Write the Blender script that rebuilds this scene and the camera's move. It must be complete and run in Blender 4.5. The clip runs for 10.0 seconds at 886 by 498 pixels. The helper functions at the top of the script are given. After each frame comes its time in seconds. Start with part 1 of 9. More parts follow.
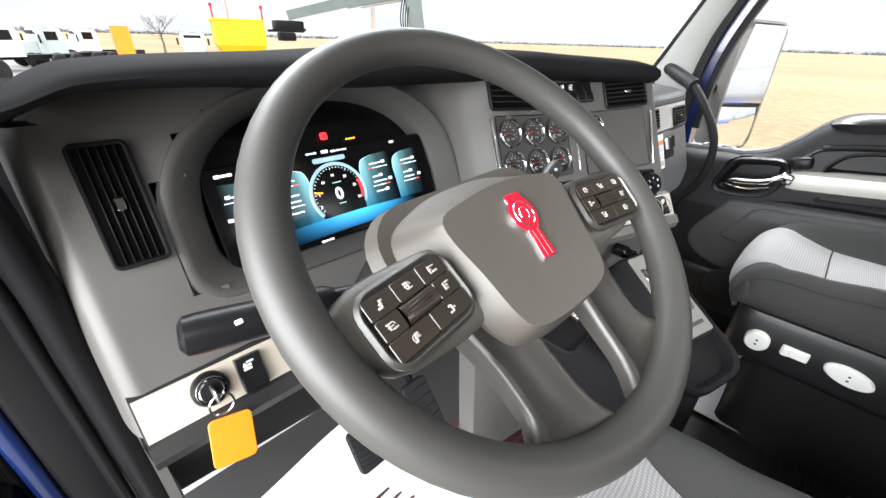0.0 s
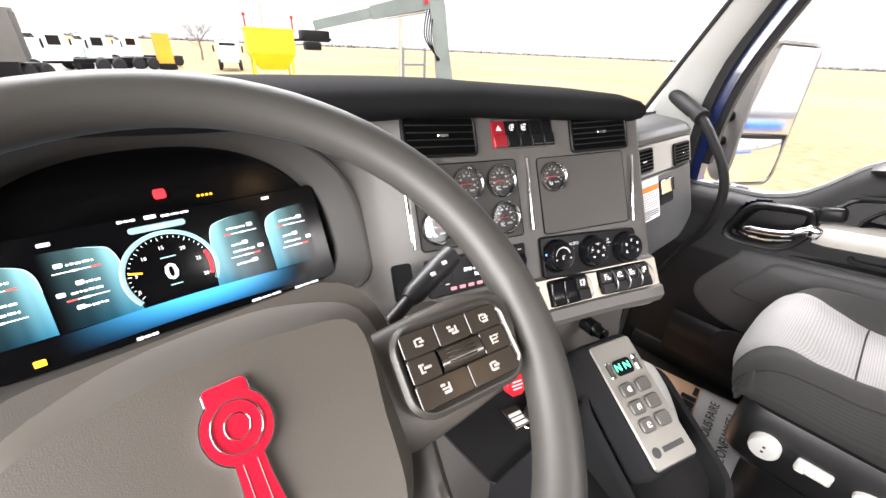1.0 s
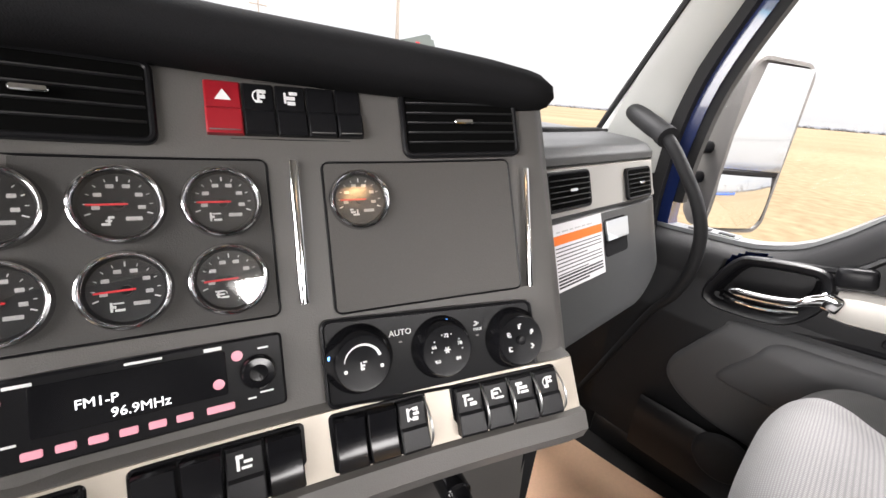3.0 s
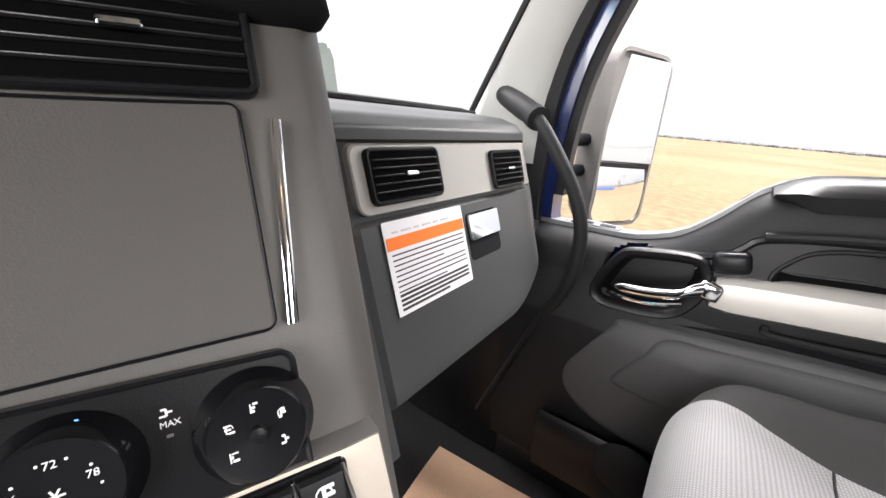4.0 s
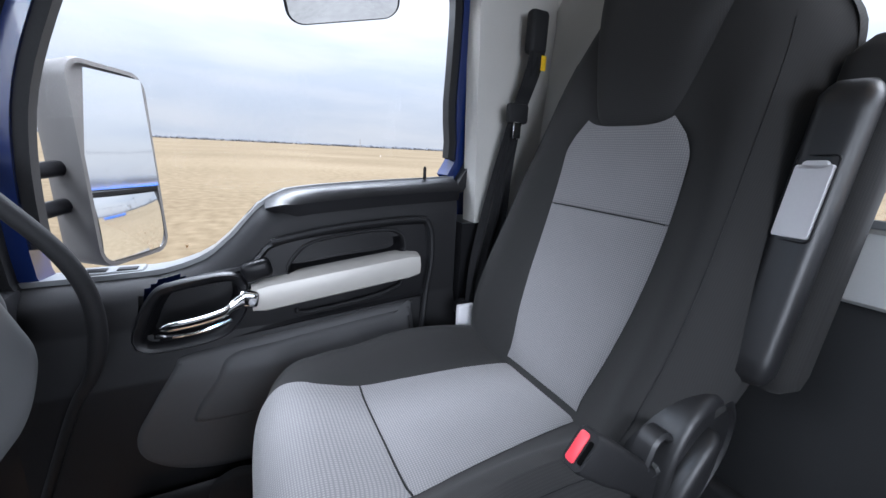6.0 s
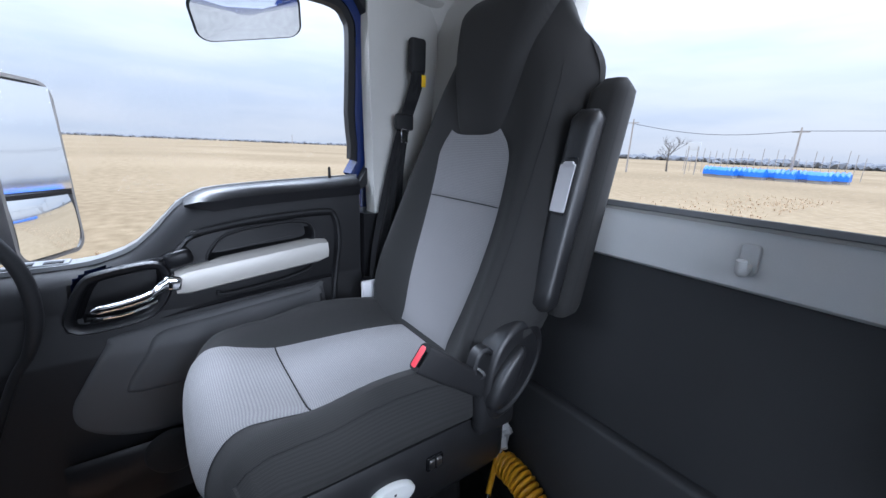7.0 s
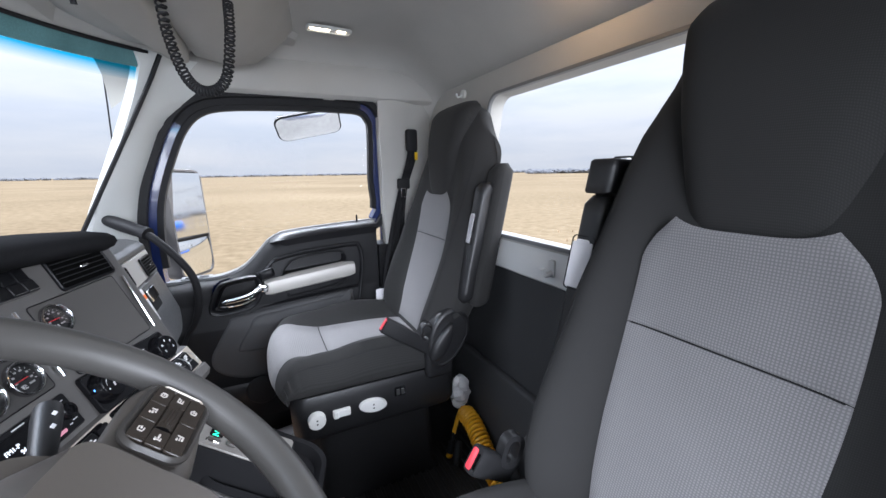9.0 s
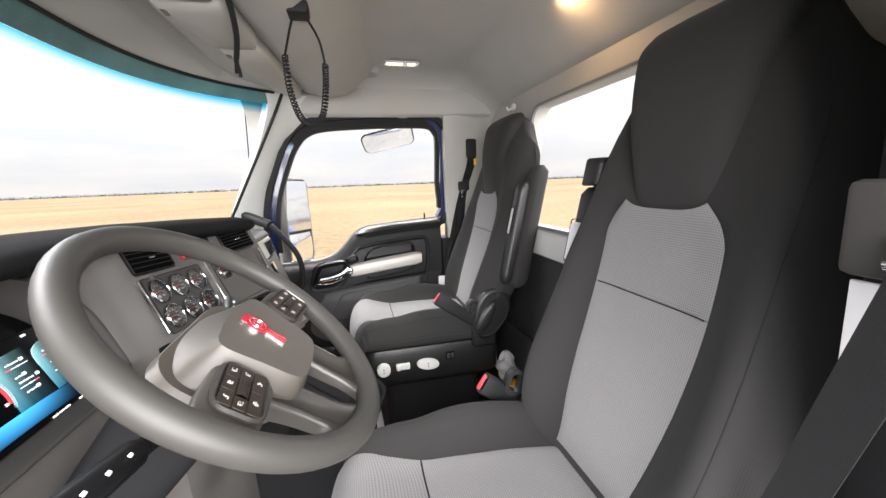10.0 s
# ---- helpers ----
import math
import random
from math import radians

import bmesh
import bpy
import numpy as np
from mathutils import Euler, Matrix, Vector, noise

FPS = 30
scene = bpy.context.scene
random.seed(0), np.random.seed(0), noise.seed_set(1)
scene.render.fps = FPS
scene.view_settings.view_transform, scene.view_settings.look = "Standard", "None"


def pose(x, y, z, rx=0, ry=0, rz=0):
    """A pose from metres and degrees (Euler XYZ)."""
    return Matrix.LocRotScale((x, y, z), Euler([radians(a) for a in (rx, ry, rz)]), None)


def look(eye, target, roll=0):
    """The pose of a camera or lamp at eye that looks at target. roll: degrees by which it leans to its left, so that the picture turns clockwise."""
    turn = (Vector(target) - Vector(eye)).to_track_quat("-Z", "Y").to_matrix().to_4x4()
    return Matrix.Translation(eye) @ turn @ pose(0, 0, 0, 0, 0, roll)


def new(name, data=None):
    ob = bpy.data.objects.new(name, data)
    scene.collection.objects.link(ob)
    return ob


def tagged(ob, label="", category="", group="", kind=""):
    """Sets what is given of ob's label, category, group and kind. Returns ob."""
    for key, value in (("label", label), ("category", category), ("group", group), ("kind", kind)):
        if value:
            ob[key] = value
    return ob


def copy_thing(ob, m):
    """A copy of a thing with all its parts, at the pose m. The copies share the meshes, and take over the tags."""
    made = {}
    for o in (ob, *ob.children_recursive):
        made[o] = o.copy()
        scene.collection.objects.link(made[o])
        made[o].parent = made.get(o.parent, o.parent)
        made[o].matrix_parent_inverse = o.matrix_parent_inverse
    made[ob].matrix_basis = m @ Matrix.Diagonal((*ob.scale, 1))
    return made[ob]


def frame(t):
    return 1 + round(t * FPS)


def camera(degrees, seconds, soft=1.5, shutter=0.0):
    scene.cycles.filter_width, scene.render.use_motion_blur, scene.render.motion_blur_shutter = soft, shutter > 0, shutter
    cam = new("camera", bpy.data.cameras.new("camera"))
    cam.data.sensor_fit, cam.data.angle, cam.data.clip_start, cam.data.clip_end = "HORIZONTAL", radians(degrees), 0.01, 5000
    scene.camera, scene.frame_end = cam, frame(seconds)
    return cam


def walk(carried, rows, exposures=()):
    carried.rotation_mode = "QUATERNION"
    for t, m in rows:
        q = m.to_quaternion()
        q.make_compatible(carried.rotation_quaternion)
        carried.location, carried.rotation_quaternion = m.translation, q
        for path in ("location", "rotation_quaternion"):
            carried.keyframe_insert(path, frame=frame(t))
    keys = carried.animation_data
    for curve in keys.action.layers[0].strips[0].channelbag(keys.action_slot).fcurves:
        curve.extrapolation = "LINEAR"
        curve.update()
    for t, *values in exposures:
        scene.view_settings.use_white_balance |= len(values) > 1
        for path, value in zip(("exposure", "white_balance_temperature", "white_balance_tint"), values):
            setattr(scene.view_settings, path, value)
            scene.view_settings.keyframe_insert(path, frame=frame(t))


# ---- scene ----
cam = camera(97.8, 10.0)
PATH = [
    (0, (-0.805, 0.082, 2.194), (0.449, 1.316, 1.244), 1.7),
    (0.3, (-0.718, 0.092, 2.191), (0.506, 1.35, 1.233), 1.2),
    (0.6, (-0.645, 0.096, 2.205), (0.566, 1.382, 1.267), 1.6),
    (1, (-0.526, 0.103, 2.224), (0.666, 1.422, 1.309), 2.6),
    (1.5, (-0.417, 0.123, 2.206), (0.747, 1.506, 1.35), 2.8),
    (2, (-0.31, 0.144, 2.191), (0.849, 1.554, 1.374), 3.3),
    (3.5, (0.005, 0.186, 2.09), (1.395, 1.452, 1.408), 5.4),
    (4, (0.104, 0.195, 2.069), (1.672, 1.254, 1.419), 5.2),
    (4.5, (0.175, 0.204, 2.054), (1.96, 0.866, 1.441), 5.3),
    (5, (0.209, 0.212, 2.072), (2.121, 0.304, 1.494), 3.7),
    (5.5, (0.181, 0.192, 2.102), (2.035, -0.335, 1.57), 2.7),
    (6, (0.076, 0.147, 2.127), (1.796, -0.745, 1.631), 2.8),
    (7.5, (-0.296, 0.155, 2.167), (1.248, -1.012, 1.664), 2.1),
    (8, (-0.433, 0.166, 2.213), (1.128, -0.989, 1.736), 1.4),
    (8.2, (-0.497, 0.141, 2.242), (1.096, -0.968, 1.762), 1.1),
    (8.5, (-0.604, 0.155, 2.247), (1.038, -0.903, 1.814), 0.3),
    (9, (-0.795, 0.147, 2.27), (0.976, -0.699, 1.881), -0.9),
    (9.5, (-0.97, 0.134, 2.264), (0.899, -0.486, 1.914), -1.7),
    (10, (-1.101, 0.117, 2.248), (0.82, -0.323, 1.905), -2.2),
]
EXPOSURES = [(0.0,1.40,6500,9),(0.5,1.58,6700,11),(1.0,1.66,6900,14),(1.5,1.58,6900,14),(2.0,1.30,6900,13),(3.5,1.36,6900,14),(4.5,1.26,6600,13),(5.5,0.82,6000,12),(7.5,0.82,5400,12),(8.5,0.68,5500,12),(9.0,0.86,5900,13),(9.6,1.12,6400,12),(10.0,1.20,6800,13)]
walk(cam, [(t, look(eye, target, roll)) for t, eye, target, roll in PATH], EXPOSURES)

# ---------------------------------------------------------------- world, sun
world = bpy.data.worlds.new("overcast_world")
scene.world = world
world.use_nodes = True
wn, wl = world.node_tree.nodes, world.node_tree.links
wn.clear()
w_out = wn.new("ShaderNodeOutputWorld")
w_bg = wn.new("ShaderNodeBackground")
w_sky = wn.new("ShaderNodeTexSky")
w_sky.sky_type = "NISHITA"
w_sky.sun_disc = False
w_sky.sun_elevation, w_sky.sun_rotation = radians(38), radians(200)
w_sky.altitude, w_sky.air_density, w_sky.dust_density = 100, 1.0, 3.0
w_tc = wn.new("ShaderNodeTexCoord")
w_map = wn.new("ShaderNodeMapping")
w_map.inputs["Scale"].default_value = (1.2, 1.2, 7.0)
w_noise = wn.new("ShaderNodeTexNoise")
w_noise.inputs["Scale"].default_value = 2.2
w_noise.inputs["Detail"].default_value = 6.0
w_noise.inputs["Roughness"].default_value = 0.55
w_ramp = wn.new("ShaderNodeValToRGB")
w_ramp.color_ramp.elements[0].position, w_ramp.color_ramp.elements[0].color = 0.36, (8.0, 8.5, 9.2, 1)
w_ramp.color_ramp.elements[1].position, w_ramp.color_ramp.elements[1].color = 0.62, (9.6, 9.7, 9.8, 1)
w_mix = wn.new("ShaderNodeMixRGB")
w_mix.inputs[0].default_value = 0.88
wl.new(w_tc.outputs["Generated"], w_map.inputs[0])
wl.new(w_map.outputs[0], w_noise.inputs["Vector"])
wl.new(w_noise.outputs[0], w_ramp.inputs[0])
wl.new(w_sky.outputs[0], w_mix.inputs[1])
wl.new(w_ramp.outputs[0], w_mix.inputs[2])
w_sep = wn.new("ShaderNodeSeparateXYZ")
wl.new(w_tc.outputs["Generated"], w_sep.inputs[0])
w_cie = wn.new("ShaderNodeMapRange")
w_cie.inputs["From Min"].default_value, w_cie.inputs["From Max"].default_value = 0.0, 1.0
w_cie.inputs["To Min"].default_value, w_cie.inputs["To Max"].default_value = 0.60, 4.2
w_sq = wn.new("ShaderNodeMath")
w_sq.operation = "POWER"
w_sq.use_clamp = True
w_sq.inputs[1].default_value = 1.7
wl.new(w_sep.outputs["Z"], w_sq.inputs[0])
wl.new(w_sq.outputs[0], w_cie.inputs["Value"])
w_mul = wn.new("ShaderNodeVectorMath")
w_mul.operation = "SCALE"
wl.new(w_mix.outputs[0], w_mul.inputs[0])
wl.new(w_cie.outputs[0], w_mul.inputs["Scale"])
wl.new(w_mul.outputs[0], w_bg.inputs[0])
w_bg.inputs[1].default_value = 0.08
wl.new(w_bg.outputs[0], w_out.inputs[0])

sun_data = bpy.data.lights.new("sun", "SUN")
sun_data.energy, sun_data.angle, sun_data.color = 0.8, radians(20), (1.0, 0.97, 0.92)
sun = new("sun", sun_data)
sun.matrix_basis = look((-4, -9, 9), (0, 0, 0))

# added area lamp that stands in for sky light through the open driver's door
door_sky_fill = bpy.data.lights.new("door_sky_fill", "AREA")
door_sky_fill.shape, door_sky_fill.size, door_sky_fill.size_y, door_sky_fill.energy, door_sky_fill.color = "RECTANGLE", 3.8, 2.6, 275.0, (0.96, 0.98, 1.0)
new("door_sky_fill", door_sky_fill).matrix_basis = look((-3.4, 0.0, 2.75), (0.1, 0.0, 1.9))

# fill lamps added for sky light from high up through windshield and passenger window
screen_sky_fill = bpy.data.lights.new("screen_sky_fill", "AREA")
screen_sky_fill.shape, screen_sky_fill.size, screen_sky_fill.size_y, screen_sky_fill.energy, screen_sky_fill.color = "RECTANGLE", 2.2, 0.8, 42.0, (0.96, 0.98, 1.0)
new("screen_sky_fill", screen_sky_fill).matrix_basis = look((0.1, 1.95, 3.55), (0.0, -0.3, 1.85))
window_sky_fill = bpy.data.lights.new("window_sky_fill", "AREA")
window_sky_fill.shape, window_sky_fill.size, window_sky_fill.size_y, window_sky_fill.energy, window_sky_fill.color = "RECTANGLE", 1.0, 0.5, 48.0, (0.96, 0.98, 1.0)
new("window_sky_fill", window_sky_fill).matrix_basis = look((1.62, 0.05, 3.12), (0.42, 0.22, 1.7))
# fill lamp beyond the rear window, added to brighten the dashboard
rear_sky_fill = bpy.data.lights.new("rear_sky_fill", "AREA")
rear_sky_fill.shape, rear_sky_fill.size, rear_sky_fill.size_y, rear_sky_fill.energy, rear_sky_fill.color = "RECTANGLE", 1.8, 0.6, 40.0, (0.96, 0.98, 1.0)
new("rear_sky_fill", rear_sky_fill).matrix_basis = look((0.1, -2.3, 3.25), (0.05, 0.45, 2.0))

# ---------------------------------------------------------------- materials


def nodes_of(m):
    return m.node_tree.nodes, m.node_tree.links


def surface(name, color, rough=0.5, metal=0.0, bump=0.0, scale=400.0, vary=0.12, wear=6.0, spec=0.5, coat=0.0, sheen=0.0):
    """Plain surface: fine grain in the relief, a slow change in tone and in gloss."""
    m = bpy.data.materials.new(name)
    m.use_nodes = True
    n, l = nodes_of(m)
    b = n["Principled BSDF"]
    b.inputs["Metallic"].default_value = metal
    b.inputs["Specular IOR Level"].default_value = spec
    b.inputs["Coat Weight"].default_value = coat
    b.inputs["Sheen Weight"].default_value = sheen
    tc = n.new("ShaderNodeTexCoord")
    slow = n.new("ShaderNodeTexNoise")
    slow.inputs["Scale"].default_value = wear
    slow.inputs["Detail"].default_value = 5.0
    l.new(tc.outputs["Object"], slow.inputs["Vector"])
    fine = n.new("ShaderNodeTexNoise")
    fine.inputs["Scale"].default_value = scale
    fine.inputs["Detail"].default_value = 2.0
    l.new(tc.outputs["Object"], fine.inputs["Vector"])
    add = n.new("ShaderNodeMath")
    add.operation = "MULTIPLY_ADD"
    add.inputs[1].default_value = 0.6
    l.new(slow.outputs[0], add.inputs[0])
    half = n.new("ShaderNodeMath")
    half.operation = "MULTIPLY"
    half.inputs[1].default_value = 0.4
    l.new(fine.outputs[0], half.inputs[0])
    l.new(half.outputs[0], add.inputs[2])
    ramp = n.new("ShaderNodeValToRGB")
    r = ramp.color_ramp
    r.elements[0].position, r.elements[1].position = 0.3, 0.7
    r.elements[0].color = (*[c * (1 - vary) for c in color], 1)
    r.elements[1].color = (*[min(1, c * (1 + vary)) for c in color], 1)
    l.new(add.outputs[0], ramp.inputs[0])
    l.new(ramp.outputs[0], b.inputs["Base Color"])
    mr = n.new("ShaderNodeMapRange")
    mr.inputs["To Min"].default_value, mr.inputs["To Max"].default_value = max(0.02, rough - 0.07), min(1, rough + 0.07)
    l.new(slow.outputs[0], mr.inputs["Value"])
    l.new(mr.outputs[0], b.inputs["Roughness"])
    if bump:
        bp = n.new("ShaderNodeBump")
        bp.inputs["Strength"].default_value = bump
        bp.inputs["Distance"].default_value = 0.001
        l.new(fine.outputs[0], bp.inputs["Height"])
        l.new(bp.outputs[0], b.inputs["Normal"])
    return m


def glowing(name, color, strength):
    m = bpy.data.materials.new(name)
    m.use_nodes = True
    b = m.node_tree.nodes["Principled BSDF"]
    b.inputs["Base Color"].default_value = (*[c * 0.3 for c in color], 1)
    b.inputs["Emission Color"].default_value = (*color, 1)
    b.inputs["Emission Strength"].default_value = strength
    b.inputs["Roughness"].default_value = 0.4
    return m


def glass(name, tint=(1, 1, 1), rough=0.0, gloss=0.0015):
    """Thin pane: clear, with a mirror gloss that grows at a glancing view."""
    m = bpy.data.materials.new(name)
    m.use_nodes = True
    n, l = nodes_of(m)
    n.clear()
    out = n.new("ShaderNodeOutputMaterial")
    tr = n.new("ShaderNodeBsdfTransparent")
    tr.inputs[0].default_value = (*tint, 1)
    gl = n.new("ShaderNodeBsdfGlossy")
    gl.inputs["Roughness"].default_value = rough
    lw = n.new("ShaderNodeLayerWeight")
    lw.inputs[0].default_value = 0.5
    pw = n.new("ShaderNodeMath")
    pw.operation = "POWER"
    pw.inputs[1].default_value = 5.0
    fr = n.new("ShaderNodeMath")
    fr.operation = "MULTIPLY_ADD"
    fr.inputs[1].default_value, fr.inputs[2].default_value = 0.35, gloss
    l.new(lw.outputs["Facing"], pw.inputs[0])
    l.new(pw.outputs[0], fr.inputs[0])
    mx = n.new("ShaderNodeMixShader")
    l.new(fr.outputs[0], mx.inputs[0])
    l.new(tr.outputs[0], mx.inputs[1])
    l.new(gl.outputs[0], mx.inputs[2])
    l.new(mx.outputs[0], out.inputs[0])
    return m


def woven(name, dark, light, pitch=0.0045, sheen=0.2, rows=1.0, bump=0.5):
    """Cloth of crossing threads, in object space."""
    m = bpy.data.materials.new(name)
    m.use_nodes = True
    n, l = nodes_of(m)
    b = n["Principled BSDF"]
    b.inputs["Roughness"].default_value = 0.95
    b.inputs["Specular IOR Level"].default_value = 0.15
    b.inputs["Sheen Weight"].default_value = sheen
    tc = n.new("ShaderNodeTexCoord")
    waves = []
    for axis, k in (("X", 1.0), ("DIAG", rows)):
        mp = n.new("ShaderNodeMapping")
        if axis == "DIAG":
            mp.inputs["Rotation"].default_value = (radians(-45), 0, 0)
        l.new(tc.outputs["Object"], mp.inputs[0])
        w = n.new("ShaderNodeTexWave")
        w.bands_direction = "X" if axis == "X" else "Z"
        w.inputs["Scale"].default_value = k * 0.314 / pitch
        w.inputs["Distortion"].default_value = 0.6
        w.inputs["Detail Scale"].default_value = 3.0
        l.new(mp.outputs[0], w.inputs["Vector"])
        waves.append(w)
    mul = n.new("ShaderNodeMath")
    mul.operation = "MULTIPLY"
    l.new(waves[0].outputs["Fac"], mul.inputs[0])
    l.new(waves[1].outputs["Fac"], mul.inputs[1])
    slow = n.new("ShaderNodeTexNoise")
    slow.inputs["Scale"].default_value = 9.0
    slow.inputs["Detail"].default_value = 4.0
    l.new(tc.outputs["Object"], slow.inputs["Vector"])
    sm = n.new("ShaderNodeMath")
    sm.operation = "MULTIPLY_ADD"
    sm.inputs[1].default_value = 0.25
    l.new(slow.outputs[0], sm.inputs[0])
    l.new(mul.outputs[0], sm.inputs[2])
    ramp = n.new("ShaderNodeValToRGB")
    r = ramp.color_ramp
    r.elements[0].position, r.elements[1].position = 0.12, 0.75
    r.elements[0].color, r.elements[1].color = (*dark, 1), (*light, 1)
    l.new(sm.outputs[0], ramp.inputs[0])
    l.new(ramp.outputs[0], b.inputs["Base Color"])
    bp = n.new("ShaderNodeBump")
    bp.inputs["Strength"].default_value = bump
    bp.inputs["Distance"].default_value = 0.0008
    l.new(mul.outputs[0], bp.inputs["Height"])
    l.new(bp.outputs[0], b.inputs["Normal"])
    return m


def ground_material():
    m = bpy.data.materials.new("stubble_field")
    m.use_nodes = True
    n, l = nodes_of(m)
    b = n["Principled BSDF"]
    b.inputs["Roughness"].default_value = 1.0
    b.inputs["Specular IOR Level"].default_value = 0.1
    tc = n.new("ShaderNodeTexCoord")
    big = n.new("ShaderNodeTexNoise")
    big.inputs["Scale"].default_value = 0.035
    big.inputs["Detail"].default_value = 8.0
    fine = n.new("ShaderNodeTexNoise")
    fine.inputs["Scale"].default_value = 2.5
    fine.inputs["Detail"].default_value = 6.0
    l.new(tc.outputs["Object"], big.inputs["Vector"])
    l.new(tc.outputs["Object"], fine.inputs["Vector"])
    mix = n.new("ShaderNodeMath")
    mix.operation = "MULTIPLY_ADD"
    mix.inputs[1].default_value = 0.5
    l.new(fine.outputs[0], mix.inputs[0])
    half = n.new("ShaderNodeMath")
    half.operation = "MULTIPLY"
    half.inputs[1].default_value = 0.5
    l.new(big.outputs[0], half.inputs[0])
    l.new(half.outputs[0], mix.inputs[2])
    ramp = n.new("ShaderNodeValToRGB")
    r = ramp.color_ramp
    r.elements[0].position, r.elements[0].color = 0.34, (0.165, 0.122, 0.072, 1)
    r.elements[1].position, r.elements[1].color = 0.66, (0.30, 0.235, 0.15, 1)
    mid = r.elements.new(0.5)
    mid.color = (0.235, 0.18, 0.11, 1)
    l.new(mix.outputs[0], ramp.inputs[0])
    l.new(ramp.outputs[0], b.inputs["Base Color"])
    bp = n.new("ShaderNodeBump")
    bp.inputs["Strength"].default_value = 0.6
    bp.inputs["Distance"].default_value = 0.05
    l.new(fine.outputs[0], bp.inputs["Height"])
    l.new(bp.outputs[0], b.inputs["Normal"])
    return m


DASH = surface("dash_plastic_grey", (0.086, 0.081, 0.077), 0.46, bump=0.25, scale=900, vary=0.08, spec=0.45)
HOOD = surface("hood_plastic_grey", (0.050, 0.048, 0.046), 0.58, bump=0.25, scale=900, vary=0.08, spec=0.25)
PLATE = surface("plate_plastic_grey", (0.066, 0.062, 0.058), 0.52, bump=0.3, scale=700, vary=0.08, spec=0.32)
PAD = surface("dash_plastic_slate", (0.047, 0.048, 0.049), 0.42, bump=0.3, scale=850, vary=0.08, spec=0.45)
DASH_DARK = surface("dash_plastic_charcoal", (0.014, 0.014, 0.015), 0.92, bump=0.3, scale=800, vary=0.15, spec=0.05)
BLACK = surface("black_plastic", (0.008, 0.008, 0.009), 0.32, bump=0.1, scale=900, vary=0.1, spec=0.14)
# near-black that stands in for the shade inside vents, slits and slots
DEPTH_SHADE = surface("depth_shade_black", (0.003, 0.003, 0.003), 0.95, vary=0.1, spec=0.02)
SCREEN_BLACK = surface("screen_black", (0.0025, 0.0025, 0.003), 0.14, vary=0.05, spec=0.16)
GLOSS_BLACK = surface("gloss_black_plastic", (0.006, 0.006, 0.007), 0.14, vary=0.1, spec=0.30)
RUBBER = surface("black_rubber", (0.013, 0.013, 0.014), 0.65, bump=0.2, scale=300, vary=0.2, spec=0.22)
LEATHER = surface("wheel_rim_vinyl", (0.044, 0.042, 0.039), 0.47, bump=0.10, scale=1600, vary=0.10, spec=0.42)
SPOKE = surface("wheel_spoke_plastic", (0.034, 0.031, 0.028), 0.34, bump=0.10, scale=1400, vary=0.12, spec=0.5)
GAUGE_RIM = surface("gauge_chrome", (0.50, 0.50, 0.51), 0.10, metal=1.0, vary=0.05)
HUB = surface("wheel_hub_plastic", (0.078, 0.069, 0.060), 0.42, bump=0.15, scale=1400, vary=0.10)
SELECTOR = surface("selector_face_metallic", (0.20, 0.19, 0.175), 0.34, metal=0.3, bump=0.1, scale=1500, vary=0.07)
SELECTOR_KEY = surface("selector_button_grey", (0.075, 0.070, 0.064), 0.36, metal=0.2, bump=0.1, scale=1500, vary=0.07)
DOOR_SATIN = surface("satin_door_trim", (0.36, 0.345, 0.32), 0.38, metal=0.15, vary=0.05, scale=1500, bump=0.05)
LIP_GLEAM = surface("tray_lip_gleam", (0.30, 0.30, 0.29), 0.22, vary=0.06, bump=0.05, scale=700)
SILL_GREY = surface("sill_top_plastic", (0.16, 0.165, 0.17), 0.32, vary=0.06, bump=0.1, scale=700)
BELT = woven("black_belt_webbing", (0.010, 0.010, 0.011), (0.020, 0.020, 0.021), pitch=0.0016, sheen=0.05, bump=0.3)
POD = surface("pod_button_plastic", (0.026, 0.021, 0.017), 0.20, vary=0.1, bump=0.03, scale=300)
SATIN = surface("satin_champagne_trim", (0.47, 0.42, 0.355), 0.36, metal=0.15, vary=0.05, scale=1500, bump=0.05)
PALE = surface("pale_grey_plastic", (0.56, 0.57, 0.55), 0.55, bump=0.2, scale=700, vary=0.05)
HEADLINER = surface("headliner_felt", (0.42, 0.41, 0.385), 0.95, bump=0.5, scale=500, vary=0.06, spec=0.1)
REAR_TRIM = surface("rear_trim_plastic", (0.60, 0.605, 0.60), 0.45, bump=0.1, scale=700, vary=0.05)
DOOR_GREY = surface("door_panel_grey", (0.011, 0.011, 0.012), 0.55, bump=0.3, scale=800, vary=0.07, spec=0.22)
DOOR_BLACK = surface("door_panel_black", (0.007, 0.007, 0.008), 0.36, bump=0.2, scale=800, vary=0.1, spec=0.28)
DOOR_CLOTH = surface("door_insert_vinyl", (0.050, 0.050, 0.052), 0.65, bump=0.4, scale=700, vary=0.06)
CARPET = surface("rear_panel_vinyl", (0.030, 0.031, 0.033), 0.7, bump=0.4, scale=700, vary=0.15)
CHROME = surface("chrome", (0.82, 0.82, 0.83), 0.06, metal=1.0, vary=0.03)
STEEL_DARK = surface("dull_grey_metal", (0.16, 0.155, 0.15), 0.35, metal=0.3, vary=0.1)
STEEL = surface("brushed_steel", (0.5, 0.5, 0.5), 0.3, metal=1.0, vary=0.1)
BLUE = surface("blue_truck_paint", (0.005, 0.015, 0.080), 0.25, vary=0.05, coat=0.5)
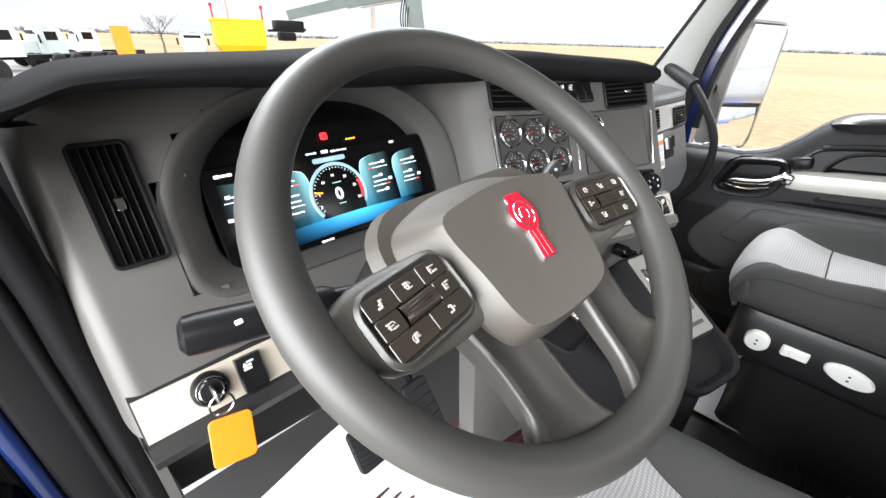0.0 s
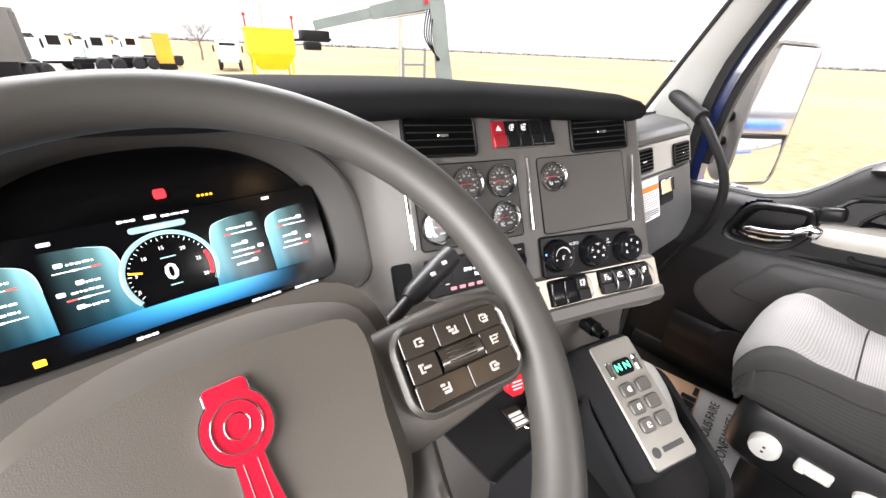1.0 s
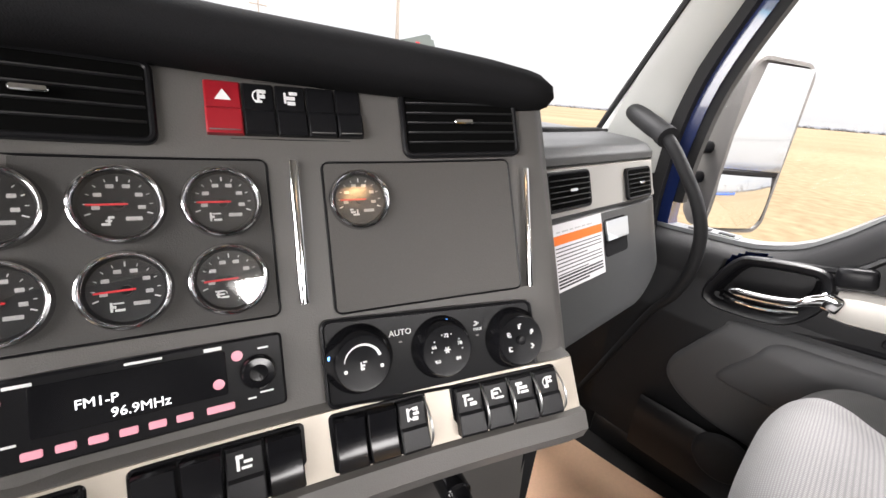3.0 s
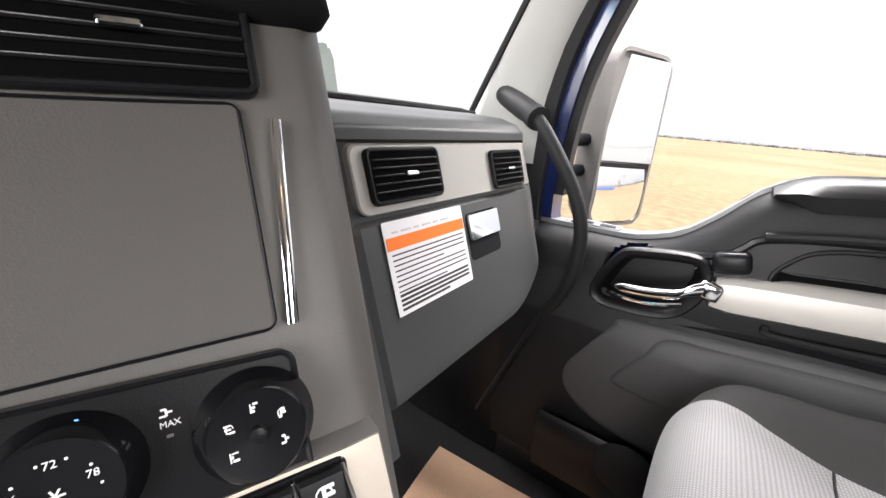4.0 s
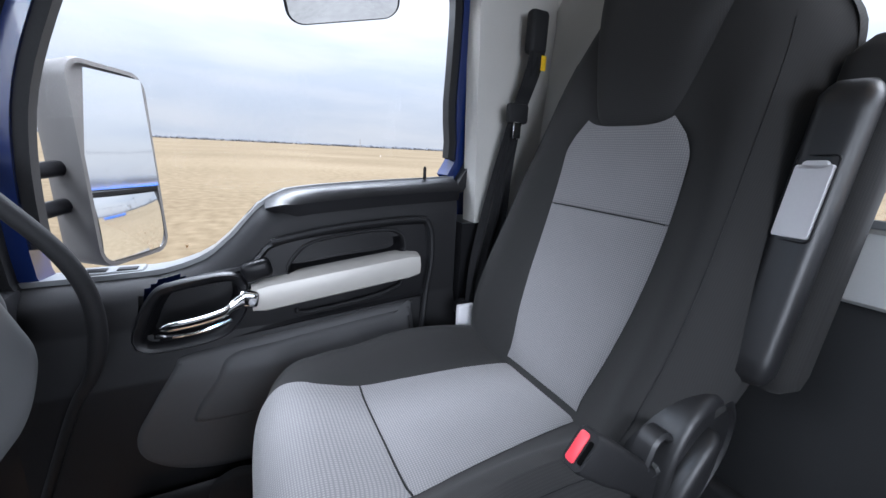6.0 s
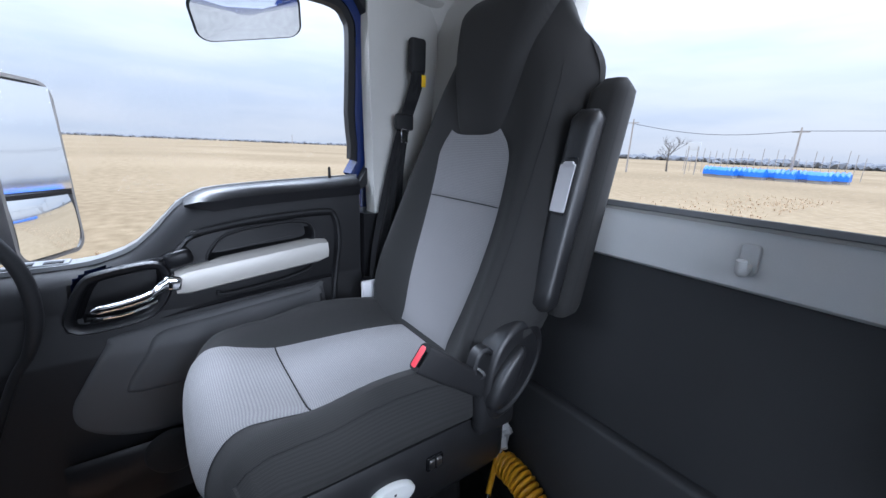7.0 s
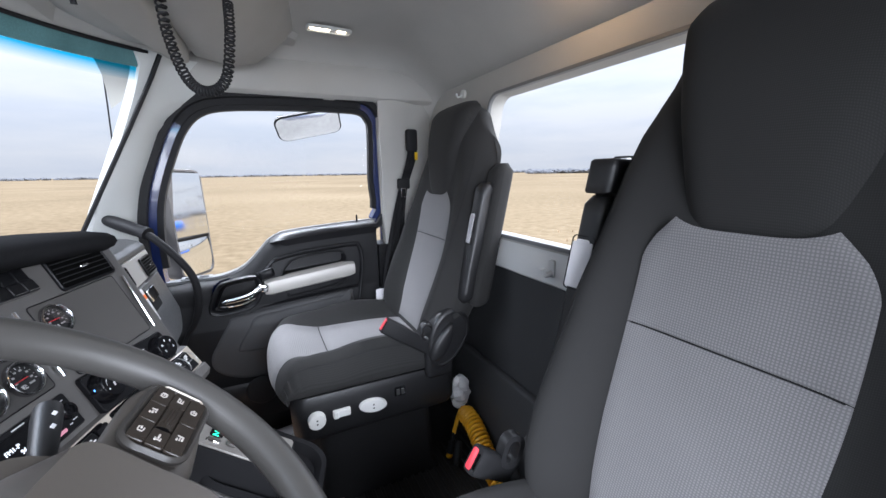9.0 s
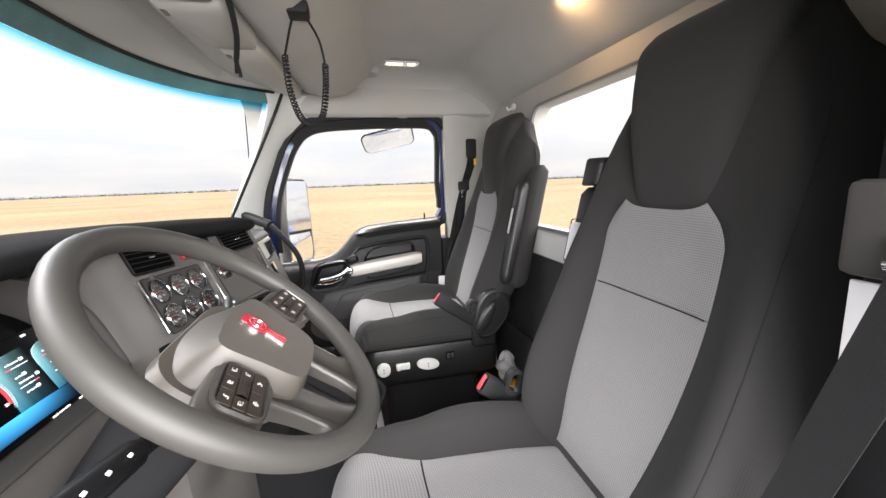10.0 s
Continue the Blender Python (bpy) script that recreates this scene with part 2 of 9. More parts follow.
CLOTH_DARK = woven("charcoal_seat_cloth", (0.024, 0.0237, 0.0235), (0.032, 0.0315, 0.0312), pitch=0.0022, sheen=0.05, bump=0.08)
CLOTH_LIGHT = woven("grey_checked_cloth", (0.150, 0.147, 0.149), (0.236, 0.231, 0.234), pitch=0.0040, sheen=0.1, rows=1.25, bump=0.22)
SEAT_PLASTIC = surface("seat_base_plastic", (0.014, 0.014, 0.015), 0.42, bump=0.2, scale=800, vary=0.1)
WHITE_PLASTIC = surface("white_plastic", (0.72, 0.72, 0.70), 0.4, vary=0.03)
PAPER = surface("paper_white", (0.72, 0.71, 0.73), 0.8, vary=0.03)
CARDBOARD = surface("kraft_cardboard", (0.88, 0.57, 0.38), 0.85, vary=0.06, scale=120, bump=0.2)
ORANGE = surface("orange_print", (0.88, 0.18, 0.012), 0.6, vary=0.03)
INK = surface("black_ink", (0.02, 0.02, 0.02), 0.6, vary=0.05)
RED = surface("red_plastic", (0.52, 0.012, 0.022), 0.35, vary=0.05)
HAZARD = surface("dark_red_switch_plastic", (0.30, 0.012, 0.02), 0.35, vary=0.05)
RED_ENAMEL = surface("red_enamel", (0.48, 0.01, 0.03), 0.14, vary=0.08, coat=0.8)
YELLOW = surface("yellow_plastic", (0.80, 0.50, 0.01), 0.4, vary=0.05)
TAG = surface("yellow_tag", (0.78, 0.20, 0.003), 0.5, vary=0.04)
HOSE = surface("yellow_hose", (0.72, 0.36, 0.015), 0.35, vary=0.08)
FLOOR_MAT = surface("ribbed_floor_mat", (0.022, 0.021, 0.021), 0.6, bump=0.4, scale=300, vary=0.2)
FLOOR_RED = surface("reddish_floor_mat", (0.055, 0.020, 0.022), 0.5, bump=0.4, scale=300, vary=0.2)
MIRROR = surface("mirror_glass", (0.86, 0.88, 0.90), 0.015, metal=1.0, vary=0.01)
PLASTIC_BAG = surface("clear_plastic_film", (0.62, 0.62, 0.63), 0.25, vary=0.2)
GLASS = glass("window_glass")
TINT = glass("windshield_sun_band")
_n, _l = nodes_of(TINT)
_geo = _n.new("ShaderNodeNewGeometry")
_xyz = _n.new("ShaderNodeSeparateXYZ")
_fade = _n.new("ShaderNodeMapRange")
_fade.inputs["From Min"].default_value, _fade.inputs["From Max"].default_value = 2.576, 2.612
_ramp = _n.new("ShaderNodeValToRGB")
_ramp.color_ramp.elements[0].color, _ramp.color_ramp.elements[1].color = (1, 1, 1, 1), (0.03, 0.50, 0.80, 1)
_l.new(_geo.outputs["Position"], _xyz.inputs[0])
_l.new(_xyz.outputs["Z"], _fade.inputs["Value"])
_l.new(_fade.outputs[0], _ramp.inputs[0])
_l.new(_ramp.outputs[0], next(q for q in _n if q.type == "BSDF_TRANSPARENT").inputs[0])
FRIT = surface("teal_outer_visor", (0.10, 0.205, 0.215), 0.5, vary=0.35, wear=9, spec=0.2)
BUCKLE_RED = surface("buckle_red", (0.75, 0.05, 0.07), 0.4, vary=0.04)
FIELD = ground_material()
GRAVEL = surface("gravel_yard", (0.17, 0.163, 0.152), 0.95, bump=0.8, scale=14, vary=0.35, wear=0.6)
WEED = surface("dry_weeds", (0.50, 0.36, 0.23), 0.95, vary=0.25, wear=3)
# distance haze is put into this colour: paler and bluish
WOODS = surface("haze_tinted_woods", (0.16, 0.168, 0.185), 1.0, vary=0.2, wear=0.05)
BARK = surface("grey_bark", (0.12, 0.105, 0.09), 0.95, vary=0.3, wear=2)
TARP = surface("blue_tarpaulin", (0.02, 0.16, 0.62), 0.5, vary=0.12, wear=0.7)
CRANE = surface("dark_green_crane_paint", (0.11, 0.135, 0.13), 0.45, vary=0.2, wear=1.5)
TRUCK_WHITE = surface("white_truck_paint", (0.62, 0.63, 0.63), 0.35, vary=0.08, wear=1.0)
TRUCK_TEAL = surface("pale_grey_truck_paint", (0.42, 0.47, 0.47), 0.35, vary=0.1, wear=1.0)
HOPPER = surface("yellow_machine_paint", (0.75, 0.50, 0.01), 0.45, vary=0.12, wear=1.2)
ORANGE_PAINT = surface("orange_machine_paint", (0.75, 0.28, 0.02), 0.45, vary=0.12, wear=1.2)
RUST = surface("grey_brown_panel", (0.12, 0.115, 0.11), 0.8, vary=0.3, wear=0.8)
POLE = surface("weathered_pole", (0.34, 0.31, 0.28), 0.9, vary=0.2, wear=1.5)
GAUGE_FACE = surface("gauge_face", (0.006, 0.006, 0.007), 0.35, vary=0.1)
ICON_PALE = surface("backlit_icon_pale", (0.44, 0.41, 0.38), 0.35, vary=0.05)
MARK = surface("white_marking", (0.75, 0.75, 0.75), 0.5, vary=0.02)
NEEDLE = surface("red_needle", (0.62, 0.02, 0.03), 0.5, vary=0.03)
DIAL_PRINT = surface("dial_print", (0.45, 0.44, 0.44), 0.5, vary=0.05)

# ---------------------------------------------------------------- building tools


def part(name, bm, mat, parent=None, label="", m=None, sharp=38, flat=False):
    """Links a bmesh as one mesh object; m is its pose in the world."""
    me = bpy.data.meshes.new(name)
    bmesh.ops.recalc_face_normals(bm, faces=bm.faces)
    bm.to_mesh(me)
    bm.free()
    return piece(name, me, mat, parent, label, m, sharp, flat)


def piece(name, me, mat, parent=None, label="", m=None, sharp=38, flat=False):
    if mat and not me.materials:
        for one in (mat if isinstance(mat, (list, tuple)) else [mat]):
            me.materials.append(one)
        if not flat:
            me.polygons.foreach_set("use_smooth", [True] * len(me.polygons))
            me.set_sharp_from_angle(angle=radians(sharp))
    ob = new(name, me)
    world_m = m if m is not None else Matrix()
    if parent is not None:
        ob.parent = parent
        ob.matrix_basis = place_of(parent).inverted() @ world_m
    else:
        ob.matrix_basis = world_m
    if label:
        ob["label"] = label
    return ob


def place_of(ob):
    return ob.matrix_basis if ob.parent is None else place_of(ob.parent) @ ob.matrix_basis


def thing(name, m, label, category, group="", kind=""):
    ob = new(name)
    ob.empty_display_size = 0.05
    ob.matrix_basis = m
    return tagged(ob, label, category, group, kind)


def rrect(w, h, r, n=5):
    r = min(r, w / 2 - 1e-5, h / 2 - 1e-5)
    pts = []
    for cx, cz, a0 in ((w / 2 - r, h / 2 - r, 0), (-w / 2 + r, h / 2 - r, 90), (-w / 2 + r, -h / 2 + r, 180), (w / 2 - r, -h / 2 + r, 270)):
        for i in range(n + 1):
            a = radians(a0 + 90 * i / n)
            pts.append((cx + r * math.cos(a), cz + r * math.sin(a)))
    return pts


def ring(bm, pts):
    return [bm.verts.new(p) for p in pts]


def bridge(bm, a, b, closed=True):
    n = len(a)
    for i in range(n if closed else n - 1):
        j = (i + 1) % n
        bm.faces.new((a[i], a[j], b[j], b[i]))


def loft(bm, rings, closed=True, cap=True):
    rs = [ring(bm, r) for r in rings]
    for a, b in zip(rs, rs[1:]):
        bridge(bm, a, b, closed)
    if cap:
        bm.faces.new(rs[0])
        bm.faces.new(rs[-1][::-1])
    return rs


def plate(bm, w, h, r=0.004, d=0.004, b=0.0012, cx=0.0, cz=0.0, y=0.0, n=4):
    """Rounded plate that stands on the plane y and comes towards -y by d, its front edge bevelled by b."""
    o = rrect(w, h, r, n)
    i = rrect(w - 2 * b, h - 2 * b, max(r - b, 0.0004), n)
    loft(bm, [[(cx + x, y, cz + z) for x, z in o], [(cx + x, y - d + b, cz + z) for x, z in o], [(cx + x, y - d, cz + z) for x, z in i]])


def icon(bm, w, h, y, seed, cx=0.0, cz=0.0):
    """Small unreadable pictogram: a few strokes and blocks within w x h, standing on the plane y."""
    rnd = random.Random(seed * 7 + 1)
    for k in range(3):
        plate(bm, w * rnd.uniform(0.30, 0.6), h * rnd.uniform(0.16, 0.3), w * 0.04, 0.0004, 0.0001, cx=cx + w * rnd.uniform(-0.22, 0.22), cz=cz + h * (0.36 - 0.36 * k), y=y - 0.0001 * k)
    plate(bm, w * 0.14, h * rnd.uniform(0.7, 1.0), w * 0.04, 0.0004, 0.0001, cx=cx + w * rnd.choice((-0.3, 0.0, 0.3)), cz=cz, y=y - 0.00035)
    if seed % 2:
        tube(bm, [(cx + 0.30 * w * math.cos(t), y - 0.0003, cz + 0.42 * h * math.sin(t)) for t in [math.pi * 2 * q / 12 for q in range(10)]], 0.055 * h, 4)


def rim(bm, w, h, r, t, d, y=0.0, cx=0.0, cz=0.0, n=5, b=0.0015):
    """Rounded frame of width t round an opening w x h."""
    inner, outer = rrect(w, h, r, n), rrect(w + 2 * t, h + 2 * t, r + t, n)
    o2, i2 = rrect(w + 2 * t - 2 * b, h + 2 * t - 2 * b, r + t - b, n), rrect(w + 2 * b, h + 2 * b, r + b, n)
    rs = [ring(bm, [(cx + x, yy, cz + z) for x, z in pts]) for pts, yy in ((inner, y), (outer, y), (outer, y - d + b), (o2, y - d), (i2, y - d), (inner, y - d + b))]
    for k in range(6):
        bridge(bm, rs[k], rs[(k + 1) % 6])


def box(bm, sx, sy, sz, c=(0, 0, 0), bev=0.004, seg=2, m=None):
    mm = Matrix.Translation(c) @ (m or Matrix()) @ Matrix.Diagonal((sx, sy, sz, 1))
    got = bmesh.ops.create_cube(bm, size=1, matrix=mm)
    if bev:
        edges = list({e for v in got["verts"] for e in v.link_edges})
        bmesh.ops.bevel(bm, geom=edges, offset=bev, segments=seg, affect="EDGES", profile=0.5, clamp_overlap=True)


def tube(bm, pts, r, n=10, closed=False, cap=True):
    pts = [Vector(p) for p in pts]
    rad = r if isinstance(r, (list, tuple)) else [r] * len(pts)
    rings, ref = [], None
    for i, p in enumerate(pts):
        a, b = pts[i - 1] if (i or closed) else p, pts[(i + 1) % len(pts)] if (i < len(pts) - 1 or closed) else p
        t = (b - a).normalized()
        if ref is None:
            ref = t.orthogonal().normalized()
        ref = (ref - t * ref.dot(t)).normalized()
        side = t.cross(ref)
        rings.append([p + rad[i] * (math.cos(2 * math.pi * k / n) * ref + math.sin(2 * math.pi * k / n) * side) for k in range(n)])
    if closed:
        rs = [ring(bm, q) for q in rings]
        best = min(range(n), key=lambda s: sum((rs[-1][k].co - rs[0][(k + s) % n].co).length for k in range(n)))
        for a, b in zip(rs, rs[1:]):
            bridge(bm, a, b)
        bridge(bm, rs[-1], [rs[0][(k + best) % n] for k in range(n)])
    else:
        loft(bm, rings, cap=cap)


def lathe(bm, prof, n=28, cx=0.0, cz=0.0):
    """Turns (radius, y) round the y axis."""
    loft(bm, [[(cx + max(r, 1e-4) * math.cos(2 * math.pi * k / n), y, cz + max(r, 1e-4) * math.sin(2 * math.pi * k / n)) for k in range(n)] for r, y in prof])


def sheet(bm, f, nu, nv, back=None, skip=None):
    """Surface f(u, v); with back, a vector, it gets thickness."""
    g = [[bm.verts.new(f(i / nu, j / nv)) for j in range(nv + 1)] for i in range(nu + 1)]
    h = [[bm.verts.new(Vector(v.co) + Vector(back)) for v in row] for row in g] if back else None
    for i in range(nu):
        for j in range(nv):
            if skip and skip((i + 0.5) / nu, (j + 0.5) / nv):
                continue
            bm.faces.new((g[i][j], g[i + 1][j], g[i + 1][j + 1], g[i][j + 1]))
            if h:
                bm.faces.new((h[i][j], h[i][j + 1], h[i + 1][j + 1], h[i + 1][j]))
    if h:
        for i in range(nu):
            for j in (0, nv):
                bm.faces.new((g[i][j], g[i + 1][j], h[i + 1][j], h[i][j]))
        for j in range(nv):
            for i in (0, nu):
                bm.faces.new((g[i][j], g[i][j + 1], h[i][j + 1], h[i][j]))
    return g


def holed(bm, inner, outer, y0, y1):
    """Slab between two loops of equal count, from y0 to y1: each loop lists (x, z)."""
    rs = [ring(bm, [(x, y, z) for x, z in pts]) for pts, y in ((inner, y0), (outer, y0), (outer, y1), (inner, y1))]
    for k in range(4):
        bridge(bm, rs[k], rs[(k + 1) % 4])


def outward(inner, x0, x1, z0, z1):
    """For each point of a loop, the point of the rectangle that lies outward from the loop's middle."""
    cx, cz = sum(p[0] for p in inner) / len(inner), sum(p[1] for p in inner) / len(inner)
    out = []
    for x, z in inner:
        dx, dz = x - cx, z - cz
        k = min([((x1 - cx) / dx) if dx > 1e-9 else ((x0 - cx) / dx) if dx < -1e-9 else 1e9, ((z1 - cz) / dz) if dz > 1e-9 else ((z0 - cz) / dz) if dz < -1e-9 else 1e9])
        out.append((cx + dx * k, cz + dz * k))
    for qx, qz in ((x0, z0), (x0, z1), (x1, z0), (x1, z1)):
        j = min(range(len(out)), key=lambda k: (out[k][0] - qx) ** 2 + (out[k][1] - qz) ** 2)
        out[j] = (qx, qz)
    return out


def smooth_path(pts, per=8, closed=False):
    """Catmull-Rom through the points."""
    p = [Vector(q) for q in pts]
    n, out = len(p), []
    for i in range(n if closed else n - 1):
        a, b, c, d = (p[(i - 1) % n] if closed or i else p[0]), p[i], p[(i + 1) % n], (p[(i + 2) % n] if closed or i + 2 < n else p[-1])
        for k in range(per):
            t = k / per
            out.append(0.5 * (2 * b + (c - a) * t + (2 * a - 5 * b + 4 * c - d) * t * t + (3 * b - a - 3 * c + d) * t ** 3))
    if not closed:
        out.append(p[-1])
    return out


def lerp_table(table, x):
    """Smooth value through the points of a table, with no overshoot."""
    if x <= table[0][0]:
        return table[0][1]
    if x >= table[-1][0]:
        return table[-1][1]
    n = len(table)
    i = next(k for k in range(n - 1) if x <= table[k + 1][0])
    step = [(table[k + 1][1] - table[k][1]) / (table[k + 1][0] - table[k][0]) for k in range(n - 1)]

    def slope(k):
        if k == 0 or k == n - 1:
            return step[0] if k == 0 else step[-1]
        p, q = step[k - 1], step[k]
        return 0.0 if p * q <= 0 else 2 * p * q / (p + q)

    w = table[i + 1][0] - table[i][0]
    t = (x - table[i][0]) / w
    return table[i][1] * (1 + 2 * t) * (1 - t) ** 2 + slope(i) * w * t * (1 - t) ** 2 + table[i + 1][1] * t * t * (3 - 2 * t) + slope(i + 1) * w * t * t * (t - 1)


def words(text, size, mat, parent, m, label="", depth=0.0004, align="CENTER"):
    """Flat lettering as a mesh: x right, z up, facing -y."""
    cu = bpy.data.curves.new("lettering", "FONT")
    cu.body, cu.size, cu.align_x, cu.align_y, cu.extrude, cu.resolution_u = text, size, align, "CENTER", depth, 2
    tmp = bpy.data.objects.new("lettering", cu)
    me = bpy.data.meshes.new_from_object(tmp)
    bpy.data.objects.remove(tmp)
    bpy.data.curves.remove(cu)
    me.transform(Matrix.Rotation(radians(90), 4, "X"))
    return piece("lettering", me, mat, parent, label, m, flat=True)


def panel_frame(o, yaw, lean):
    """x along the panel, z up it, y into it."""
    return Matrix.Translation(o) @ Matrix.Rotation(radians(yaw), 4, "Z") @ Matrix.Rotation(radians(-lean), 4, "X")


STACK = panel_frame((0.014, 0.498, 2.067), -16.3, 25)
CLUSTER = panel_frame((-0.495, 0.633, 2.02), 0, 24)
PASS = panel_frame((0.46, 0.470, 1.955), 0, 19)


def bend(x):
    return 0.005 + 0.020 * max(0.0, 1 - ((x - 0.01) / 0.24) ** 2)


def on_stack(x, z, d=0.0):
    """Pose on the dished face of the centre stack."""
    slope = (bend(x + 0.002) - bend(x - 0.002)) / 0.004
    return STACK @ Matrix.Translation((x, bend(x) + d, z)) @ Matrix.Rotation(math.atan(slope), 4, "Z")


def at_cluster(x, z, d=0.0):
    return CLUSTER @ Matrix.Translation((x, d, z))


def at_pass(x, z, d=0.0):
    return PASS @ Matrix.Translation((x, d, z))

# ---------------------------------------------------------------- ground and distance
FLOOR = 1.15


def field():
    bm = bmesh.new()
    n = 90
    rad = [0.0] + [1.5 * 1.085 ** k for k in range(98)]
    rings = []
    for r in rad[1:]:
        rings.append([bm.verts.new((r * math.cos(2 * math.pi * k / n), r * math.sin(2 * math.pi * k / n), 0.06 * noise.noise((r * math.cos(2 * math.pi * k / n) * 0.15, r * math.sin(2 * math.pi * k / n) * 0.15, 0)) - 0.0012 * min(r, 400))) for k in range(n)])
    c = bm.verts.new((0, 0, 0))
    for k in range(n):
        bm.faces.new((c, rings[0][k], rings[0][(k + 1) % n]))
    for a, b in zip(rings, rings[1:]):
        bridge(bm, a, b)
    tagged(part("ground", bm, FIELD), "dry straw-coloured stubble field under an overcast sky", "field", kind="structure")


field()

# ---------------------------------------------------------------- cab shell
REAR_Y = -0.60


def cab_floor():
    bm = bmesh.new()
    box(bm, 1.98, 1.56, 0.05, (0, 0.16, FLOOR - 0.025), 0.004)
    ob = tagged(part("floor", bm, FLOOR_MAT), "black ribbed rubber mat covering the cab floor", "floor", kind="structure")
    bm = bmesh.new()
    for i in range(16):
        box(bm, 0.78, 0.012, 0.007, (0.12, -0.55 + i * 0.030, FLOOR + 0.003), 0.002, 1)
    part("mat_rib", bm, FLOOR_MAT, ob)
    bm = bmesh.new()
    box(bm, 0.52, 0.50, 0.012, (-0.30, 0.36, FLOOR + 0.007), 0.005)
    for i in range(16):
        box(bm, 0.50, 0.010, 0.006, (-0.30, 0.13 + i * 0.030, FLOOR + 0.016), 0.002, 1)
    part("driver_mat", bm, FLOOR_RED, ob, "dark reddish ribbed rubber mat")


cab_floor()


def rear_wall():
    bm = bmesh.new()
    box(bm, 1.96, 0.05, 0.80, (0, REAR_Y - 0.025, 1.55), 0.004)
    ob = tagged(part("wall_rear", bm, CARPET), "black vinyl rear cab wall with a ledge", "wall", kind="structure")
    bm = bmesh.new()
    box(bm, 1.90, 0.035, 0.42, (0, REAR_Y + 0.014, 1.355), 0.012, 3)
    part("lower_panel", bm, CARPET, ob)
    bm = bmesh.new()
    loft(bm, [[(x, y, z) for y, z in ((-0.585, 1.949), (-0.578, 1.955), (-0.580, 2.035), (-0.592, 2.052), (-0.66, 2.056), (-0.66, 1.949))] for x in (-0.97, 0.97)])
    part("trim_band", bm, REAR_TRIM, ob, "pale grey moulded trim below the rear window")
    # window wall
    w, h = 0.94, 0.49
    zc = 2.062 + h / 2
    inner = [(x, z) for x, z in rrect(w, h, 0.045, 6)]
    outer = outward(inner, -1.07, 1.07, -h / 2 - 0.012, 0.35)
    m = Matrix.Translation((0, -0.585, zc)) @ Matrix.Rotation(math.atan(0.155), 4, "X") @ Matrix.Translation((0, -0.155 * h / 2, 0))
    bm = bmesh.new()
    holed(bm, inner, outer, 0.0, -0.06)
    part("upper_wall", bm, HEADLINER, ob, "grey felt trim round the rear window", m)
    bm = bmesh.new()
    rim(bm, w - 0.012, h - 0.012, 0.040, 0.012, 0.012, y=0.006)
    part("rubber_seal", bm, SILL_GREY, ob, "grey window seal", m @ Matrix.Rotation(math.pi, 4, "Z"))
    bm = bmesh.new()
    plate(bm, w, h, 0.04, 0.004, 0.001)
    win = tagged(part("window_1", bm, GLASS, None, "", m @ Matrix.Translation((0, -0.03, 0))), "clear fixed rear window glass of the cab", "window", kind="structure")
    win.visible_shadow = False
    return ob


rear_wall()


def ceiling():
    bm = bmesh.new()

    def f(u, v):
        x = -1.02 + 2.04 * u
        s = -0.70 + 1.28 * v
        z = 2.79
        ax = abs(x)
        if ax > 0.84:
            k = min(1, (ax - 0.84) / 0.18)
            z -= 0.16 * (1 - math.sqrt(max(0, 1 - k * k)))
        if s < -0.42:
            k = min(1, (-0.42 - s) / 0.26)
            z -= 0.17 * (k * k * (1.6 - 0.6 * k))
        if s > 0.32:
            k = min(1, (s - 0.32) / 0.26)
            z -= 0.12 * k * k
        return (x, s, z)

    sheet(bm, f, 48, 40, (0, 0, 0.03))
    tagged(part("ceiling", bm, HEADLINER), "warm grey felt headliner", "ceiling", kind="structure")


ceiling()

# outline of the door window, (y, z)
WIN = [(-0.335, 2.072), (-0.1, 2.048), (0.06, 2.03), (0.12, 2.00), (0.18, 1.935), (0.24, 1.885), (0.33, 1.860), (0.47, 1.855), (0.49, 1.88), (0.49, 2.05), (0.468, 2.2),
       (0.41, 2.36), (0.365, 2.45), (0.31, 2.505), (0.22, 2.53), (0.0, 2.542), (-0.2, 2.545), (-0.31, 2.54), (-0.345, 2.51), (-0.355, 2.46), (-0.348, 2.25)]


def offset_loop(pts, d):
    """The loop moved outward by d."""
    n, out = len(pts), []
    area = sum(pts[i][0] * pts[(i + 1) % n][1] - pts[(i + 1) % n][0] * pts[i][1] for i in range(n))
    sgn = 1 if area > 0 else -1
    for i in range(n):
        a, b, c = Vector(pts[i - 1]), Vector(pts[i]), Vector(pts[(i + 1) % n])
        t = ((b - a).normalized() + (c - b).normalized()).normalized()
        out.append((b.x + sgn * t.y * d, b.y - sgn * t.x * d))
    return out


WIN_S = [(p.x, p.y) for p in smooth_path([(y, z, 0) for y, z in WIN], 4, True)]


def ring_at(bm, d0, d1, x0, x1, loop=WIN_S, keep=None):
    """Frame between two offsets of the window's outline, from x0 (inner face) to x1."""
    a, b = offset_loop(loop, d0), offset_loop(loop, d1)
    rs = [ring(bm, [(x, y, z) for y, z in pts]) for pts, x in ((a, x0), (b, x0), (b, x1), (a, x1))]
    n = len(loop)
    for k in range(4):
        p, q = rs[k], rs[(k + 1) % 4]
        for i in range(n):
            j = (i + 1) % n
            if keep is None or (keep(*loop[i]) and keep(*loop[j])):
                bm.faces.new((p[i], p[j], q[j], q[i]))


SILL = [(-0.36, 2.058), (-0.1, 2.042), (0.06, 2.026), (0.12, 1.995), (0.18, 1.93), (0.24, 1.882), (0.33, 1.858), (0.56, 1.852)]


